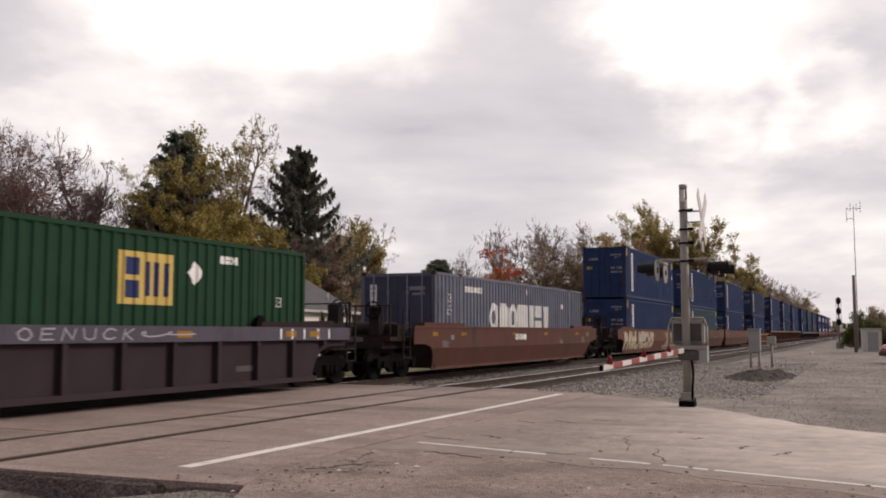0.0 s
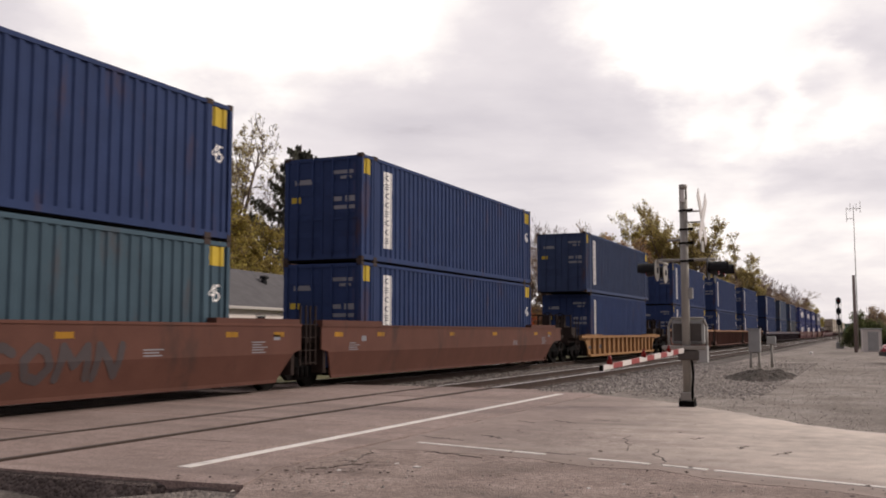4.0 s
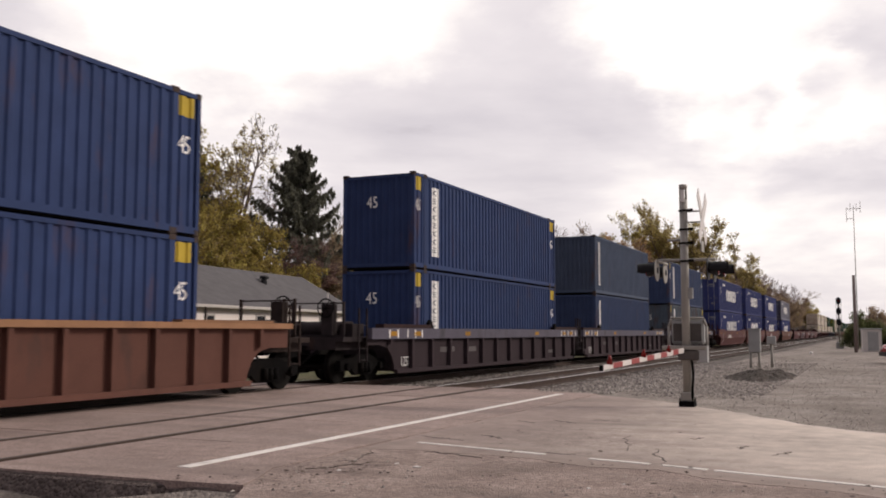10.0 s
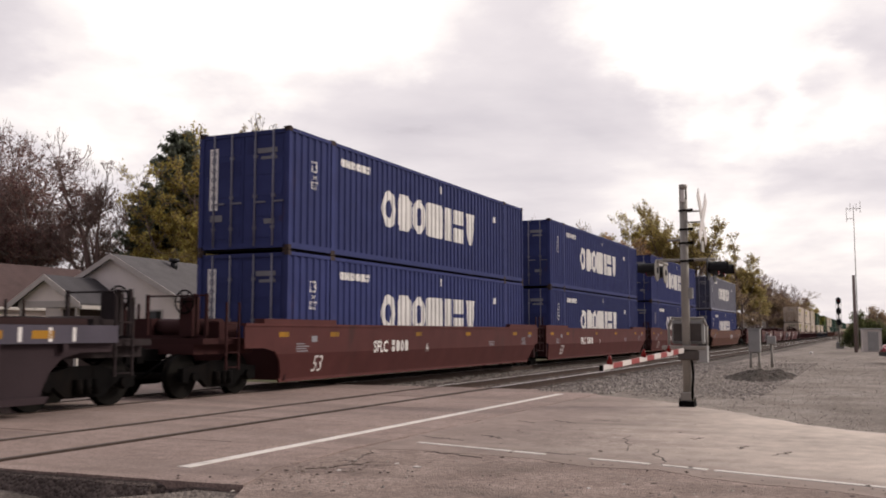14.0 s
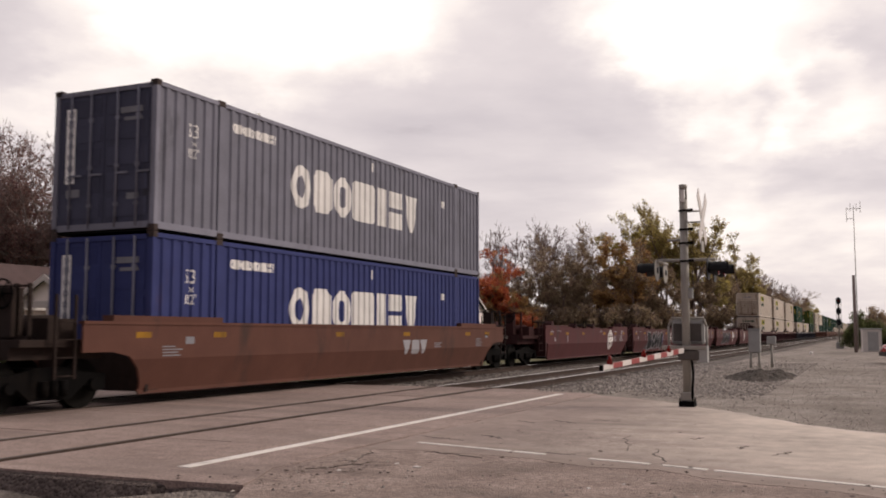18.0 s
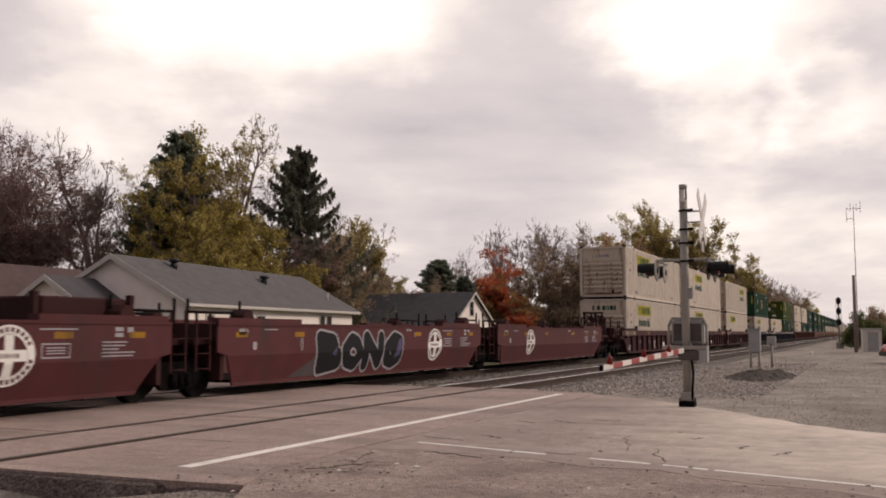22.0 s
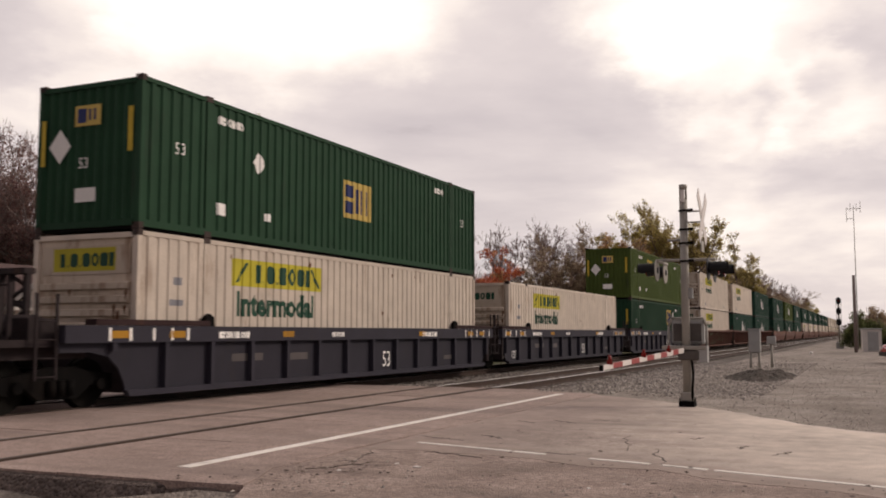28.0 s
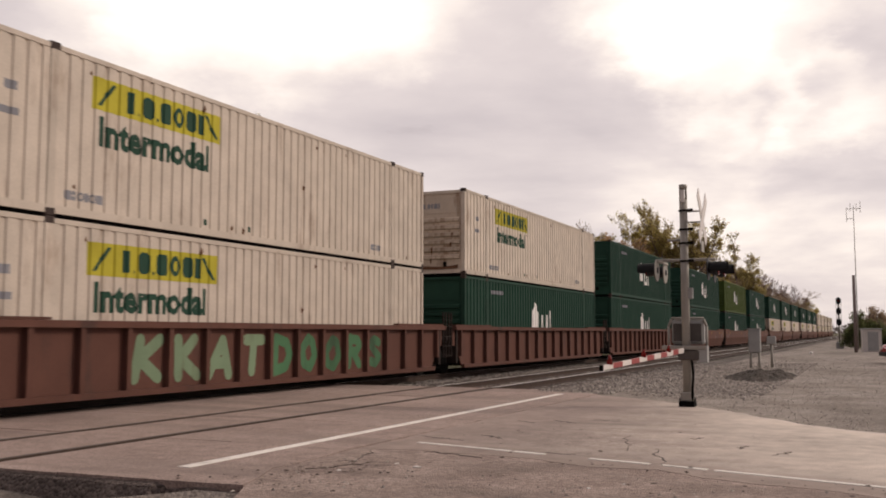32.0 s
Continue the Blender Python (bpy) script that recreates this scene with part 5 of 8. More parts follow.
def train():
    blue = "blue_paint"
    upright = "dark blue corrugated steel container, 45 feet, with a white upright panel"
    teal = "faded teal blue corrugated steel container, worn, with a white upright panel"
    bold = "blue corrugated 53-foot container with large white shapes on its side"
    yellow = "cream corrugated 53-foot container with a yellow panel and green lettering"
    square = "dark green corrugated 53-foot container with a pale square sign"
    olive = "olive green corrugated 53-foot container with a pale square sign"
    green_l = "green 53-foot container with white plain shapes on its side"
    smooth = "smooth-sided brown steel well car"
    band = "ribbed steel well car with broad top sill"
    ribl = "rib-sided rusty brown steel well car"

    def stack(s, kind, low, up, mark="strip", mark_low=None, door=True, label="", label_low="", **k):
        if low:
            container(kind, low, s, False, door, mark=mark_low or mark, label=label_low or label, **k)
        if up:
            container(kind, up, s, True, door, mark=mark, label=label, **k)

    # grey banded car with one green container
    well_car("band", "violet_grey_car_paint", 10.9, rear="cpl", sill="sill_grey_paint", marking="spray_h", label="violet-grey " + band)
    stack(2.84, "53", "green_paint", None, "square_rear", label=square, door=False)
    # grey container alone on a brown car
    well_car("smooth", "brown_car_paint", 34.45, front="cpl", rear="cpl", marking="bars", label=smooth)
    stack(26.34, "53", "slate_blue_paint", None, "bold", label="weathered slate blue 53-foot container with large white shapes")
    # brown three-unit car
    well_car("smooth", "brown_car_paint", 58.55, front="cpl", marking="spray_a", label=smooth + ", sprayed with cream shapes")
    well_car("smooth", "brown_car_paint", 78.3, marking="spray_b", label=smooth + ", sprayed in green and blue")
    well_car("smooth", "brown_car_paint", 97.7, rear="cpl", label=smooth)
    stack(51.7, "45", blue, blue, label=upright)
    stack(71.45, "45", "teal_paint", blue, label=upright, label_low=teal)
    stack(90.8, "45", blue, blue, label=upright)
    # yellow single car, 40 ft below and 45 ft above
    well_car("low", "yellow_car_paint", 119.4, 48, "cpl", "cpl", marking="low", label="yellow rib-sided steel well car, low sides")
    container("40", blue, 113.3, False, True, mark="strip", label="dark blue corrugated steel container, 40 feet")
    container("45", "faded_blue_paint", 112.6, True, True, mark="strip", label="faded blue corrugated container standing over a shorter one")
    # rib-sided brown three-unit car
    for k, c in enumerate((141.05, 160.6, 180.1)):
        well_car("rib", "rib_brown_car_paint", c, front="cpl" if k == 0 else "art", rear="cpl" if k == 2 else "art", sill="orange_sill_paint", marking="low", label=ribl + " with an orange sill")
        stack(c - 6.86, "45", blue, blue, mark_low="strip45" if k else "strip", label=upright)
    # grey banded three-unit car
    for k, (c, kind, lo, up, dr) in enumerate(((203.68, "45", blue, blue, 0), (223.15, "40", "faded_blue_paint", "weathered_blue_paint", 0), (242.8, "45", "dull_teal_paint", "faded_blue_paint", 0))):
        well_car("band", "violet_grey_car_paint", c, front="cpl" if k == 0 else "art", rear="cpl" if k == 2 else "art", sill="sill_grey_paint", marking="coded" if k == 2 else "", label="violet-grey " + band)
        ln = 6.1 if kind == "40" else 6.86
        stack(c - ln, kind, lo, up, "strip45" if k != 1 else "strip", door=False, label=upright if k == 0 else teal)
    # dark red three-unit car with blue 53-foot containers
    for k, c in enumerate((266.3, 285.9, 305.95)):
        well_car("smooth", "dark_red_car_paint", c, front="cpl" if k == 0 else "art", rear="cpl" if k == 2 else "art", marking="number53", label="smooth-sided dark red steel well car")
        stack(c - 8.077, "53", "navy_blue_paint", "navy_blue_paint", "bold", label=bold)
    well_car("smooth", "brown_car_paint", 329.65, front="cpl", rear="cpl", marking="serif", label=smooth)
    stack(321.57, "53", "navy_blue_paint", "grey_paint", "bold", label="weathered grey 53-foot container with large white shapes", label_low=bold)
    # five empty red units
    for k, c in enumerate((351.45, 366.9, 382.4, 397.9, 413.6)):
        empty = well_car("smooth", "red_car_paint", c, 40, "cpl" if k == 0 else "art", "cpl" if k == 4 else "art",
                 marking=("cross", "cross spray_c", "cross", "cross spray_c", "cross front")[k], label="empty smooth-sided red steel well car with a white emblem")
        if k == 2:
            # a steel bulkhead stands over the end of the well
            def bulkhead(bm):
                box(bm, -1.15, 1.05, 4.35, 6.3, 1.5, 1.93)
                bevelled(bm, 0.03)
            piece("bulkhead", mesh_of("bulkhead", bulkhead, "dark_maroon_paint"), empty, None, "dark maroon steel box over the well")
            for y in (4.2, 6.4):
                piece("bulkhead_post", mesh_of("bulkhead_post", lambda bm: (box(bm, 0.98, 1.1, -0.05, 0.05, 1.4, 2.0)), "dark_maroon_paint"), empty, pose(0, y, 0))
    # maroon three-unit car, cream containers
    for k, (c, mk) in enumerate(((434.7, "yellow"), (454.35, "yellow"), (474.05, "yellow_rear"))):
        well_car("band", "maroon_car_paint", c, front="cpl" if k == 0 else "art", rear="cpl" if k == 2 else "art", marking="mark_b", label="maroon " + band)
        stack(c - 8.077, "53", "cream_paint", "cream_paint", mk, "yellow" if k < 2 else "yellow_plain", door=False, ribbed_end=True, label=yellow)
    # slate three-unit car
    for k, c in enumerate((497.45, 516.9, 536.6)):
        well_car("band", "slate_car_paint", c, front="cpl" if k == 0 else "art", rear="cpl" if k == 2 else "art", marking="mark_a125" if k == 1 else "mark_a", label="dark slate " + band)
    container("53", "cream_paint", 489.37, False, False, True, "yellow", yellow)
    container("53", "green_paint", 489.37, True, False, False, "square", square)
    container("53", "cream_paint", 508.83, False, False, True, "yellow", yellow)
    container("53", "green_paint", 528.5, False, False, False, "square_rear", square)
    container("53", "olive_paint", 528.5, True, False, False, "square", olive)
    # brown rib-sided three-unit car with green sprayed shapes
    for k, c in enumerate((560.15, 579.5, 598.8)):
        well_car("rib", "rib_brown_car_paint", c, front="cpl" if k == 0 else "art", rear="cpl" if k == 2 else "art", marking="spray_g" if k == 0 else "", label=ribl)
    container("53", "cream_paint", 552.05, False, False, True, "yellow", yellow)
    container("53", "cream_paint", 552.05, True, False, True, "yellow", yellow)
    container("53", "bright_green_paint", 571.4, False, False, True, "peaks", green_l)
    container("53", "cream_paint", 571.4, True, False, True, "yellow", yellow)
    for u in (False, True):
        container("53", "bright_green_paint", 590.75, u, False, True, "peaks", green_l)
    # the rest of the train, far off
    for k, c in enumerate((621.0, 640.6, 660.2, 682.0, 701.6, 721.2, 744.0, 763.6, 783.2, 806.0, 825.6, 845.2, 868.0, 887.6)):
        well_car("smooth", "brown_car_paint", c, front="cpl" if k % 3 == 0 else "art", rear="cpl" if k % 3 == 2 else "art", label=smooth)
        container("53", "bright_green_paint" if k < 3 else "cream_paint", c - 8.077, False, False, True, "peaks" if k < 3 else "yellow", green_l if k < 3 else yellow)
        container("53", ("olive_paint" if k == 1 else "bright_green_paint") if k < 9 else "cream_paint", c - 8.077, True, False, True, "peaks" if k < 9 else "yellow", green_l if k < 9 else yellow)


train()


# ---------------------------------------------------------------- ground, road and tracks
def ground_material(name, tones, scale, stone_scale, bump, rough=0.95, patch=None, streak=None, spreads=()):
    """Loose or worn ground: three tones mixed at a broad and a fine scale, stones as cells, relief."""
    m = bpy.data.materials.new(name)
    m.use_nodes = True
    nt = m.node_tree
    N, L = nt.nodes.new, nt.links.new
    b = nt.nodes["Principled BSDF"]
    b.inputs["Roughness"].default_value = rough
    b.inputs["Specular IOR Level"].default_value = 0.3 if rough > 0.7 else 0.55
    co = N("ShaderNodeTexCoord")
    n1, n2, vo = N("ShaderNodeTexNoise"), N("ShaderNodeTexNoise"), N("ShaderNodeTexVoronoi")
    n1.inputs["Scale"].default_value, n1.inputs["Detail"].default_value, n1.inputs["Roughness"].default_value = scale, 9, 0.62
    n2.inputs["Scale"].default_value, n2.inputs["Detail"].default_value = scale * 9, 6
    vo.inputs["Scale"].default_value = stone_scale
    for n in (n1, n2, vo):
        L(co.outputs["Object"], n.inputs["Vector"])
    r = N("ShaderNodeValToRGB")
    e = r.color_ramp.elements
    e[0].position, e[0].color = 0.36, (*tones[0], 1)
    e[1].position, e[1].color = 0.66, (*tones[2], 1)
    k = e.new(0.5)
    k.color = (*tones[1], 1)
    ad = N("ShaderNodeMath")
    ad.operation = "MULTIPLY_ADD"
    ad.inputs[1].default_value = 0.4
    sc = N("ShaderNodeMath")
    sc.operation = "MULTIPLY"
    sc.inputs[1].default_value = 0.6
    L(n1.outputs["Fac"], sc.inputs[0])
    L(n2.outputs["Fac"], ad.inputs[0])
    L(sc.outputs[0], ad.inputs[2])
    L(ad.outputs[0], r.inputs["Fac"])
    hs = N("ShaderNodeHueSaturation")
    sv = N("ShaderNodeSeparateColor")
    L(vo.outputs["Color"], sv.inputs[0])
    mr = N("ShaderNodeMapRange")
    mr.inputs["To Min"].default_value, mr.inputs["To Max"].default_value = 0.72, 1.28
    L(sv.outputs[0], mr.inputs["Value"])
    L(mr.outputs[0], hs.inputs["Value"])
    L(r.outputs["Color"], hs.inputs["Color"])
    col = hs.outputs["Color"]
    for tone in (patch, streak):
        if not tone:
            continue
        n3 = N("ShaderNodeTexNoise")
        mp = N("ShaderNodeMapping")
        mp.inputs["Scale"].default_value = tone[1]
        mp.inputs["Rotation"].default_value = (0, 0, 0.0 if tone is patch else 0.24)
        L(co.outputs["Object"], mp.inputs["Vector"])
        L(mp.outputs[0], n3.inputs["Vector"])
        n3.inputs["Scale"].default_value, n3.inputs["Detail"].default_value = 1.0, 8
        pr = N("ShaderNodeMapRange")
        pr.inputs["From Min"].default_value, pr.inputs["From Max"].default_value = (0.48, 0.64) if tone is patch else (0.54, 0.72)
        pr.inputs["To Max"].default_value = tone[2]
        L(n3.outputs["Fac"], pr.inputs["Value"])
        mx = N("ShaderNodeMix")
        mx.data_type = "RGBA"
        mx.inputs["B"].default_value = (*tone[0], 1)
        L(pr.outputs[0], mx.inputs["Factor"])
        L(col, mx.inputs["A"])
        col = mx.outputs["Result"]
    # dust, dirt or painted sheen spread over the surface from a ragged line: (tone, line a*x + b*y + c, width,
    # raggedness, strength)
    for tone, (la, lb, lc), width, ragged, strength in spreads:
        dot = N("ShaderNodeVectorMath")
        dot.operation = "DOT_PRODUCT"
        dot.inputs[1].default_value = (la, lb, 0)
        L(co.outputs["Object"], dot.inputs[0])
        rg = N("ShaderNodeTexNoise")
        rg.inputs["Scale"].default_value, rg.inputs["Detail"].default_value, rg.inputs["Roughness"].default_value = 0.8, 8, 0.65
        L(co.outputs["Object"], rg.inputs["Vector"])
        rag = N("ShaderNodeMath")
        rag.operation = "MULTIPLY_ADD"
        rag.inputs[1].default_value = ragged
        L(rg.outputs["Fac"], rag.inputs[0])
        L(dot.outputs["Value"], rag.inputs[2])
        sp = N("ShaderNodeMapRange")
        sp.interpolation_type = "SMOOTHSTEP"
        sp.inputs["From Min"].default_value, sp.inputs["From Max"].default_value = ragged / 2 - lc - width, ragged / 2 - lc + width
        sp.inputs["To Max"].default_value = strength
        L(rag.outputs[0], sp.inputs["Value"])
        tv = N("ShaderNodeHueSaturation")
        tv.inputs["Color"].default_value = (*tone, 1)
        tm = N("ShaderNodeMapRange")
        tm.inputs["From Min"].default_value, tm.inputs["From Max"].default_value = 0.3, 0.7
        tm.inputs["To Min"].default_value, tm.inputs["To Max"].default_value = 0.62, 1.32
        L(ad.outputs[0], tm.inputs["Value"])
        L(tm.outputs[0], tv.inputs["Value"])
        mx = N("ShaderNodeMix")
        mx.data_type = "RGBA"
        L(sp.outputs[0], mx.inputs["Factor"])
        L(col, mx.inputs["A"])
        L(tv.outputs[0], mx.inputs["B"])
        col = mx.outputs["Result"]
    L(col, b.inputs["Base Color"])
    bp = N("ShaderNodeBump")
    bp.inputs["Strength"].default_value, bp.inputs["Distance"].default_value = bump, 0.03
    su = N("ShaderNodeMath")
    su.operation = "SUBTRACT"
    L(ad.outputs[0], su.inputs[0])
    L(vo.outputs["Distance"], su.inputs[1])
    L(su.outputs[0], bp.inputs["Height"])
    L(bp.outputs[0], b.inputs["Normal"])
    M[name] = m


ground_material("gravel", ((0.185, 0.156, 0.134), (0.27, 0.232, 0.204), (0.375, 0.332, 0.295)), 0.9, 26, 0.7, patch=((0.14, 0.117, 0.10), (0.25, 0.10, 1), 0.6), streak=((0.36, 0.315, 0.28), (0.5, 0.22, 1), 0.5))
ground_material("ballast", ((0.075, 0.061, 0.054), (0.12, 0.102, 0.09), (0.2, 0.175, 0.158)), 0.8, 18, 0.9)
# first tone: pale dust that also paints the glancing sheen on the road's right
DUST_SHEEN, DIRT = (0.64, 0.555, 0.48), (0.27, 0.208, 0.178)
ground_material("road_concrete", ((0.24, 0.178, 0.156), (0.312, 0.235, 0.206), (0.37, 0.287, 0.254)), 0.5, 60, 0.12, 0.85, ((0.18, 0.14, 0.124), (0.12, 0.9, 1), 0.5), ((0.13, 0.1, 0.09), (0.35, 2.6, 1), 0.35))
ground_material("road_asphalt", ((0.225, 0.176, 0.152), (0.305, 0.244, 0.213), (0.41, 0.34, 0.297)), 0.45, 50, 0.25, 0.75, ((0.40, 0.335, 0.29), (0.10, 0.7, 1), 0.6), ((0.13, 0.1, 0.088), (0.25, 2.0, 1), 0.75),
                ((DUST_SHEEN, (0.95, 0.3, -1.9), 2.2, 2.4, 0.8), (DIRT, (-0.27, -1.0, 9.2), 0.45, 1.2, 0.9), ((0.30, 0.23, 0.2), (-1.0, 0.05, -4.7), 1.0, 1.6, 0.9)))
ground_material("shoulder_dirt", ((0.21, 0.158, 0.137), (0.30, 0.231, 0.2), (0.40, 0.316, 0.275)), 1.3, 45, 0.5, 0.95, ((0.17, 0.132, 0.115), (0.5, 1.1, 1), 0.5), ((0.12, 0.09, 0.078), (1.6, 2.6, 1), 0.5))
ground_material("dark_earth", ((0.03, 0.024, 0.02), (0.055, 0.045, 0.038), (0.10, 0.082, 0.07)), 1.5, 14, 1.0)
ground_material("crumbled_tar", ((0.075, 0.058, 0.052), (0.115, 0.09, 0.08), (0.17, 0.136, 0.12)), 3.0, 26, 1.0)
ground_material("grass", ((0.05, 0.055, 0.02), (0.09, 0.085, 0.035), (0.14, 0.12, 0.06)), 0.2, 12, 0.6)
M["line_paint"] = material("line_paint", (0.74, 0.70, 0.65), 0.8, 0, 0.08, 3, (0.27, 0.235, 0.205), 0.42, (2.5, 2.5, 1), 0.1, 50)
leafage("stone", (0.29, 0.253, 0.225), 0.6, 0.0)
M["groove"] = material("groove", (0.085, 0.07, 0.062), 0.95, 0, 0.2, 5)
NEAR_EDGE, FAR_EDGE = 6.8, 21.35


def ground_height(x, y):
    h = -0.07
    if x < -5.6:
        k = min(1.0, (-5.6 - x) / 1.2)
        h = -0.07 - 0.15 * k
        if NEAR_EDGE - 0.5 > y:
            h = -0.30
    if x < -16.0:
        h = -0.22 - 0.3 * min(1.0, (-16.0 - x) / 3)
    if y < NEAR_EDGE and x >= -5.6:
        h = -0.03 - 0.27 * min(1.0, max(0.0, (-4.2 - x) / 0.9))
    if -40 < x < 40 and NEAR_EDGE < y < 24 and (x < -5.6 and y < FAR_EDGE):
        h = -0.30
    return h


def ground_z(x, y):
    return ground_height(x, y) + (0.02 * noise.noise(Vector((x * 0.7, y * 0.7, 0))) + 0.03 * noise.noise(Vector((x * 0.2, y * 0.2, 3))) if abs(x) < 60 else 0)


def make_ground():
    """One sheet from the foreground to the horizon."""
    xs = [-2500, -900, -300, -120, -60, -40, -30, -24] + [-20 + 0.5 * k for k in range(57)] + [10, 13, 17, 24, 40, 80, 200, 700, 2500]
    ys = [-900, -300, -80, -30, -12, -6] + [0.4 * k for k in range(0, 88)] + [36, 38, 41, 45, 50, 56, 64, 75, 90, 110, 140, 180, 250, 400, 800, 1500, 3200]
    verts = [(x, y, ground_z(x, y)) for y in ys for x in xs]
    n = len(xs)
    faces, mi = [], []
    for j in range(len(ys) - 1):
        for i in range(n - 1):
            faces.append((j * n + i, j * n + i + 1, (j + 1) * n + i + 1, (j + 1) * n + i))
            x, y = (xs[i] + xs[i + 1]) / 2, (ys[j] + ys[j + 1]) / 2
            if x < -18.5 or x > 40 or y > 300:
                mi.append(2)
            elif x < -6.3:
                mi.append(1)
            elif y < 10 and x > -5:
                mi.append(3)
            else:
                mi.append(0)
    me = bpy.data.meshes.new("ground")
    me.from_pydata(verts, [], faces)
    for k in ("gravel", "ballast", "grass", "shoulder_dirt"):
        me.materials.append(M[k])
    me.polygons.foreach_set("material_index", mi)
    me.polygons.foreach_set("use_smooth", [True] * len(mi))
    tagged(new("ground", me), "grey gravel and dirt ground beside the tracks", "ground", kind="structure")


make_ground()
road = thing("road", pose(0, 0, 0), "worn pale road crossing two railway tracks", "road", kind="structure")


def make_road():
    rails = sorted([TRACK_NEAR + d for d in (-GAUGE / 2, GAUGE / 2)] + [TRACK_FAR + d for d in (-GAUGE / 2, GAUGE / 2)])
    cuts = [-60.0]
    for r in rails:
        cuts += [r - 0.1, r + 0.1]
    # concrete panels between the rails, each with its own worn edge
    cuts.append(-7.15)
    for a, b in zip(cuts[::2], cuts[1::2]):
        bounds = [NEAR_EDGE + 0.02, 9.6, 12.4, 15.2, 18.0, FAR_EDGE - 0.05] if b - a < 3.5 else [NEAR_EDGE, FAR_EDGE]
        for y0, y1 in zip(bounds[:-1], bounds[1:]):
            bm = bmesh.new()
            g = 0.006 if len(bounds) > 2 else 0
            box(bm, a, b, y0 + g, y1 - g, -0.3, random.Random(a + y0).uniform(-0.016, -0.006))
            part("road_panel", bm, "road_concrete", road)
    # concrete apron up to the stop line and a little past it
    bm = bmesh.new()
    slab(bm, [(-7.14, NEAR_EDGE + 0.03), (-6.3, 6.84), (-5.6, 6.87), (-5.05, 6.92), (-5.15, 7.25), (-5.42, 7.9), (-5.4, 8.7), (-5.5, 9.5), (-5.46, 12), (-5.5, 15), (-5.45, 20.2), (-6.4, 20.62), (-7.14, 20.75)], -0.3, -0.008)
    part("apron", bm, "road_concrete", road)
    def ragged(pts, amount, step=0.25):
        """Break up an outline into short, uneven steps."""
        out = []
        for (ax, ay), (bx, by) in zip(pts, pts[1:] + pts[:1]):
            n = max(1, int(math.hypot(bx - ax, by - ay) / step)) if max(abs(ax), abs(bx)) < 12 else 1
            for k in range(n):
                x, y = ax + (bx - ax) * k / n, ay + (by - ay) * k / n
                e = amount * (noise.noise(Vector((x * 1.7, y * 1.7, 4))) + 0.6 * noise.noise(Vector((x * 6, y * 6, 1))))
                out.append((x + e * 0.5, y + e))
        return out
    bm = bmesh.new()
    slab(bm, ragged([(-5.455, 9.75), (-4.6, 9.82), (-3.4, 9.55), (-2.0, 9.2), (0.06, 8.55), (3, 7.7), (9, 6.0), (40, -4.0), (42, 4.0), (14, 10.8), (3.0, 13.0), (0.13, 13.9), (-0.5, 14.3), (-1.14, 15.1), (-2.1, 16.6), (-3.35, 18.2), (-4.8, 19.5), (-5.44, 20.0), (-5.49, 15), (-5.45, 12)], 0.14), -0.3, -0.012)
    part("carriageway", bm, "road_asphalt", road)
    bm = bmesh.new()
    slab(bm, [(-5.04, 6.95), (-4.7, 6.3), (-4.0, 5.0), (-2.0, 3.5), (2, 3), (6, 4.5), (9, 6.4), (3, 8.2), (0.06, 9.05), (-2.0, 9.7), (-3.4, 10.05), (-4.6, 10.3), (-5.44, 10.2), (-5.46, 9.45), (-5.39, 8.7), (-5.41, 7.9), (-5.14, 7.25)], -0.3, -0.0145)
    part("shoulder", bm, "shoulder_dirt", road)

    bm = bmesh.new()
    prev = None
    for k in range(80):
        x = -14.0 + 0.115 * k
        e = 0.05 * noise.noise(Vector((x * 2.3, 0, 0)))
        y = NEAR_EDGE + (0.12 if x > -5.9 else 0.02) + (0.05 if x > -5.3 else 0)
        cur = [bm.verts.new(p) for p in ((x, y - 0.3 + e, -0.33), (x, y - 0.16 + e, -0.22), (x, y - 0.05 + e * 0.5, -0.06), (x, y + 0.03, -0.03))]
        if prev:
            for q in range(3):
                bm.faces.new((prev[q], cur[q], cur[q + 1], prev[q + 1]))
        prev = cur
    part("broken_edge", bm, "crumbled_tar", road, "dark crumbled road edge")

    def strip(name, a, b, w, lift=0.0):
        a, b = Vector((*a, 0)), Vector((*b, 0))
        d = (b - a).normalized()
        s = Vector((-d.y, d.x, 0)) * w / 2
        bm = bmesh.new()
        slab(bm, [((a + s).x, (a + s).y), ((a - s).x, (a - s).y), ((b - s).x, (b - s).y), ((b + s).x, (b + s).y)], -0.02, lift)
        part(name, bm, "line_paint", road, "worn white paint line")
    strip("stop_line", (-6.23, 7.57), (-6.18, 19.85), 0.15, -0.003)
    for a, b in (((-5.05, 10.45), (-3.75, 10.12)), ((-3.7, 10.11), (-3.3, 10.0)), ((-2.76, 9.86), (-2.1, 9.71)), ((-1.96, 9.68), (-1.5, 9.54)), ((-1.42, 9.52), (0.06, 9.09)), ((0.06, 9.09), (9, 6.6)), ((9, 6.6), (35, -1.2))):
        strip("edge_line", a, b, 0.075, -0.006)
    # cracks and dark patches of tar
    rnd = random.Random(4)
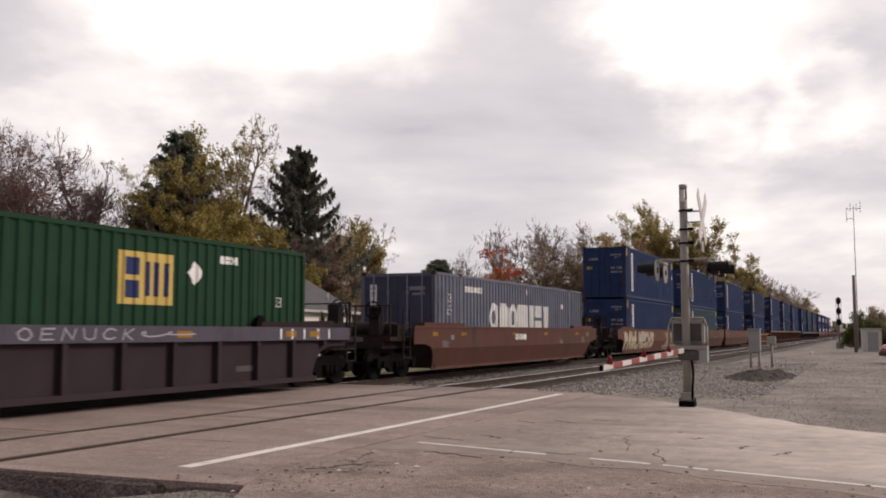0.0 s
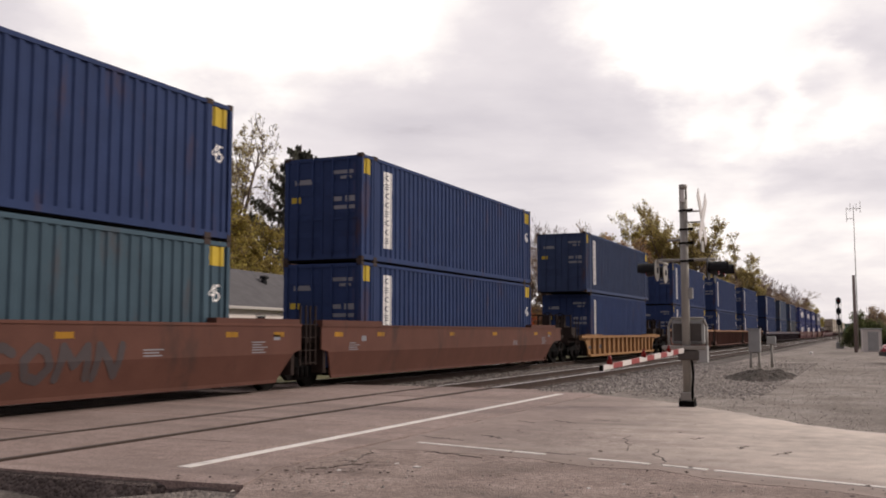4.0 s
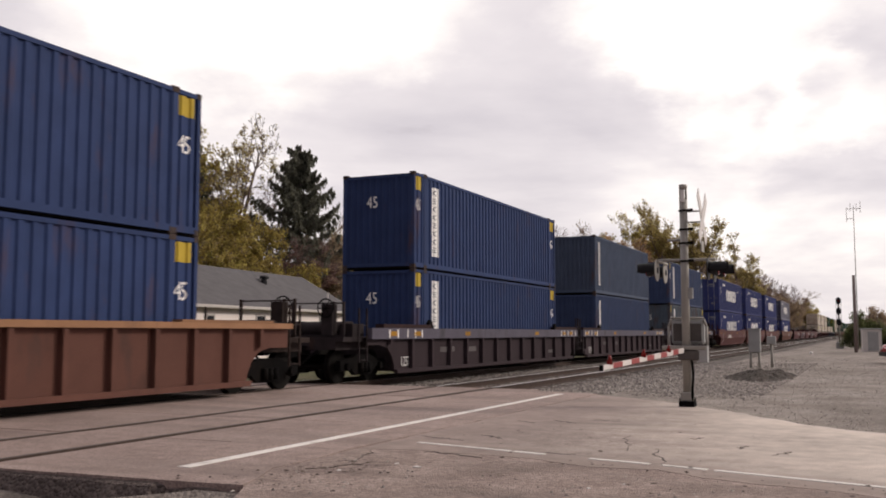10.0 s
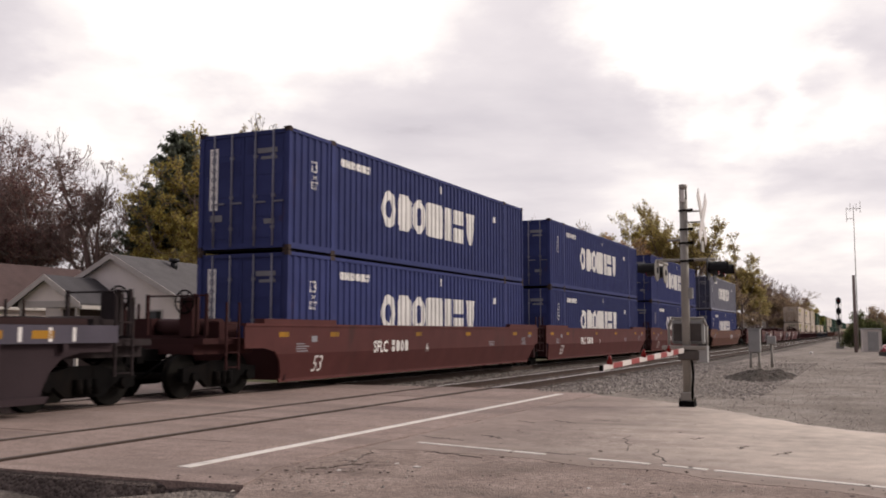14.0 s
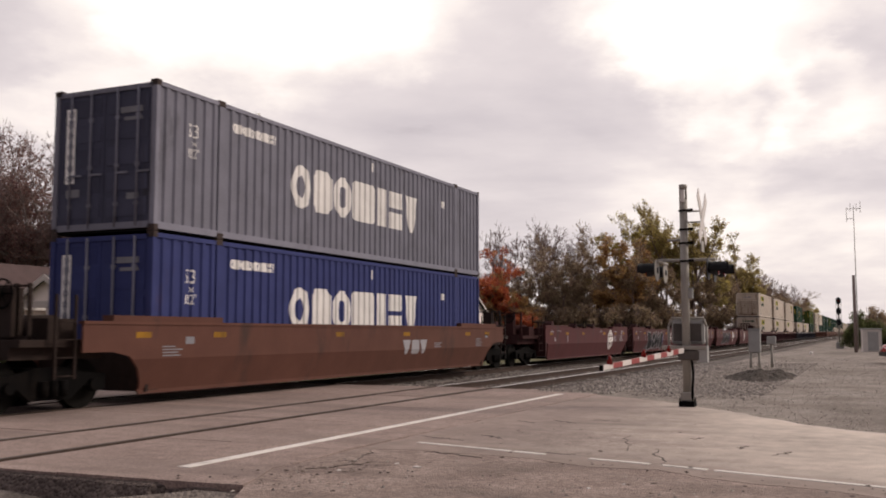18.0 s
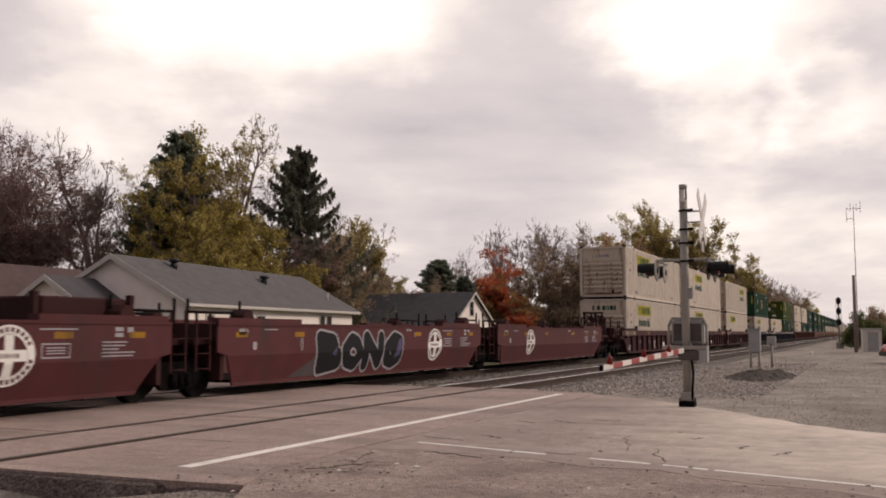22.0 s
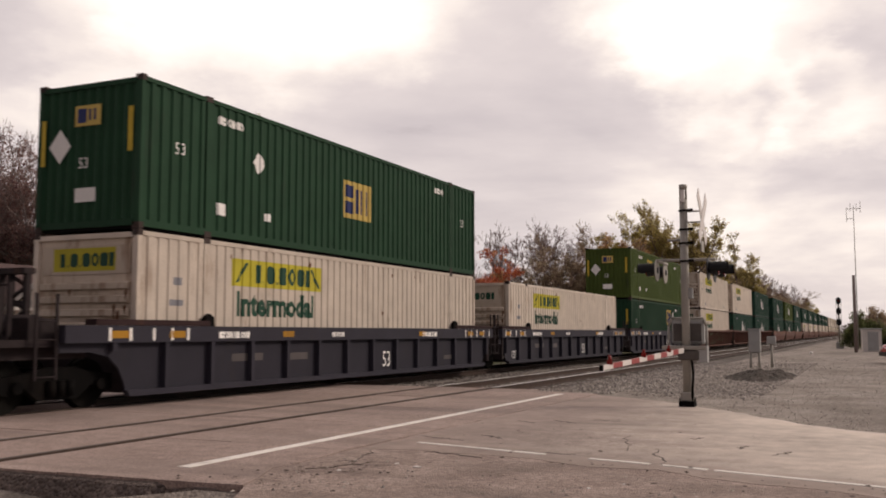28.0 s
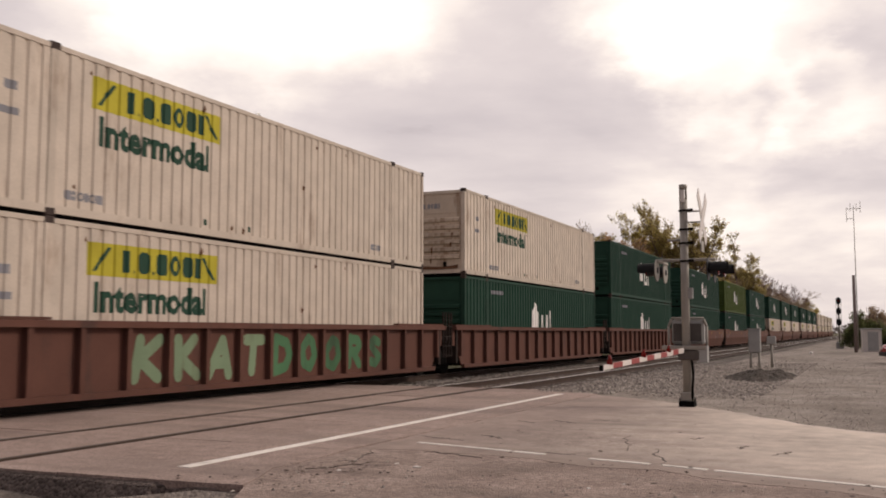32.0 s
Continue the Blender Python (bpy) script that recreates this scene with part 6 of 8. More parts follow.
    for (x, y, ln, an) in [(-3.26, 10.13, 0.5, 4), (-4.75, 13.5, 0.42, -34), (-4.25, 13.78, 0.55, -30), (-5.0, 11.0, 0.8, -20), (-4.45, 11.4, 0.57, -42), (-2.75, 11.5, 1.75, 103), (-2.15, 10.4, 1.25, 106),
                           (-2.03, 12.3, 0.2, 40), (-1.4, 11.55, 0.33, 80), (-0.92, 11.15, 0.44, 75), (-5.0, 9.0, 1.0, 110), (-4.9, 8.3, 0.7, 60), (-4.2, 9.6, 0.8, -15), (-3.7, 14.2, 0.4, -10)]:
        bm = bmesh.new()
        pts, n = [], 9
        for k in range(n):
            t = k / (n - 1)
            pts.append((t * ln - ln / 2, 0.05 * rnd.uniform(-1, 1), (0.009 if ln > 1 else 0.014 if y > 9 else 0.006) * math.sin(math.pi * t) * rnd.uniform(0.2, 1.6) + 0.002))
        c, s = math.cos(radians(an)), math.sin(radians(an))
        up = [(x + p[0] * c - (p[1] + p[2]) * s, y + p[0] * s + (p[1] + p[2]) * c) for p in pts]
        dn = [(x + p[0] * c - (p[1] - p[2]) * s, y + p[0] * s + (p[1] - p[2]) * c) for p in pts]
        slab(bm, dn + up[::-1], -0.03, -0.0095)
        part("crack", bm, "groove", road)


make_road()


def rail_profile():
    return [(-0.075, -0.17), (0.075, -0.17), (0.075, -0.155), (0.012, -0.13), (0.012, -0.045), (0.036, -0.035), (0.036, -0.004), (0.028, 0.0), (-0.028, 0.0), (-0.036, -0.004), (-0.036, -0.035), (-0.012, -0.045), (-0.012, -0.13), (-0.075, -0.155)]


def make_track(x, name):
    track = thing(name, pose(x, 0, 0), "steel railway track on wooden ties in grey ballast", "railway track", kind="structure")
    prof = rail_profile()
    for d in (-GAUGE / 2, GAUGE / 2):
        bm = bmesh.new()
        n = len(prof)
        # the top is bright where wheels run, dusty inside the road crossing
        for y0, y1, top in ((-60, NEAR_EDGE, 1), (NEAR_EDGE, FAR_EDGE, 2), (FAR_EDGE, 900, 1)):
            a = [bm.verts.new((d + p[0], y0, p[1] + 0.004)) for p in prof]
            b = [bm.verts.new((d + p[0], y1, p[1] + 0.004)) for p in prof]
            for k in range(n):
                f = bm.faces.new((a[k], a[(k + 1) % n], b[(k + 1) % n], b[k]))
                f.material_index = top if k in (6, 7, 8) else 0
        me = bpy.data.meshes.new("rail")
        bm.to_mesh(me)
        bm.free()
        me.materials.append(M["rail_side"])
        me.materials.append(M["rail_top"])
        me.materials.append(M["rail_dusty"])
        piece("rail", me, track)
    # ballast bed
    bm = bmesh.new()
    for y0, y1 in ((-60, NEAR_EDGE - 0.05), (FAR_EDGE, 900)):
        prev = None
        ys = [y0 + (y1 - y0) * (k / 60) ** 2.2 for k in range(61)]
        for y in ys:
            cur = [bm.verts.new((px, y, pz + (0.012 * noise.noise(Vector((px * 3, y * 3, x))) if y < 80 else 0))) for px, pz in ((-2.6, -0.32), (-1.9, -0.21), (-1.35, -0.185), (-0.8, -0.175), (0, -0.17), (0.8, -0.175), (1.35, -0.185), (1.9, -0.21), (2.6, -0.32))]
            if prev:
                for k in range(len(cur) - 1):
                    bm.faces.new((prev[k], prev[k + 1], cur[k + 1], cur[k]))
            prev = cur
    part("ballast_bed", bm, "ballast", track)

    def tie(bm):
        box(bm, -1.3, 1.3, -0.11, 0.11, -0.3, -0.16)
        bevelled(bm, 0.012)
    me = mesh_of("tie", tie, "tie_wood")
    rnd = random.Random(x)
    for k in range(90):
        piece("tie", me, track, pose(rnd.uniform(-0.05, 0.05), FAR_EDGE + 0.4 + 0.56 * k, rnd.uniform(-0.008, 0.008), 0, 0, rnd.uniform(-1.5, 1.5)))
    bm = bmesh.new()
    for k in range(90, 420):
        y = FAR_EDGE + 0.4 + 0.56 * k
        box(bm, -1.3, 1.3, y - 0.11, y + 0.11, -0.3, -0.16)
    far = part("far_ties", bm, "tie_wood", track)
    far["kind"] = "stuff"


make_track(TRACK_NEAR, "near_track")
make_track(TRACK_FAR, "far_track")


def scatter_stones():
    """Loose stones on the gravel and ballast, joined."""
    rnd = random.Random(11)
    verts, faces = [], []
    base = [(1, 0, 0), (-1, 0, 0), (0, 1, 0), (0, -1, 0), (0, 0, 1), (0, 0, -0.6)]
    tri = [(0, 2, 4), (2, 1, 4), (1, 3, 4), (3, 0, 4), (2, 0, 5), (1, 2, 5), (3, 1, 5), (0, 3, 5)]

    def stone(x, y, z, r):
        q = len(verts)
        a = rnd.uniform(0, 6.28)
        sx, sy, sz = (rnd.uniform(0.6, 1.2) * r for _ in range(3))
        for p in base:
            px, py = p[0] * sx + rnd.uniform(-.2, .2) * r, p[1] * sy + rnd.uniform(-.2, .2) * r
            verts.append((x + px * math.cos(a) - py * math.sin(a), y + px * math.sin(a) + py * math.cos(a), z + p[2] * sz * 0.8))
        faces.extend(tuple(q + i for i in f) for f in tri)
    for _ in range(11000):
        y = FAR_EDGE - 0.6 + 26 * rnd.random() ** 1.8
        x = rnd.uniform(-8.2, -2.2)
        if x > -5.4 and y < 22 and rnd.random() < 0.8:
            y += 1.5
        far_edge = 20.9 if x < -5 else 18.6 - (x + 3.4) * 1.5
        if y < far_edge + 0.15:
            continue
        dense = 0.040 if x < -5.2 else 0.024
        stone(x, y, ground_z(x, y) + 0.008, dense * rnd.uniform(0.6, 1.7))
    for _ in range(6500):
        x = rnd.uniform(-4.5, 7.0)
        y = 13.5 + 42 * rnd.random() ** 1.5
        edge = 18.8 - (x + 3.4) * 1.5 if x < 0.2 else 13.9 - (x - 0.2) * 0.3
        if y < edge + 0.1 or (abs(x + 3.2) < 1.3 and 27 < y < 36):
            continue
        stone(x, y, ground_z(x, y) + 0.003, 0.017 * rnd.uniform(0.5, 1.3) + 0.0006 * (y - 14) * rnd.random())
    for _ in range(5000):
        y = FAR_EDGE + 22 * rnd.random() ** 1.6
        for cx in (TRACK_NEAR, TRACK_FAR):
            x = cx + rnd.uniform(-2.0, 2.0)
            stone(x, y, -0.165, 0.028 * rnd.uniform(0.7, 1.5))
    for _ in range(2600):
        stone(rnd.uniform(-9.0, -4.9), NEAR_EDGE - 0.28 - rnd.random() * 1.3, -0.262, 0.032 * rnd.uniform(0.7, 1.7))
    for _ in range(500):
        x = rnd.uniform(-5.2, 1.5)
        stone(x, rnd.uniform(5.8, 9.2), -0.02, 0.008 * rnd.uniform(0.6, 2.0) ** 2)
    me = bpy.data.meshes.new("loose_stones")
    me.from_pydata(verts, [], faces)
    me.materials.append(M["stone"])
    tagged(new("loose_stones", me), "loose grey crushed stones on the gravel", "stones", kind="stuff")


scatter_stones()


# ---------------------------------------------------------------- crossing signal
def crossing_signal():
    ob = thing("crossing_signal", pose(-3.07, 17.52, -0.02), "grey railway crossing mast with flashing lights, crossbuck and lowered gate", "railway signal")
    bm = bmesh.new()
    tube(bm, (0, 0, 0.1), (0, 0, 3.78), 0.078, 0.072, 16)
    for a in (100, 220, 340):
        c = Vector((0.058 * math.cos(radians(a)), 0.058 * math.sin(radians(a)), 0))
        tube(bm, c + Vector((0, 0, 3.78)), c + Vector((0, 0, 3.98)), 0.022, n=6)
    tube(bm, (0, 0, 3.97), (0, 0, 4.05), 0.074, n=16)
    part("mast", bm, "pole_steel", ob)
    bm = bmesh.new()
    box(bm, -0.135, 0.135, -0.135, 0.135, 0.0, 0.1)
    for x in (-0.115, 0.115):
        for y in (-0.115, 0.115):
            tube(bm, (x, y, 0.1), (x, y, 0.16), 0.016, n=6)
    part("base", bm, "black_steel", ob, "dark bolted base")
    bm = bmesh.new()
    box(bm, -0.1, 0.1, -0.1, 0.1, 0.1, 0.27)
    bevelled(bm, 0.02)
    part("collar", bm, "pole_steel", ob)
    # cap opening and clamps on the mast
    for z in (3.55, 3.2, 2.95, 2.62):
        bm = bmesh.new()
        tube(bm, (0, 0, z), (0, 0, z + 0.035), 0.088, n=14)
        box(bm, 0.08, 0.17, -0.03, 0.03, z, z + 0.05)
        part("clamp", bm, "wheel_steel", ob)
    bm = bmesh.new()
    box(bm, -0.035, 0.035, -0.095, -0.06, 3.72, 3.95)
    part("number_plate", bm, "gate_white", ob)
    # crossbuck, two boards crossed, facing along the road
    for a in (45, -45):
        bm = bmesh.new()
        box(bm, -0.006, 0.006, -0.6, 0.6, -0.11, 0.11)
        part("crossbuck_board", bm, "gate_white", ob, "white board", pose(0.33 + (0.014 if a > 0 else 0), 0, 3.42, a, 0, 0))
    bm = bmesh.new()
    tube(bm, (0.0, 0, 3.35), (0.32, 0, 3.35), 0.015, n=6)
    tube(bm, (0.0, 0, 3.55), (0.32, 0, 3.55), 0.015, n=6)
    box(bm, 0.315, 0.335, -0.15, 0.15, 2.8, 3.0)
    part("crossbuck_bracket", bm, "pole_steel", ob)
    # cross arms and lights
    bm = bmesh.new()
    tube(bm, (-0.48, 0, 2.66), (0.55, 0, 2.66), 0.028, n=8)
    tube(bm, (-0.3, 0, 3.03), (0.0, 0, 3.03), 0.025, n=8)
    for x in (-0.4, 0.45):
        tube(bm, (x, -0.42, 2.62), (x, 0.42, 2.62), 0.028, n=8)
    part("light_bracket", bm, "pole_steel", ob)
    for x, way in ((-0.40, -1), (0.45, 1)):
        for y in (-0.38, 0.38):
            bm = bmesh.new()
            tube(bm, (x, y, 2.46), (x + way * 0.12, y, 2.46), 0.05, 0.11, 14)
            tube(bm, (x + way * 0.12, y, 2.46), (x + way * 0.2, y, 2.46), 0.11, 0.11, 14)
            light = part("light_housing", bm, "lamp_black", ob)
            bm = bmesh.new()
            tube(bm, (x + way * 0.02, y, 2.46), (x + way * 0.035, y, 2.46), 0.2, n=24)
            part("backing_disc", bm, "pole_steel" if way < 0 else "lamp_black", light)
            bm = bmesh.new()
            n = 12
            for k in range(n):
                a, b = radians(-20 + 220 * k / n), radians(-20 + 220 * (k + 1) / n)
                p = [Vector((x + way * q, y + 0.13 * math.cos(c), 2.46 + 0.13 * math.sin(c))) for q, c in ((0.05, a), (0.05, b), (0.36, b), (0.36, a))]
                bm.faces.new([bm.verts.new(v) for v in p])
            bmesh.ops.solidify(bm, geom=bm.faces[:], thickness=0.008)
            part("hood", bm, "lamp_black", light)
            bm = bmesh.new()
            tube(bm, (x + way * 0.2, y, 2.46), (x + way * 0.215, y, 2.46), 0.105, n=16)
            part("lens", bm, "lens_red", light)
    # junction box on the mast
    bm = bmesh.new()
    box(bm, 0.06, 0.14, -0.06, 0.06, 1.95, 2.15)
    bevelled(bm, 0.01)
    part("junction_box", bm, "box_steel", ob)
    # gate mechanism
    bm = bmesh.new()
    box(bm, -0.28, 0.3, 0.08, 0.42, 1.12, 1.58)
    bevelled(bm, 0.04)
    part("gate_mechanism", bm, "box_steel", ob)
    bm = bmesh.new()
    box(bm, -0.24, -0.03, 0.06, 0.085, 1.18, 1.5)
    box(bm, 0.05, 0.26, 0.06, 0.085, 1.18, 1.5)
    part("mechanism_cover", bm, "dull_steel", ob)
    bm = bmesh.new()
    for x in (-0.33, 0.35):
        tube(bm, (x, 0.1, 0.95), (x, 0.1, 1.45), 0.025, n=8)
        tube(bm, (x, 0.1, 1.45), (x * 0.85, 0.1, 1.58), 0.025, n=8)
    tube(bm, (-0.28, 0.1, 1.6), (0.3, 0.1, 1.6), 0.02, n=8)
    part("guard_rail", bm, "pole_steel", ob)
    bm = bmesh.new()
    box(bm, -0.42, 0.36, -0.13, 0.13, 1.03, 1.1)
    bevelled(bm, 0.01)
    part("bracket_plate", bm, "pole_steel", ob)
    bm = bmesh.new()
    box(bm, -0.14, 0.24, -0.12, 0.3, 0.84, 1.02)
    bevelled(bm, 0.02)
    part("counterweight", bm, "dull_steel", ob, "dark steel counterweight")
    bm = bmesh.new()
    box(bm, 0.2, 0.38, -0.1, 0.1, 0.8, 1.1)
    part("weight_arm", bm, "box_steel", ob)
    bm = bmesh.new()
    pts = [(0.1, -0.07, 0.85), (0.13, -0.1, 0.6), (0.11, -0.1, 0.35), (0.1, -0.08, 0.15)]
    for a, b in zip(pts[:-1], pts[1:]):
        tube(bm, a, b, 0.022, n=8)
    part("cable", bm, "black_steel", ob)
    # the gate arm, lowered across the lane, red and white; it tapers towards its tip
    for k in range(11):
        y0, y1 = -0.2 - 0.5118 * k, -0.2 - 0.5118 * (k + 1)
        za, zb = 1.015 - 0.022 * (-0.25 - y0) , 1.015 - 0.022 * (-0.25 - y1)
        ha, hb = 0.043 - 0.0012 * k, 0.043 - 0.0012 * (k + 1)
        bm = bmesh.new()
        lo = [bm.verts.new(p) for p in ((-0.02, y0, za - ha), (0.02, y0, za - ha), (0.02, y0, za + ha), (-0.02, y0, za + ha))]
        hi = [bm.verts.new(p) for p in ((-0.02, y1, zb - hb), (0.02, y1, zb - hb), (0.02, y1, zb + hb), (-0.02, y1, zb + hb))]
        bm.faces.new(lo)
        bm.faces.new(hi[::-1])
        for q in range(4):
            bm.faces.new((lo[q], hi[q], hi[(q + 1) % 4], lo[(q + 1) % 4]))
        part("gate_arm_segment", bm, "gate_red" if k % 2 == 1 else "gate_white", ob, at=pose(-0.03, 0, 0))
    bm = bmesh.new()
    box(bm, -0.052, -0.008, -5.86, -5.826, 0.855, 0.928)
    part("end_cap", bm, "black_steel", ob, "black end cap")
    for y, z in ((-5.5, 0.965), (-3.5, 1.01), (-1.6, 1.05)):
        bm = bmesh.new()
        box(bm, -0.045, 0.025, y - 0.02, y + 0.02, z - 0.04, z + 0.02)
        tube(bm, (-0.01, y, z + 0.01), (-0.01, y, z + 0.08), 0.024, 0.02, n=10)
        part("arm_lamp", bm, "lens_red", ob, "small red lamp")


crossing_signal()


# ---------------------------------------------------------------- lineside things
def lineside():
    ob = thing("signal_cabinet", pose(-4.2, 39.1, -0.08), "grey steel equipment cabinet on a post beside the track", "cabinet")
    bm = bmesh.new()
    box(bm, -0.22, 0.22, -0.16, 0.16, 0.62, 1.52)
    bevelled(bm, 0.02)
    part("cabinet_body", bm, "box_steel", ob)
    bm = bmesh.new()
    box(bm, -0.19, 0.19, -0.175, -0.155, 0.68, 1.46)
    part("cabinet_door", bm, "box_steel", ob)
    bm = bmesh.new()
    box(bm, -0.25, 0.25, -0.19, 0.19, 1.52, 1.56)
    part("roof", bm, "box_steel", ob)
    for x in (-0.16, 0.16):
        bm = bmesh.new()
        tube(bm, (x, 0, -0.2), (x, 0, 0.64), 0.05, n=10)
        part("leg", bm, "pole_steel", ob)
    ob = thing("junction_post", pose(-3.62, 39.6, -0.08), "small grey junction box on a steel post", "post")
    bm = bmesh.new()
    tube(bm, (0, 0, -0.2), (0, 0, 1.0), 0.05, n=10)
    part("post", bm, "pole_steel", ob)
    bm = bmesh.new()
    box(bm, -0.17, 0.17, -0.11, 0.11, 0.95, 1.25)
    bevelled(bm, 0.02)
    part("box", bm, "box_steel", ob)
    # three-lamp signal on a post
    ob = thing("block_signal", pose(-2.55, 90.0, -0.1), "tall black three-lamp railway signal on a steel post", "railway signal")
    bm = bmesh.new()
    tube(bm, (0, 0, 0), (0, 0, 4.4), 0.08, n=10)
    part("post", bm, "pole_steel", ob)
    for z in (4.2, 3.3, 2.35):
        bm = bmesh.new()
        tube(bm, (0, -0.16, z), (0, -0.12, z), 0.25, n=24)
        for v in bm.verts:
            v.co.x, v.co.z = v.co.x * 0.85, z + (v.co.z - z) * 1.25
        disc = part("backing_disc", bm, "lamp_black", ob)
        bm = bmesh.new()
        tube(bm, (0, -0.5, z), (0, -0.16, z), 0.13, 0.12, n=14, caps=False)
        part("hood", bm, "lamp_black", disc)
        bm = bmesh.new()
        tube(bm, (0, -0.18, z), (0, -0.165, z), 0.13, n=14)
        part("lens", bm, "lens_red" if z > 4 else "lamp_black", disc)
    bm = bmesh.new()
    for q in range(10):
        tube(bm, (-0.2, 0.14, 0.3 + 0.4 * q), (0.2, 0.14, 0.3 + 0.4 * q), 0.015, n=5)
    for x in (-0.2, 0.2):
        tube(bm, (x, 0.14, 0), (x, 0.14, 4.4), 0.02, n=5)
    part("ladder", bm, "pole_steel", ob)
    bm = bmesh.new()
    box(bm, -0.3, 0.36, -0.25, 0.25, 0.0, 0.62)
    bevelled(bm, 0.05)
    part("relay_case", bm, "box_steel", ob)
    # antenna pole
    ob = thing("antenna_pole", pose(-1.0, 72.0, -0.08), "tall thin antenna mast with a small dipole array", "antenna")
    bm = bmesh.new()
    tube(bm, (0, 0, 0), (0, 0, 5.4), 0.12, 0.10, 10)
    part("lower_pole", bm, "bark", ob, "dark brown wooden pole")
    bm = bmesh.new()
    tube(bm, (0.16, 0, 0.2), (0.16, 0, 10.3), 0.036, 0.024, 8)
    part("mast", bm, "pole_steel", ob)
    for x, z0, z1 in ((-0.3, 9.2, 10.2), (-0.05, 9.9, 10.5), (0.35, 9.9, 10.45), (0.6, 9.8, 10.6)):
        bm = bmesh.new()
        tube(bm, (x, 0, z0), (x, 0, z1), 0.018, n=6)
        part("dipole", bm, "pole_steel", ob)
    bm = bmesh.new()
    tube(bm, (-0.3, 0, 10.1), (0.6, 0, 10.1), 0.02, n=6)
    tube(bm, (-0.3, 0, 9.4), (0.16, 0, 9.4), 0.02, n=6)
    part("boom", bm, "pole_steel", ob)
    # white equipment shed
    ob = thing("equipment_shed", pose(-0.02, 75.0, -0.08, 0, 0, 8), "small pale grey steel equipment shed", "shed")
    bm = bmesh.new()
    box(bm, -0.62, 0.62, -0.5, 0.5, 0.0, 1.6)
    part("shed_wall", bm, "shed_paint", ob)
    bm = bmesh.new()
    box(bm, -0.7, 0.7, -0.58, 0.58, 1.6, 1.7)
    bevelled(bm, 0.03)
    part("roof", bm, "box_steel", ob)
    bm = bmesh.new()
    box(bm, -0.3, 0.4, -0.53, -0.49, 0.1, 1.45)
    part("door", bm, "box_steel", ob)
    # white marker stone in the lot
    bm = bmesh.new()
    bmesh.ops.create_icosphere(bm, subdivisions=2, radius=0.12)
    for v in bm.verts:
        v.co *= 1 + 0.25 * noise.noise(v.co * 9)
    rock = new("white_stone", bpy.data.meshes.new("white_stone"))
    bm.to_mesh(rock.data)
    bm.free()
    rock.data.materials.append(M["gate_white"])
    rock.matrix_basis = pose(-3.6, 66.0, -0.02)
    tagged(rock, "pale stone lying on the gravel", "stone")


lineside()


def litter():
    """Crumpled scraps on the road's shoulder."""
    rnd = random.Random(5)
    for x, y, r, mat, lab in ((-4.15, 8.55, 0.03, "gate_white", "crumpled white paper scrap on the shoulder"), 
                              (-4.75, 8.05, 0.022, "gate_white", "small white paper scrap on the ground"), (-2.26, 8.02, 0.02, "gate_white", "small white paper scrap on the ground"),
                              (-2.03, 8.35, 0.017, "gate_white", "small white paper scrap on the ground"), (-4.45, 8.7, 0.02, "gate_white", "small white paper scrap on the ground")):
        bm = bmesh.new()
        bmesh.ops.create_icosphere(bm, subdivisions=2, radius=r)
        for v in bm.verts:
            v.co = Vector((v.co.x * 1.5, v.co.y, v.co.z * 0.5)) * (1 + 0.6 * noise.noise(v.co * 40 + Vector((x, y, 0))))
        me = bpy.data.meshes.new("paper_scrap")
        bm.to_mesh(me)
        bm.free()
        me.materials.append(M[mat])
        ob = new("paper_scrap", me)
        ob.matrix_basis = pose(x, y, -0.022 + r * 0.3, 0, 0, rnd.uniform(0, 360))
        tagged(ob, lab, "litter", "scraps on the shoulder")


litter()


def crumbs():
    """Dry leaves and dark crumbs blown over the road and its shoulder, joined."""
    rnd = random.Random(31)
    verts, faces = [], []
    for k in range(460):
        if k < 300:
            x, y, z = rnd.uniform(-5.2, 3.0), rnd.uniform(5.6, 9.6), -0.021
            if y > 9.3 - 0.27 * (x + 3):
                z = -0.011
        elif k < 420:
            x, y, z = rnd.gauss(-4.9, 0.35), rnd.uniform(6.9, 8.6), -0.004
        else:
            x, y, z = rnd.gauss(-3.2, 1.5), rnd.gauss(11.5, 1.6), -0.011
            if y > 13.5 - 0.3 * x:
                continue
        s = rnd.uniform(0.006, 0.02) * (1.4 if k % 9 == 0 else 1)
        a = rnd.uniform(0, 6.28)
        q = len(verts)
        n = 5
        for i in range(n):
            t = a + i * math.tau / n
            r = s * rnd.uniform(0.5, 1.3)
            verts.append((x + r * 1.6 * math.cos(t), y + r * math.sin(t), z + 0.002 + rnd.uniform(0, 0.5) * s))
        verts.append((x, y, z + 0.002 + s * rnd.uniform(0.3, 0.8)))
        faces.extend((q + i, q + (i + 1) % n, q + n) for i in range(n))
    me = bpy.data.meshes.new("fallen_leaves")
    me.from_pydata(verts, [], faces)
    me.materials.append(M["dry_leaf"])
    tagged(new("fallen_leaves", me), "dry brown leaves and crumbs on the road", "leaves", kind="stuff")


leafage("dry_leaf", (0.075, 0.05, 0.04), 0.6, 0.1)
crumbs()


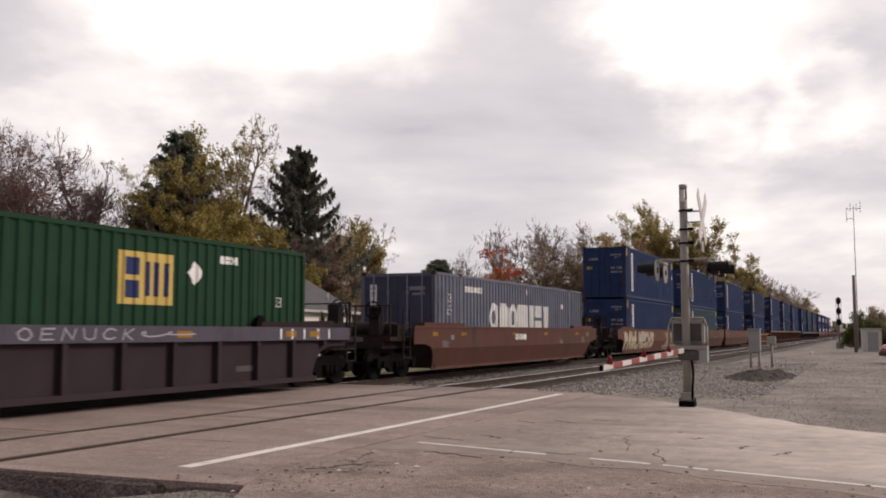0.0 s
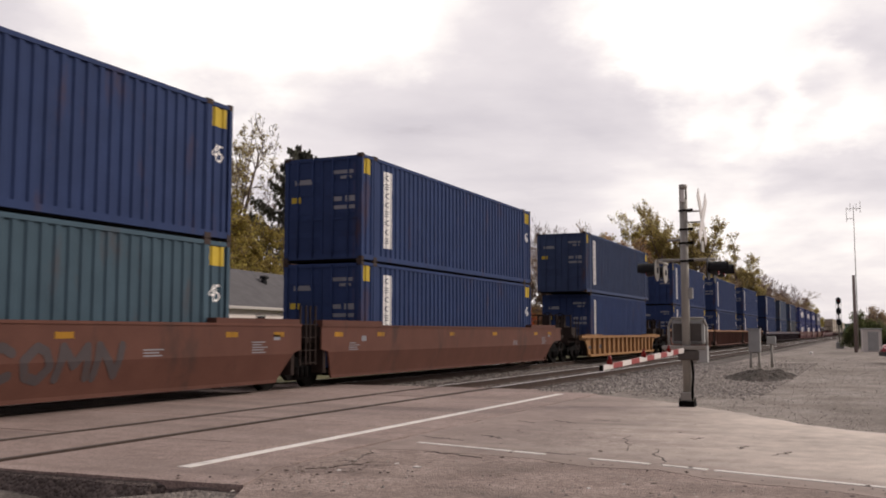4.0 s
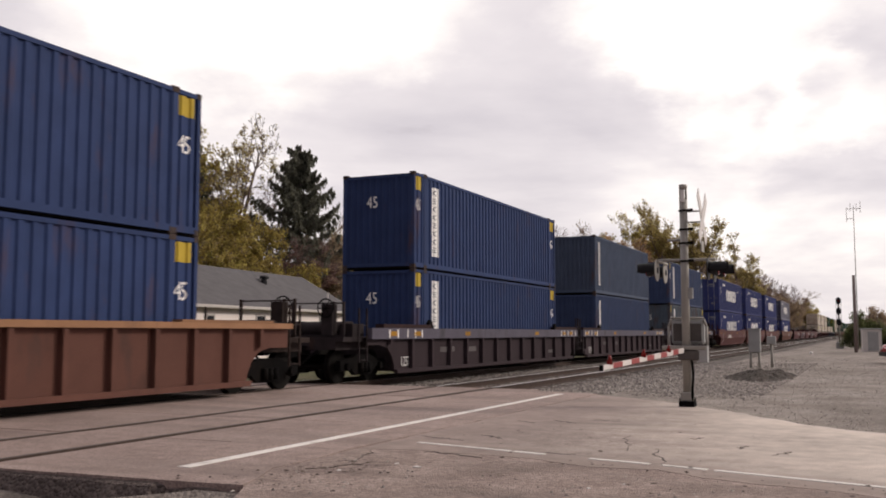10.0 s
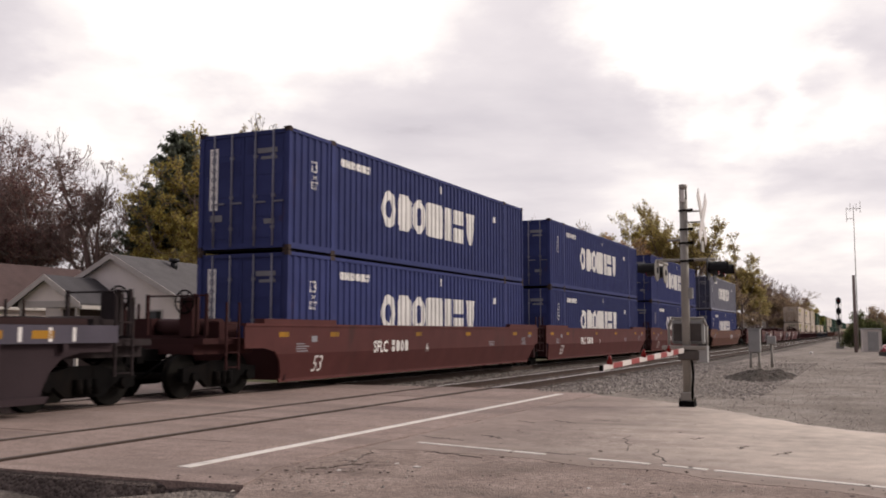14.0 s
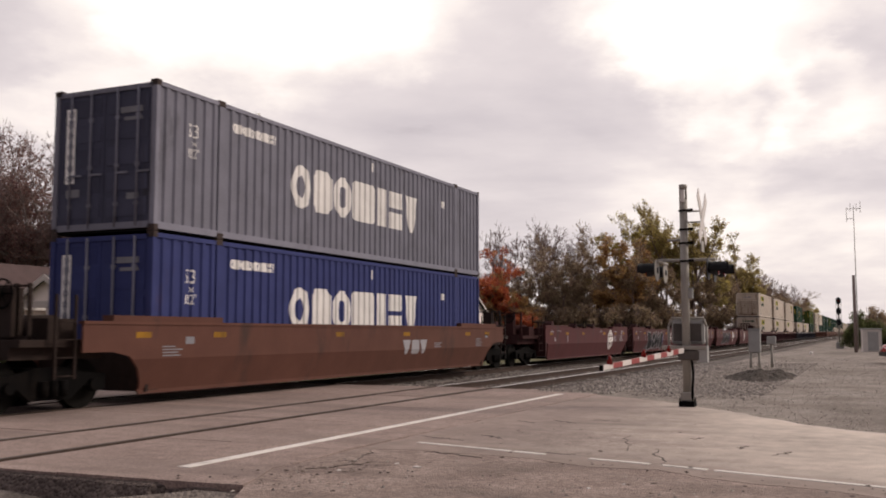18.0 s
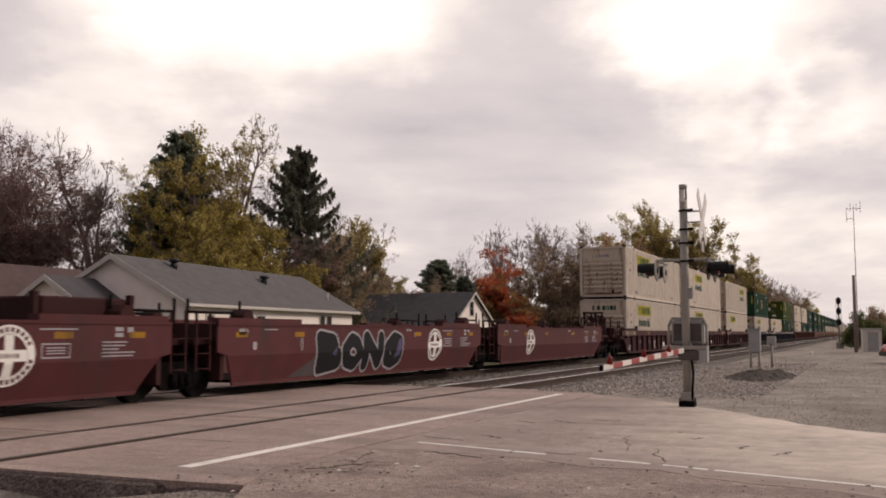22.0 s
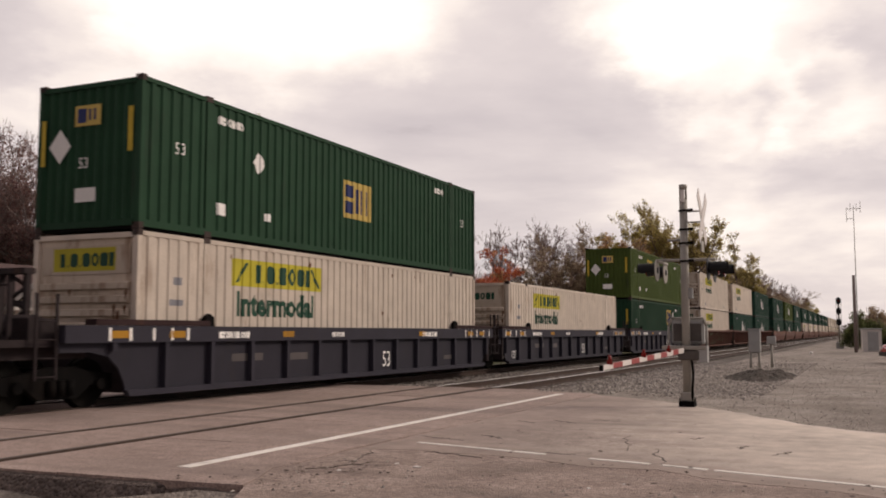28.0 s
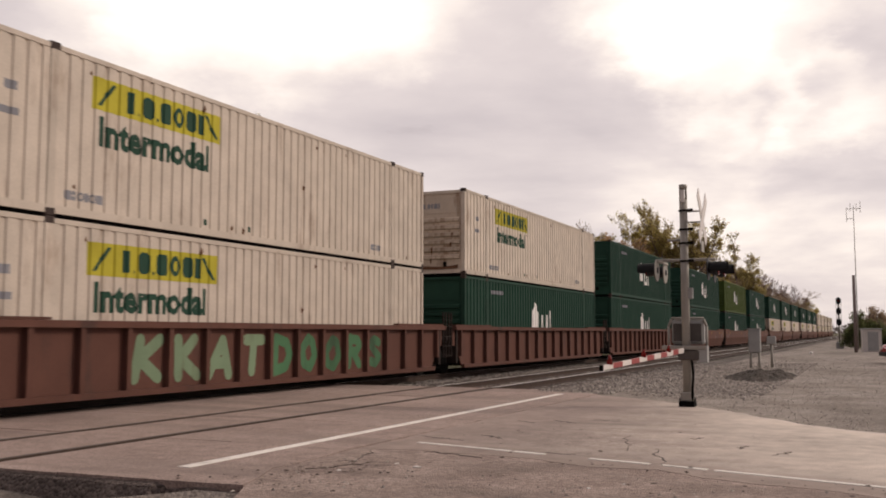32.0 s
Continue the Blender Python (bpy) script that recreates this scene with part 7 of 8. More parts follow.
def earth_pile():
    bm = bmesh.new()
    n = 44
    for j in range(n):
        for i in range(n):
            u, v = (i / (n - 1) - 0.5) * 2, (j / (n - 1) - 0.5) * 2
            r = math.hypot(u, v)
            h = 0.25 * max(0, 1 - r) ** 0.8 + (0.12 * noise.noise(Vector((u * 4, v * 6, 7))) + 0.07 * noise.noise(Vector((u * 13, v * 19, 2)))) * min(1, 4 * max(0, 1 - r))
            bm.verts.new((u * 1.2, v * 3.6, h - 0.03))
    bm.verts.ensure_lookup_table()
    for j in range(n - 1):
        for i in range(n - 1):
            bm.faces.new([bm.verts[k] for k in (j * n + i, j * n + i + 1, (j + 1) * n + i + 1, (j + 1) * n + i)])
    me = bpy.data.meshes.new("earth_pile")
    bm.to_mesh(me)
    bm.free()
    me.materials.append(M["dark_earth"])
    ob = new("earth_pile", me)
    ob.matrix_basis = pose(-3.2, 31.5, -0.09)
    tagged(ob, "low heap of dark earth and stones on the gravel", "heap")


earth_pile()


def red_car():
    ob = thing("car", pose(2.7, 47.6, -0.08, 0, 0, -78), "red car parked at the edge of the gravel", "car")
    bm = bmesh.new()
    prof = [(-2.2, 0.35), (-2.25, 0.62), (-2.1, 0.85), (-1.1, 0.95), (-0.5, 1.38), (0.9, 1.4), (1.6, 0.98), (2.15, 0.9), (2.25, 0.6), (2.2, 0.3), (1.7, 0.28), (-1.7, 0.28)]
    plate(bm, prof, -0.85, 0.85)
    bevelled(bm, 0.05)
    body = part("body", bm, "red_car_body", ob)
    for x in (-1, 1):
        bm = bmesh.new()
        plate(bm, [(-0.95, 0.98), (-0.45, 1.32), (0.85, 1.33), (1.35, 1.0)], *sorted((x * 0.845, x * 0.856)))
        part("side_window", bm, "window_glass", body)
        for y in (-1.35, 1.35):
            bm = bmesh.new()
            tube(bm, (x * 0.68, y, 0.31), (x * 0.87, y, 0.31), 0.31, n=20)
            wheel = part("wheel", bm, "tyre", ob)
            bm = bmesh.new()
            tube(bm, (x * 0.86, y, 0.31), (x * 0.88, y, 0.31), 0.19, n=16)
            part("rim", bm, "box_steel", wheel)
        bm = bmesh.new()
        box(bm, *sorted((x * 0.5, x * 0.8)), -2.27, -2.2, 0.62, 0.76)
        part("headlight", bm, "gate_white", body)
    bm = bmesh.new()
    box(bm, -0.8, 0.8, -2.3, -2.2, 0.34, 0.52)
    part("bumper", bm, "lamp_black", body)


red_car()


# ---------------------------------------------------------------- houses beyond the track
def gable_house(name, corner, turn, length, width, eave, ridge, wall, roof, label, lap=0.18, over=0.35, windows=(), end_windows=()):
    """A gabled house. corner: the near right corner; turn: degrees by which its long side leans from +y. Long side on x 0, body towards -x."""
    ob = thing(name, pose(corner[0], corner[1], -0.5, 0, 0, turn), label, "house")
    eave, ridge = eave + 0.5, ridge + 0.5
    bm = bmesh.new()
    n = int(eave / lap)
    outline = [(-width, 0), (0, 0), (0, eave), (-width / 2, ridge), (-width, eave)]
    for y0, y1 in ((0, 0.15), (length - 0.15, length)):
        lo = [bm.verts.new((x, y0, z)) for x, z in outline]
        hi = [bm.verts.new((x, y1, z)) for x, z in outline]
        bm.faces.new(lo)
        bm.faces.new(hi[::-1])
        for k in range(5):
            bm.faces.new((lo[k], hi[k], hi[(k + 1) % 5], lo[(k + 1) % 5]))
    box(bm, -0.15, 0, 0.15, length - 0.15, 0, eave)
    box(bm, -width, -width + 0.15, 0.15, length - 0.15, 0, eave)
    part("wall", bm, wall, ob)
    # lapped boards: each course stands out at its lower edge
    def boards(y_side):
        bm = bmesh.new()
        z = 0.4
        while z < (ridge if not y_side else eave) - 0.1:
            z1 = z + lap
            if y_side:
                plate_pts = [(0.0, z), (0.022, z), (0.004, z1), (0.0, z1)]
                a = [bm.verts.new((x, 0, zz)) for x, zz in plate_pts]
                b = [bm.verts.new((x, length, zz)) for x, zz in plate_pts]
            else:
                w = lambda q: 0 if q <= eave else (q - eave) / (ridge - eave) * width / 2
                xa, xb = w(z1), w(z1)
                a = [bm.verts.new((-width + xa, y, zz)) for y, zz in ((0, z), (-0.022, z), (-0.004, z1), (0, z1))]
                b = [bm.verts.new((-xb, y, zz)) for y, zz in ((0, z), (-0.022, z), (-0.004, z1), (0, z1))]
            for k in range(4):
                bm.faces.new((a[k], b[k], b[(k + 1) % 4], a[(k + 1) % 4]))
            z = z1
        bmesh.ops.recalc_face_normals(bm, faces=bm.faces[:])
        return bm
    part("siding", boards(True), wall, ob)
    part("siding", boards(False), wall, ob)
    slope = (ridge - eave) / (width / 2)
    for side in (0, 1):
        bm = bmesh.new()
        xo = over if side == 0 else -width - over
        zo = eave - over * slope
        lo = [bm.verts.new(p) for p in ((xo, -over, zo), (xo, length + over, zo), (-width / 2, length + over, ridge), (-width / 2, -over, ridge))]
        hi = [bm.verts.new(v.co + Vector((0, 0, 0.12))) for v in lo]
        bm.faces.new(lo)
        bm.faces.new(hi[::-1])
        for k in range(4):
            bm.faces.new((lo[k], hi[k], hi[(k + 1) % 4], lo[(k + 1) % 4]))
        bmesh.ops.recalc_face_normals(bm, faces=bm.faces[:])
        roofp = part("roof", bm, roof, ob)
        # shingle courses
        bm = bmesh.new()
        courses = 24
        for c in range(courses):
            f0, f1 = c / courses, (c + 1) / courses
            p = [Vector((xo + (-width / 2 - xo) * f, 0, zo + (ridge - zo) * f + 0.12)) for f in (f0, f1)]
            a = [bm.verts.new((q.x, -over, q.z + h)) for q, h in ((p[0], 0.010), (p[1], 0.003))] + [bm.verts.new((p[0].x, -over, p[0].z))]
            b = [bm.verts.new((v.co.x, length + over, v.co.z)) for v in a]
            bm.faces.new((a[0], a[1], b[1], b[0]))
            bm.faces.new((a[0], b[0], b[2], a[2]))
        bmesh.ops.recalc_face_normals(bm, faces=bm.faces[:])
        part("shingle_course", bm, roof, roofp)
    for y in (-over - 0.03, length + over):
        bm = bmesh.new()
        for side in (0, 1):
            xo = over if side == 0 else -width - over
            zo = eave - over * slope
            v = [bm.verts.new(p) for p in ((xo, y, zo - 0.12), (xo, y, zo + 0.13), (-width / 2, y, ridge + 0.13), (-width / 2, y, ridge - 0.12))]
            w = [bm.verts.new(q.co + Vector((0, 0.03, 0))) for q in v]
            bm.faces.new(v)
            bm.faces.new(w[::-1])
            for k in range(4):
                bm.faces.new((v[k], w[k], w[(k + 1) % 4], v[(k + 1) % 4]))
        bmesh.ops.recalc_face_normals(bm, faces=bm.faces[:])
        part("rake_board", bm, "trim_white", ob, "white trim board")
    bm = bmesh.new()
    zo = eave - over * slope
    box(bm, over, over + 0.11, -over, length + over, zo - 0.06, zo + 0.09)
    bevelled(bm, 0.02)
    part("gutter", bm, "trim_white", ob, "white gutter")
    bm = bmesh.new()
    tube(bm, (0.05, -0.0, 0.2), (0.05, 0.0, eave - 0.3), 0.04, n=6)
    tube(bm, (0.05, 0.0, eave - 0.3), (over, 0.0, zo), 0.04, n=6)
    part("downpipe", bm, "trim_white", ob)

    def window(y, z, w, h, on_end):
        rot = pose(0, 0, 0) if not on_end else pose(0, 0, 0, 0, 0, -90)
        base = pose(0.03, y, z) if not on_end else pose(-y, -0.03, z)
        bm = bmesh.new()
        for a, b, c, d in ((-w / 2 - 0.08, -w / 2, -h / 2 - 0.08, h / 2 + 0.08), (w / 2, w / 2 + 0.08, -h / 2 - 0.08, h / 2 + 0.08), (-w / 2, w / 2, h / 2, h / 2 + 0.08), (-w / 2, w / 2, -h / 2 - 0.08, -h / 2), (-w / 2, w / 2, -0.02, 0.02)):
            box(bm, -0.02, 0.03, a, b, c, d)
        win = part("window", bm, "trim_white", ob, at=base @ rot)
        bm = bmesh.new()
        box(bm, -0.015, 0.0, -w / 2, w / 2, -h / 2, h / 2)
        part("pane", bm, "window_glass", win)
    for y, z, w, h in windows:
        window(y, z + 0.5, w, h, False)
    for y, z, w, h in end_windows:
        window(y, z + 0.5, w, h, True)
    return ob


def houses():
    h = gable_house("house", (-27.9, 33.7), 6.7, 18.9, 7.5, 2.72, 4.8, "siding", "shingle_grey", "white sided one-storey house with a grey shingle roof",
                    windows=((2.08, 1.55, 0.62, 1.1), (6.93, 1.6, 0.85, 1.1), (14.4, 1.75, 0.65, 1.05), (15.36, 1.75, 0.65, 1.05)), end_windows=((1.5, 1.72, 0.64, 1.1),))
    # roof vents
    for y, f in ((3.6, 0.8), (11.6, 0.62)):
        x = -3.75 * f
        z = 0.5 + 2.6 + (4.85 - 2.6) * f + 0.1
        bm = bmesh.new()
        tube(bm, (x, y, z - 0.1), (x, y, z + 0.32), 0.17, n=12)
        tube(bm, (x, y, z + 0.3), (x, y, z + 0.46), 0.28, 0.26, n=12)
        part("roof_vent", bm, "lamp_black", h, "black roof vent")
    bm = bmesh.new()
    tube(bm, (-0.9, 17.2, 3.5), (-0.9, 17.2, 4.3), 0.05, n=8)
    part("vent_pipe", bm, "trim_white", h)
    # porch wing with open front
    ob = thing("porch_wing", pose(-30.77, 30.28, -0.5, 0, 0, 6.7), "small gabled porch with white posts and a grey shingle roof", "porch")
    eave, ridge, wd, ln = 3.17, 4.19, 3.1, 3.03
    for side in (0, 1):
        xo = 0.35 if side == 0 else -wd - 0.35
        zo = eave - 0.35 * (ridge - eave) / (wd / 2)
        bm = bmesh.new()
        lo = [bm.verts.new(p) for p in ((xo, -0.3, zo), (xo, ln, zo), (-wd / 2, ln, ridge), (-wd / 2, -0.3, ridge))]
        hi = [bm.verts.new(v.co + Vector((0, 0, 0.12))) for v in lo]
        bm.faces.new(lo)
        bm.faces.new(hi[::-1])
        for k in range(4):
            bm.faces.new((lo[k], hi[k], hi[(k + 1) % 4], lo[(k + 1) % 4]))
        bmesh.ops.recalc_face_normals(bm, faces=bm.faces[:])
        part("roof", bm, "shingle_dark", ob)
        bm = bmesh.new()
        v = [bm.verts.new(p) for p in ((xo, -0.34, zo - 0.14), (xo, -0.34, zo + 0.13), (-wd / 2, -0.34, ridge + 0.13), (-wd / 2, -0.34, ridge - 0.14))]
        w = [bm.verts.new(q.co + Vector((0, 0.04, 0))) for q in v]
        bm.faces.new(v)
        bm.faces.new(w[::-1])
        for k in range(4):
            bm.faces.new((v[k], w[k], w[(k + 1) % 4], v[(k + 1) % 4]))
        bmesh.ops.recalc_face_normals(bm, faces=bm.faces[:])
        part("rake_board", bm, "trim_white", ob)
    bm = bmesh.new()
    lo = [bm.verts.new(p) for p in ((0, 0, eave), (-wd, 0, eave), (-wd / 2, 0, ridge))]
    hi = [bm.verts.new(v.co + Vector((0, 0.1, 0))) for v in lo]
    bm.faces.new(lo)
    bm.faces.new(hi[::-1])
    for k in range(3):
        bm.faces.new((lo[k], hi[k], hi[(k + 1) % 3], lo[(k + 1) % 3]))
    bmesh.ops.recalc_face_normals(bm, faces=bm.faces[:])
    part("gable_wall", bm, "siding", ob)
    bm = bmesh.new()
    box(bm, -wd, 0.0, -0.05, 0.12, eave - 0.28, eave)
    box(bm, -0.1, 0.06, 0.12, ln, eave - 0.28, eave)
    box(bm, 0.35, 0.45, -0.3, ln, eave - 0.36, eave - 0.2)
    part("beam", bm, "trim_white", ob)
    for x, y in ((-0.1, 0.1), (-wd + 0.1, 0.1)):
        bm = bmesh.new()
        box(bm, x - 0.08, x + 0.08, y - 0.08, y + 0.08, 0, eave - 0.28)
        bevelled(bm, 0.012)
        part("post", bm, "trim_white", ob, "white post")
    # added panel before the house wall, its colour standing for the porch's shade
    bm = bmesh.new()
    box(bm, -wd, 0.6, 2.85, 2.98, 0, eave - 0.28)
    part("back_wall", bm, "porch_shade", ob, "dark brown panel standing for shade inside the porch")
    bm = bmesh.new()
    box(bm, -0.3, 0.25, 2.81, 2.85, 1.5, 2.6)
    part("pane", bm, "window_glass", ob)
    gable_house("house", (-34.5, 88.4), 85.5, 11.6, 8.9, 2.0, 5.1, "siding", "shingle_dark", "small white house with a dark grey roof among trees", end_windows=((4.7, 3.6, 0.7, 1.3),))
    gable_house("house", (-39.2, 27.0), 0.0, 14.9, 7.6, 2.7, 4.95, "siding", "shingle_brown", "low house with a brown shingle roof behind the white house")


houses()


# ---------------------------------------------------------------- trees
def tube_mesh(segments, sides=4):
    verts, faces = [], []
    for a, b, r0, r1 in segments:
        w = (b - a)
        if w.length < 1e-5:
            continue
        w.normalize()
        u = w.orthogonal().normalized()
        v = w.cross(u)
        q = len(verts)
        if r0 < 0.034:
            # the finest twigs are narrow blades
            t = (len(verts) * 0.7) % math.pi
            e = (u * math.cos(t) + v * math.sin(t))
            verts += [a - e * r0 * 1.3, a + e * r0 * 1.3, b + e * r1 * 1.3, b - e * r1 * 1.3]
            faces.append((q, q + 1, q + 2, q + 3))
            continue
        n = sides if r0 > 0.05 else 3
        for p, r in ((a, r0), (b, r1)):
            for k in range(n):
                t = k * math.tau / n
                verts.append(p + (u * math.cos(t) + v * math.sin(t)) * r)
        for k in range(n):
            faces.append((q + k, q + (k + 1) % n, q + n + (k + 1) % n, q + n + k))
    return verts, faces


def grow(rnd, height, width, trunk=0.22, clear=0.25, levels=7, angle=0.6, rise=0.12, ratio=0.8, shoots=0.35, twig=0.012, lean=0.0, side=1.0):
    """A trunk that forks again and again into limbs and twigs, as tapered segments; also the twigs themselves."""
    segs, tips = [], []

    def limb(p, d, length, r, level):
        n = 3 if level < 3 else 2
        step = length / n
        r_end = max(twig * 0.8, r * 0.78)
        for k in range(n):
            a0 = p
            d = (d + Vector((rnd.uniform(-1, 1), rnd.uniform(-1, 1), rnd.uniform(-0.8, 1))) * (0.06 if level == 0 else 0.17) + Vector((0, 0, rise * 0.5))).normalized()
            p = p + d * step
            segs.append((a0, p, r + (r_end - r) * k / n, r + (r_end - r) * (k + 1) / n))
            if level >= levels - 2:
                tips.append((a0, p))
            if 1 <= level < levels and rnd.random() < shoots:
                off = Vector((rnd.gauss(0, 1), rnd.gauss(0, 1), rnd.gauss(0.1, 0.5))).normalized()
                limb(p, (d * 0.5 + off).normalized(), length * rnd.uniform(0.45, 0.75), max(twig, r * 0.42), min(levels, level + rnd.choice((1, 2, 2, 3))))
        if level < levels:
            m = rnd.choice((2, 2, 3)) + (1 if level == 0 else 0)
            turn = rnd.uniform(0, math.tau)
            u = d.orthogonal().normalized()
            v = d.cross(u)
            for q in range(m):
                t = turn + q * math.tau / m + rnd.uniform(-0.5, 0.5)
                a = angle * (rnd.uniform(0.1, 0.55) * (side if level < 4 else 1) if q == 0 else rnd.uniform(0.55, 1.25))
                nd = (d * math.cos(a) + (u * math.cos(t) + v * math.sin(t)) * math.sin(a) + Vector((0, 0, rise))).normalized()
                limb(p, nd, length * ratio * rnd.uniform(0.75, 1.15) * (0.8 if level == 0 else 1) * (side if q and level < 4 else 1), max(twig, r_end * (0.86 if q == 0 else 0.68)), level + 1)
    limb(Vector((0, 0, -0.3)), Vector((lean, 0, 1)).normalized(), height * clear, trunk, 0)
    top = sorted(b.z for a, b in tips)[int(len(tips) * 0.99)]
    reach = sorted(math.hypot(b.x, b.y) for a, b in tips)[int(len(tips) * 0.93)]
    kz, kx = height / top, width / 2 / reach
    fit = lambda p: Vector((p.x * kx, p.y * kx, p.z * kz))
    return [(fit(a), fit(b), r0, r1) for a, b, r0, r1 in segs], [(fit(a), fit(b)) for a, b in tips]


def leaf_mesh(rnd, tips, per, size, spread, keep=1.0, clump=0.55):
    """Leaves close to their twigs; some twigs in patches stay bare."""
    verts, faces = [], []
    for a, b in tips:
        if 0.5 + 0.9 * noise.noise(a * clump) + rnd.uniform(-0.15, 0.15) > keep:
            continue
        for _ in range(per):
            c = a.lerp(b, rnd.random()) + Vector((rnd.gauss(0, spread), rnd.gauss(0, spread), rnd.gauss(-0.3 * spread, spread)))
            u = Vector((rnd.gauss(0, 1), rnd.gauss(0, 1), rnd.gauss(0, 0.7))).normalized()
            v = u.orthogonal().normalized()
            t = rnd.uniform(0, 6.28)
            v = (v * math.cos(t) + u.cross(v) * math.sin(t)).normalized()
            s = size * rnd.uniform(0.5, 1.4)
            q = len(verts)
            verts += [c - u * s - v * s * 0.4, c + u * s - v * s * 0.4, c + v * s * 0.85]
            faces.append((q, q + 1, q + 2))
    return verts, faces


TREE_MESHES = {}


def tree_meshes(key, seed, height, width, leaf, bark="bark", per=3, size=0.07, leaf_spread=0.12, keep=1.0, **k):
    rnd = random.Random(seed)
    segs, tips = grow(rnd, height, width, **k)
    # a bare tree's crown is its thin boughs and twigs
    stout = segs if leaf else [g for g in segs if g[2] >= 0.05]
    wood = bpy.data.meshes.new("trunk_" + key)
    v, f = tube_mesh(stout)
    wood.from_pydata([tuple(p) for p in v], [], f)
    wood.materials.append(M[bark])
    if leaf:
        v, f = leaf_mesh(rnd, tips, per, size, leaf_spread, keep)
    else:
        v, f = tube_mesh([g for g in segs if g[2] < 0.05])
    crown = bpy.data.meshes.new("crown_" + key)
    crown.from_pydata([tuple(p) for p in v], [], f)
    crown.materials.append(M[leaf or bark])
    TREE_MESHES[key] = (wood, crown, height, width)


def tree(key, x, y, turn=0, height=None, width=None, label="", group="trees beyond the track"):
    wood, crown, h, w = TREE_MESHES[key]
    kz = (height or h) / h
    kx = width / w if width else kz
    ob = thing("tree", Matrix.Translation((x, y, -0.5)) @ Euler((0, 0, radians(turn))).to_matrix().to_4x4(), label, "tree", group)
    piece("trunk", wood, ob, Matrix.Diagonal((kx, kx, kz, 1)))
    piece("crown", crown, ob, Matrix.Diagonal((kx, kx, kz, 1)))


def conifer(key, seed, height, radius, gap=0.8, power=0.75, droop=0.3, dense=1.0, hang=0.35, needle="needle_dark", tuft=0.0):
    """A spruce or pine: whorls of boughs, hanging then turned up at the tips, set with needle twigs."""
    rnd = random.Random(seed)
    lop = rnd.uniform(0, 6.28)
    segs = [(Vector((0, 0, -0.3)), Vector((0, 0, height)), 0.26, 0.02)]
    twigs = []
    z = height * 0.1
    while z < height - 0.25:
        f = 1 - z / height
        reach = radius * (f ** power) * rnd.uniform(0.75, 1.1) + 0.15
        m = rnd.randint(5, 7)
        turn = rnd.uniform(0, 6.28)
        for k in range(m):
            a = turn + k * math.tau / m + rnd.uniform(-0.35, 0.35)
            if rnd.random() < 0.14:
                continue
            r = reach * rnd.uniform(0.7, 1.15) * (1 + 0.18 * math.cos(a - lop))
            way, across = Vector((math.cos(a), math.sin(a), 0)), Vector((-math.sin(a), math.cos(a), 0))
            z0 = z + rnd.uniform(-0.6, 0.6) * gap
            p = Vector((0, 0, z0))
            n = 6
            for j in range(n):
                t = (j + 1) / n
                q = way * (r * t) + Vector((0, 0, z0 + r * (0.12 * t - droop * math.sin(t * 2.7) + 0.24 * t ** 3)))
                segs.append((p.copy(), q.copy(), 0.035 * (1 - t) + 0.012, 0.03 * (1 - t) + 0.008))
                # side twigs, longest half way out, hanging a little
                for s in range(max(2, int((3 + 7 * min(1, r / 2.5)) * dense))):
                    w = p.lerp(q, rnd.random())
                    out = rnd.choice((-1, 1)) * rnd.uniform(0.15, 0.75) * (0.25 + 0.9 * (1 - t)) * min(1.0, 0.3 + r * 0.3)
                    e = w + across * out + way * abs(out) * 0.7 + Vector((0, 0, -hang * abs(out) - rnd.uniform(0.02, 0.2 + 0.5 * hang)))
                    twigs.append((w, e))
                p = q
        z += rnd.uniform(0.7, 1.25) * gap * (0.45 + f)
    wood = bpy.data.meshes.new("trunk_" + key)
    v, f = tube_mesh(segs)
    wood.from_pydata([tuple(p) for p in v], [], f)
    wood.materials.append(M["bark"])
    verts, faces = [], []
    for a, b in twigs:
        d = (b - a)
        for _ in range(3):
            c = a + d * rnd.uniform(0.1, 0.9) + Vector((rnd.gauss(0, tuft), rnd.gauss(0, tuft), rnd.gauss(tuft, tuft)))
            u = (d.normalized() + Vector((rnd.gauss(0, 0.35), rnd.gauss(0, 0.35), rnd.gauss(0, 0.3)))).normalized() * rnd.uniform(0.12, 0.24)
            w = u.orthogonal().normalized()
            t = rnd.uniform(0, 6.28)
            w = (w * math.cos(t) + u.normalized().cross(w) * math.sin(t)) * rnd.uniform(0.04, 0.075)
            q = len(verts)
            verts += [c - u, c + w, c + u, c - w]
            faces.append((q, q + 1, q + 2, q + 3))
    crown = bpy.data.meshes.new("crown_" + key)
    crown.from_pydata([tuple(p) for p in verts], [], faces)
    crown.materials.append(M[needle])
    TREE_MESHES[key] = (wood, crown, height, 2 * radius)


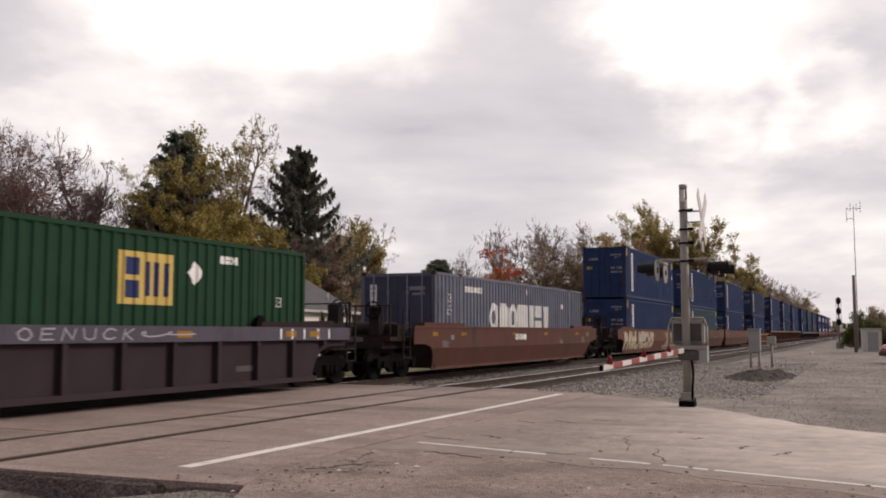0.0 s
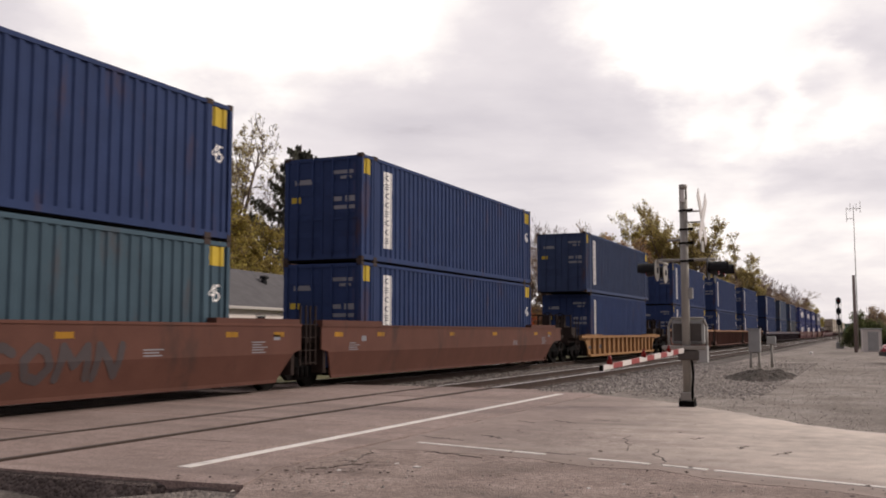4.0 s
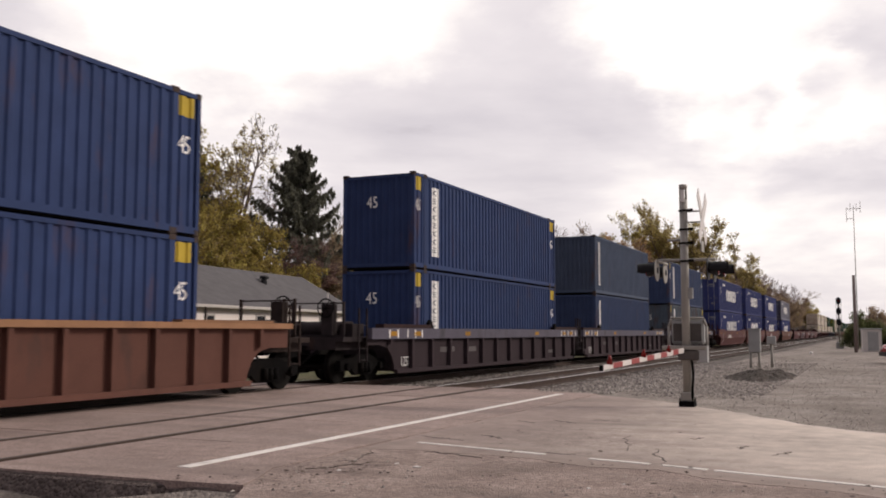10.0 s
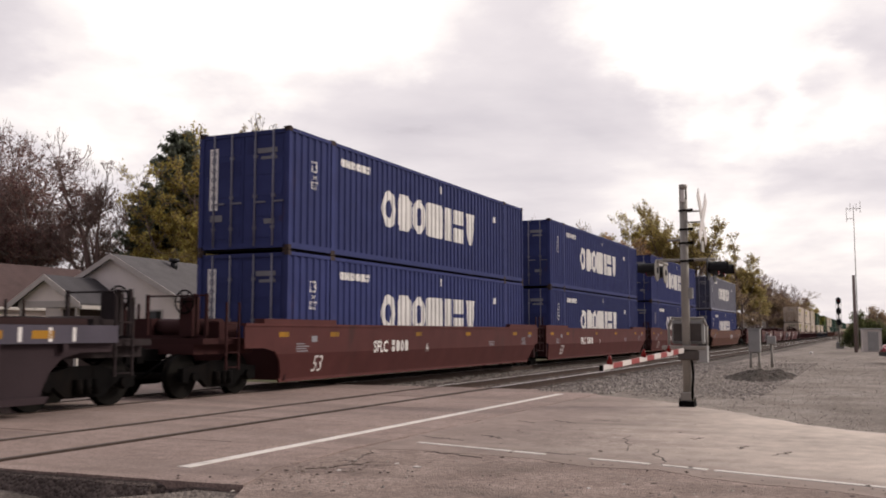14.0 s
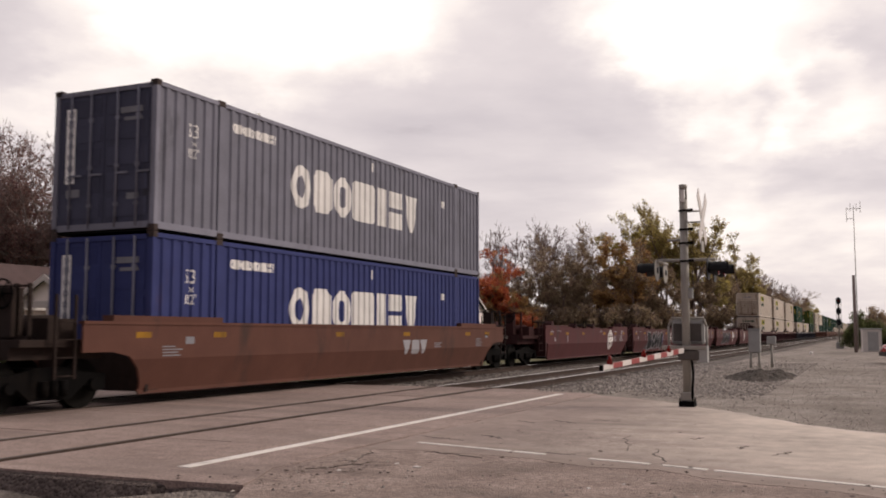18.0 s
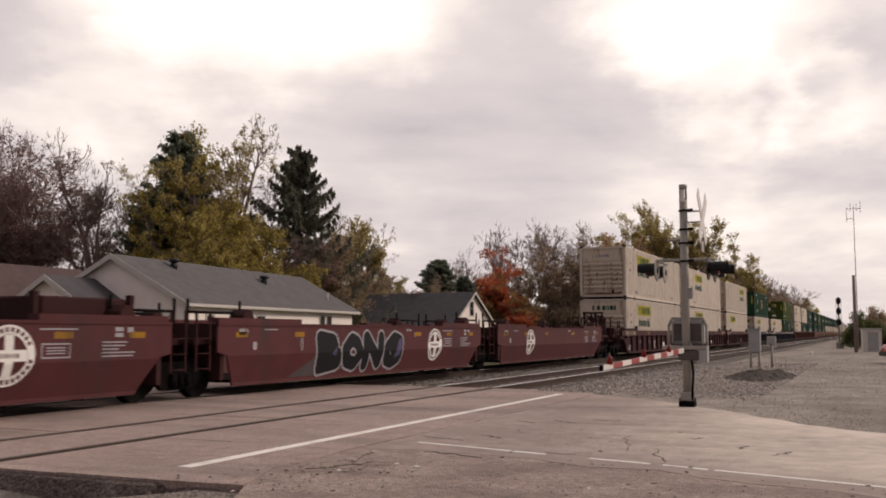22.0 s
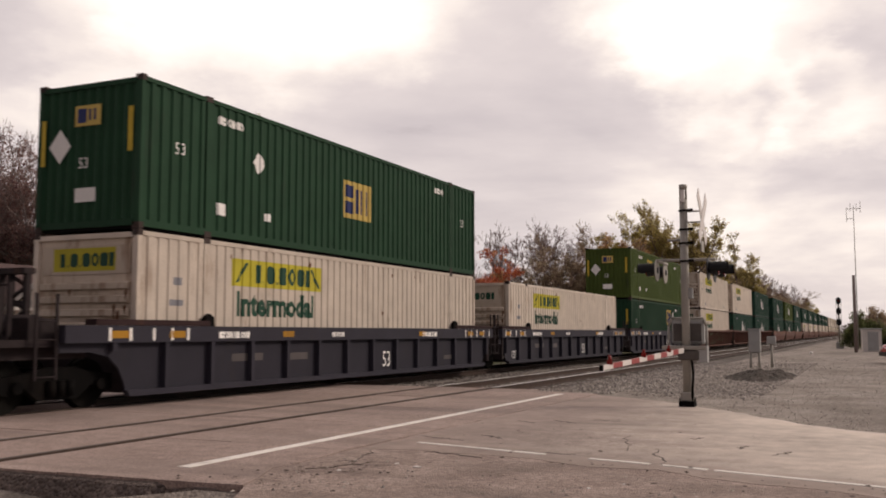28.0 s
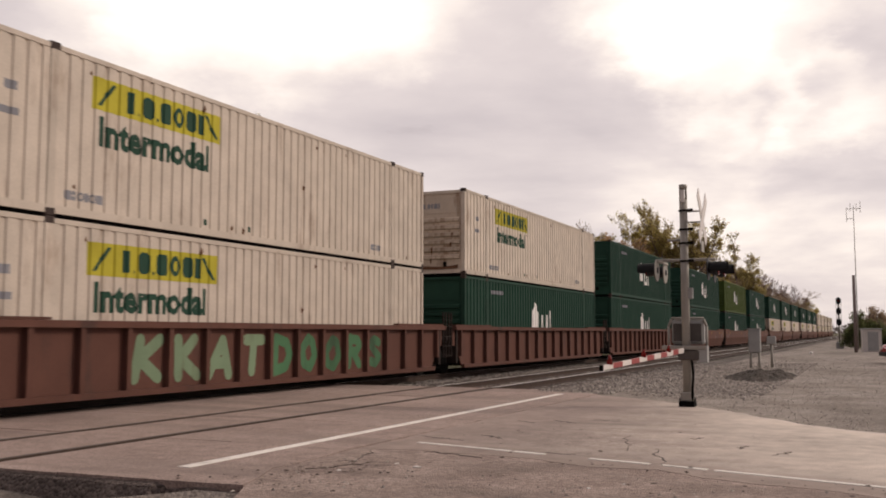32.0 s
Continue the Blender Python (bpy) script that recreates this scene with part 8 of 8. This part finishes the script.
def woods():
    tree_meshes("oak_brown", 1, 17, 13, "leaf_dry_red", per=1, size=0.105, leaf_spread=0.14, keep=0.8, angle=0.75, rise=0.02, trunk=0.36, clear=0.24, levels=8, shoots=0.42, twig=0.014, side=0.8)
    tree_meshes("bare_tall", 2, 17, 6.5, None, bark="bark_red", angle=0.7, rise=0.06, trunk=0.34, clear=0.36, levels=9, shoots=0.25, twig=0.015, side=0.6)
    tree_meshes("bare_slim", 3, 16, 4.5, None, angle=0.65, rise=0.06, trunk=0.2, clear=0.36, levels=8, shoots=0.3, twig=0.012, side=0.4)
    tree_meshes("bare_dome", 16, 15, 9, None, bark="bark_red", angle=0.7, rise=0.06, trunk=0.26, clear=0.22, levels=8, shoots=0.2, twig=0.021, side=0.7)
    tree_meshes("thicket", 15, 12, 6, "leaf_dry_red", per=1, size=0.08, keep=0.6, angle=0.75, rise=0.03, trunk=0.14, clear=0.2, levels=8, shoots=0.3, twig=0.013, side=0.55)
    tree_meshes("thin_yellow", 4, 18, 5.5, "leaf_olive", per=2, size=0.09, leaf_spread=0.1, keep=0.95, angle=0.85, rise=0.02, trunk=0.26, clear=0.45, levels=8, shoots=0.35, twig=0.016, lean=0.1, side=0.5, ratio=0.72)
    tree_meshes("high_crown", 17, 18, 6.5, "leaf_pale", per=2, size=0.085, leaf_spread=0.12, keep=0.62, angle=0.9, rise=0.02, trunk=0.2, clear=0.5, levels=7, shoots=0.35, twig=0.018, side=1.0, ratio=0.66)
    tree_meshes("full_yellow", 5, 10, 8, "leaf_yellow_green", per=4, size=0.115, leaf_spread=0.16, keep=0.9, angle=0.8, rise=0.04, trunk=0.2, clear=0.16, levels=7, shoots=0.42, side=0.75)
    tree_meshes("full_olive", 6, 15, 7, "leaf_yellow_green", per=4, size=0.115, leaf_spread=0.15, keep=0.95, angle=0.75, rise=0.05, trunk=0.25, clear=0.24, levels=7, shoots=0.48, twig=0.017, side=0.5)
    tree_meshes("mixed", 7, 12, 5.5, "leaf_olive", per=3, size=0.105, leaf_spread=0.14, keep=0.78, angle=0.75, rise=0.05, trunk=0.2, clear=0.24, levels=7, shoots=0.48, twig=0.018, side=0.5)
    tree_meshes("red", 8, 11, 6, "leaf_red", per=4, size=0.135, leaf_spread=0.16, keep=0.95, angle=0.7, rise=0.06, trunk=0.2, clear=0.18, levels=7, shoots=0.45, side=0.55)
    tree_meshes("orange", 9, 11, 6, "leaf_orange", per=4, size=0.13, leaf_spread=0.16, keep=0.9, angle=0.7, rise=0.06, trunk=0.2, clear=0.18, levels=7, shoots=0.45, twig=0.02, side=0.55)
    tree_meshes("brown", 10, 13, 7, "leaf_brown", per=3, size=0.1, leaf_spread=0.18, keep=0.8, bark="bark_red", angle=0.7, rise=0.05, trunk=0.2, clear=0.16, levels=7, shoots=0.5, twig=0.021, side=0.6)
    tree_meshes("shrub", 13, 4, 4, "leaf_green", per=3, size=0.09, angle=0.9, rise=0.05, trunk=0.08, clear=0.08, levels=7, shoots=0.4)
    tree_meshes("shrub_brown", 14, 4.5, 4, "leaf_brown", per=3, size=0.1, keep=0.8, angle=0.8, rise=0.1, trunk=0.08, clear=0.08, levels=6, shoots=0.5)
    conifer("spruce", 11, 16, 8.2, gap=0.8, power=0.85, droop=0.16, dense=2.0, hang=0.9)
    conifer("pine", 12, 16, 3.6, gap=0.5, power=0.42, droop=0.0, dense=2.2, hang=0.1, needle="needle_blue", tuft=0.12)
    bare, oak = "tall bare tree with fine twigs", "large oak with dry reddish-brown leaves"
    brown, olive, ygreen = "tree with brown leaves", "tree with sparse olive leaves", "tall tree with thinning yellow-green leaves"
    broad, dome, thicket = "broad yellow-green tree behind the house", "tall bare grey-brown tree", "small bare tree with a few dry leaves"
    scrub = "brown scrub at the foot of the trees"
    plan = [
        # behind the white house
        ("oak_brown", -63.6, 54.9, 0, 17.6, 13, oak), ("oak_brown", -58.6, 53.8, 90, 16.0, 10, oak), ("oak_brown", -67.0, 51.5, 200, 17.8, 13, oak), ("oak_brown", -66.5, 60.0, 140, 17.0, 13, oak), ("oak_brown", -61.0, 50.5, 300, 13.5, 9, oak), ("thicket", -62.5, 58.0, 190, 12.5, 7, thicket), ("thicket", -57.0, 57.8, 60, 11.5, 6, thicket), ("thicket", -52.5, 58.8, 20, 11.0, 6, thicket),
        ("bare_tall", -70.0, 59.7, 80, 18.8, 8, bare), ("bare_tall", -54.0, 54.8, 110, 15.6, 8.0, bare), ("bare_slim", -54.0, 60.4, 120, 13.6, 4.6, "slim bare grey tree with fine twigs"),
        ("bare_slim", -56.6, 55.4, 200, 13.5, 4.5, "slim bare grey tree with fine twigs"), ("bare_slim", -60.5, 62.0, 30, 15.5, 5, "slim bare grey tree with fine twigs"),
        ("thicket", -58.3, 60.5, 0, 13, 7, thicket), ("thicket", -56.8, 63.9, 90, 12.5, 6, thicket), ("thicket", -55, 66, 270, 11.5, 6, thicket),
        ("pine", -48.7, 58.4, 0, 17.2, 8.4, "dark pine behind yellow leaves"), ("pine", -50.4, 56.8, 130, 12.5, 7.0, "dark pine among yellow trees"), ("pine", -48.2, 60.5, 250, 12.0, 8.0, "dark pine among yellow trees"),
        ("full_olive", -45.6, 56.0, 40, 16.4, 6.4, ygreen), ("full_olive", -48.1, 55.0, 170, 13.2, 5.6, ygreen), ("full_yellow", -47.3, 55.6, 80, 10.5, 5.5, broad), ("full_yellow", -45.2, 58.4, 20, 11.5, 6.0, broad),
        ("thin_yellow", -46.6, 61.6, 150, 16.4, 4.4, "tall slender tree with sparse yellow leaves"), ("high_crown", -45.0, 60.1, 10, 18.0, 7.5, "tall slender tree with sparse yellow leaves"),
        ("full_yellow", -41.9, 52.0, 0, 9.6, 6.6, broad), ("full_yellow", -40.4, 54.4, 130, 9.8, 6.6, broad), ("full_yellow", -39.4, 57.2, 220, 9.2, 5.6, broad), ("full_yellow", -43.4, 55.4, 300, 10.6, 6.4, broad),
        ("spruce", -41.3, 63.6, 0, 16.9, 19.0, "dark green spruce with drooping boughs"), ("thicket", -43.6, 66, 40, 13.5, 7, thicket), ("oak_brown", -38.6, 60.6, 60, 8.6, 6.5, "low tree with dry reddish-brown leaves"),
        ("brown", -38.9, 63.2, 0, 9.8, 6, brown), ("brown", -39.8, 67.0, 140, 9.5, 6, brown), ("high_crown", -46.6, 81.5, 40, 12.6, 6.2, ygreen), ("mixed", -48.6, 88.0, 140, 13.0, 5.4, olive), ("full_yellow", -50.4, 86.5, 60, 9.0, 6.0, "low tree with yellow leaves"), ("mixed", -47.6, 79.4, 250, 11.8, 5.0, olive),
        ("thicket", -43.6, 86, 40, 8.5, 7, thicket), ("mixed", -48.0, 92, 10, 8.0, 5.5, olive), ("brown", -50.5, 98.1, 80, 8.2, 6.5, brown), ("brown", -47.0, 100.5, 10, 7.6, 6, brown),
        ("shrub_brown", -42.5, 107.5, 0, 4.6, 5.5, scrub), ("shrub_brown", -39.0, 108.5, 70, 4.2, 5.5, scrub), ("shrub_brown", -36.0, 108.0, 140, 4.8, 5.5, scrub), ("shrub_brown", -33.0, 109.0, 200, 4.4, 5.5, scrub), ("shrub_brown", -30.2, 108.5, 260, 4.8, 5.5, scrub),
        ("shrub_brown", -27.4, 108.0, 320, 4.6, 5.5, scrub), ("shrub_brown", -24.6, 108.5, 40, 4.8, 5.5, scrub), ("shrub_brown", -21.8, 111.0, 90, 4.6, 5.5, scrub), ("shrub_brown", -20.2, 117.0, 150, 4.6, 5.5, scrub), ("shrub_brown", -19.6, 131.0, 10, 5.0, 6, scrub),
        ("shrub_brown", -31.5, 111.5, 15, 5.4, 6, scrub), ("shrub_brown", -35.5, 112.5, 115, 5.4, 6, scrub), ("shrub_brown", -27.0, 112.0, 215, 5.4, 6, scrub), ("shrub_brown", -23.5, 114.0, 315, 5.4, 6, scrub), ("shrub_brown", -39.8, 112.0, 75, 5.4, 6, scrub),
        # behind the small house and along the track
        ("pine", -50.6, 111.0, 40, 11.0, 8.4, "dark green pine beyond the track"), ("pine", -48.5, 114.1, 80, 9.0, 5.6, "dark green pine beyond the track"),
        ("bare_dome", -54.9, 128.8, 10, 12.4, 7, dome), ("bare_dome", -51.5, 129.9, 80, 11.8, 7, dome), ("bare_slim", -50.2, 122, 80, 12.4, 4, bare), ("brown", -49.0, 120, 190, 8.5, 6, brown),
        ("red", -40.1, 104.6, 0, 11.3, 5.6, "tree with bright red and orange leaves"), ("orange", -40.3, 103.2, 140, 8.0, 5.2, "tree with orange leaves"), ("red", -36.6, 101.8, 40, 5.0, 4.2, "low tree with red leaves"), ("orange", -37.9, 102.6, 40, 5.8, 4.5, "low tree with orange leaves"),
        ("bare_dome", -45.2, 119.8, 0, 15.2, 8, dome), ("bare_dome", -42.3, 120.8, 100, 15.9, 8.5, dome), ("bare_dome", -39.6, 121.9, 220, 15.2, 8, dome), ("bare_slim", -37.5, 124.5, 40, 14.8, 5, bare), ("bare_dome", -34.4, 125.2, 310, 14.6, 7, dome),
        ("brown", -38.2, 112.5, 0, 11.2, 7.5, brown), ("brown", -36.1, 118.6, 90, 13.2, 7, brown), ("brown", -33.4, 117.8, 190, 13.6, 7, brown), ("brown", -34.4, 111.5, 250, 10.5, 6.5, brown), ("brown", -41.4, 111.5, 250, 10.0, 6.5, brown),
        ("full_olive", -28.6, 116.5, 0, 15.8, 7.4, ygreen), ("full_olive", -24.6, 121.5, 120, 16.2, 7.6, ygreen), ("thin_yellow", -20.8, 126.5, 60, 15.6, 7.6, "tree with sparse yellow leaves"), ("orange", -28.6, 111.5, 0, 12.2, 6.4, "tree with rusty orange leaves"), ("brown", -30.8, 114.0, 30, 11.8, 6.0, brown), ("brown", -25.4, 110.8, 200, 10.8, 6.5, brown),
        ("orange", -26.3, 114.5, 90, 11.8, 5.5, "tree with rusty orange leaves"), ("mixed", -23.4, 119.7, 90, 17.2, 5.6, olive), ("mixed", -25.2, 124, 0, 16.0, 6, olive), ("brown", -22.6, 114.8, 60, 11.0, 6, brown),
        ("mixed", -20.6, 122.6, 230, 15.4, 6.2, olive), ("full_olive", -19.6, 129.6, 50, 15.2, 6.5, ygreen), ("brown", -19.8, 124, 0, 11.0, 6, brown), ("brown", -19.2, 138, 50, 12.2, 6.5, brown),
        ("thin_yellow", -17.9, 149.1, 0, 16.2, 6.8, "tree with sparse yellow leaves"), ("mixed", -19.2, 152, 200, 13.0, 6, olive), ("brown", -19.0, 160, 0, 10.5, 7, brown), ("mixed", -18.8, 172, 120, 11.5, 7, olive),
        ("brown", -20.6, 203.0, 80, 12.6, 9, brown), ("brown", -18.9, 199.2, 80, 12.0, 9, brown), ("brown", -19.6, 213.0, 20, 12.4, 9, brown), ("brown", -18.8, 236.0, 140, 12.0, 9, brown), ("bare_dome", -19.8, 190.0, 30, 12.5, 9, dome), ("brown", -18.4, 262.0, 240, 11.0, 9, brown), ("full_yellow", -17.4, 280.0, 10, 9.5, 9, "tree with yellow-green autumn leaves"), ("brown", -18.0, 224.4, 60, 12.0, 9, brown), ("bare_dome", -18.4, 210, 60, 11.5, 9, dome), ("bare_dome", -18.5, 250, 60, 10.5, 9, dome), ("full_yellow", -17.5, 299.7, 60, 10.5, 10, "tree with yellow-green autumn leaves"),
        ("brown", -19.5, 320, 0, 9.0, 8, brown), ("mixed", -19.0, 350, 0, 8.5, 8, olive),
    ]
    for key, x, y, turn, height, width, label in plan:
        tree(key, x, y, turn, height, width, label)
    for key, x, y, height, label in (("shrub", -0.4, 88.5, 3.4, "low green hedge bush"), ("shrub", 1.2, 94.5, 2.2, "low green hedge bush"), ("shrub", 2.4, 94.0, 2.4, "low green hedge bush"), ("shrub_brown", 0.2, 105.0, 4.2, "bare reddish-brown bush by the lot"),
                                     ("shrub_brown", 2.4, 106.0, 4.0, "bare reddish-brown bush by the lot"), ("brown", 5.0, 118, 6.0, "small tree with brown leaves"), ("shrub", -34.6, 29.6, 2.0, "green bush beside the porch")):
        tree(key, x, y, 30 * x, height, None, label, group="bushes")
    # far woods that close the view
    rnd = random.Random(77)
    verts, faces = [], []
    for k in range(5200):
        a = radians(rnd.uniform(-75, 75))
        d = rnd.uniform(330, 460)
        x, y = -math.sin(a) * d, math.cos(a) * d
        if -16 < x < 0:
            continue
        top = 6.5 + 3.5 * noise.noise(Vector((x * 0.03, y * 0.03, 0))) + 2 * noise.noise(Vector((x * 0.12, y * 0.12, 0)))
        z = top * rnd.random() ** 0.6
        s = rnd.uniform(0.5, 1.3)
        for _ in range(3):
            u = Vector((rnd.gauss(0, 1), rnd.gauss(0, 1), rnd.gauss(0, 1))).normalized() * s
            v = u.orthogonal().normalized() * s * 0.7
            c = Vector((x + rnd.gauss(0, 1), y + rnd.gauss(0, 1), z + rnd.gauss(0, 0.5)))
            q = len(verts)
            verts += [tuple(c - u), tuple(c + v), tuple(c + u), tuple(c - v)]
            faces.append((q, q + 1, q + 2, q + 3))
    for k in range(1500):
        x, y = rnd.uniform(-110, 90), rnd.uniform(960, 1120)
        z = (9 + 7 * noise.noise(Vector((x * 0.05, 0, 5))) + 3 * noise.noise(Vector((x * 0.2, 0, 9)))) * rnd.random() ** 0.6
        u = Vector((rnd.gauss(0, 1), rnd.gauss(0, 1), rnd.gauss(0, 1))).normalized() * rnd.uniform(0.8, 2.0)
        v = u.orthogonal() * 0.7
        c = Vector((x, y, z))
        q = len(verts)
        verts += [tuple(c - u), tuple(c + v), tuple(c + u), tuple(c - v)]
        faces.append((q, q + 1, q + 2, q + 3))
    me = bpy.data.meshes.new("far_woods")
    me.from_pydata(verts, [], faces)
    me.materials.append(M["haze_wood"])
    tagged(new("far_woods", me), "distant bare autumn woods along the horizon", "woods", kind="stuff")


woods()


def motions():
    """The train rolls along the far track; the wheels turn while they pass."""
    for ob, s, z in ROLLING:
        walk(ob, [(float(t), pose(TRACK_FAR, s - gone(t), z)) for t in range(0, 33, 4)])
    step = 1.0 / FPS
    for w, q, s in WHEELS:
        rows, turn = [], 0.0
        for k in range(0, 32 * FPS + 1):
            t = k * step
            y = s - gone(t)
            if -4 < y < 48 or k in (0, 32 * FPS):
                turn = math.degrees((s - 48 - y if False else gone(t)) / 0.43)
                rows.append((t, y, turn))
        inside = [r for r in rows if -4 < r[1] < 48]
        if not inside:
            rows = [(0.0, 0, 0.0), (32.0, 0, 0.0)]
        else:
            a0, a1 = inside[0][2], inside[-1][2]
            rows = [(t, y, min(max(a, a0), a1)) for t, y, a in rows]
        walk(w, [(t, pose(0, q, 0.43, a % 360.0)) for t, y, a in rows])


motions()
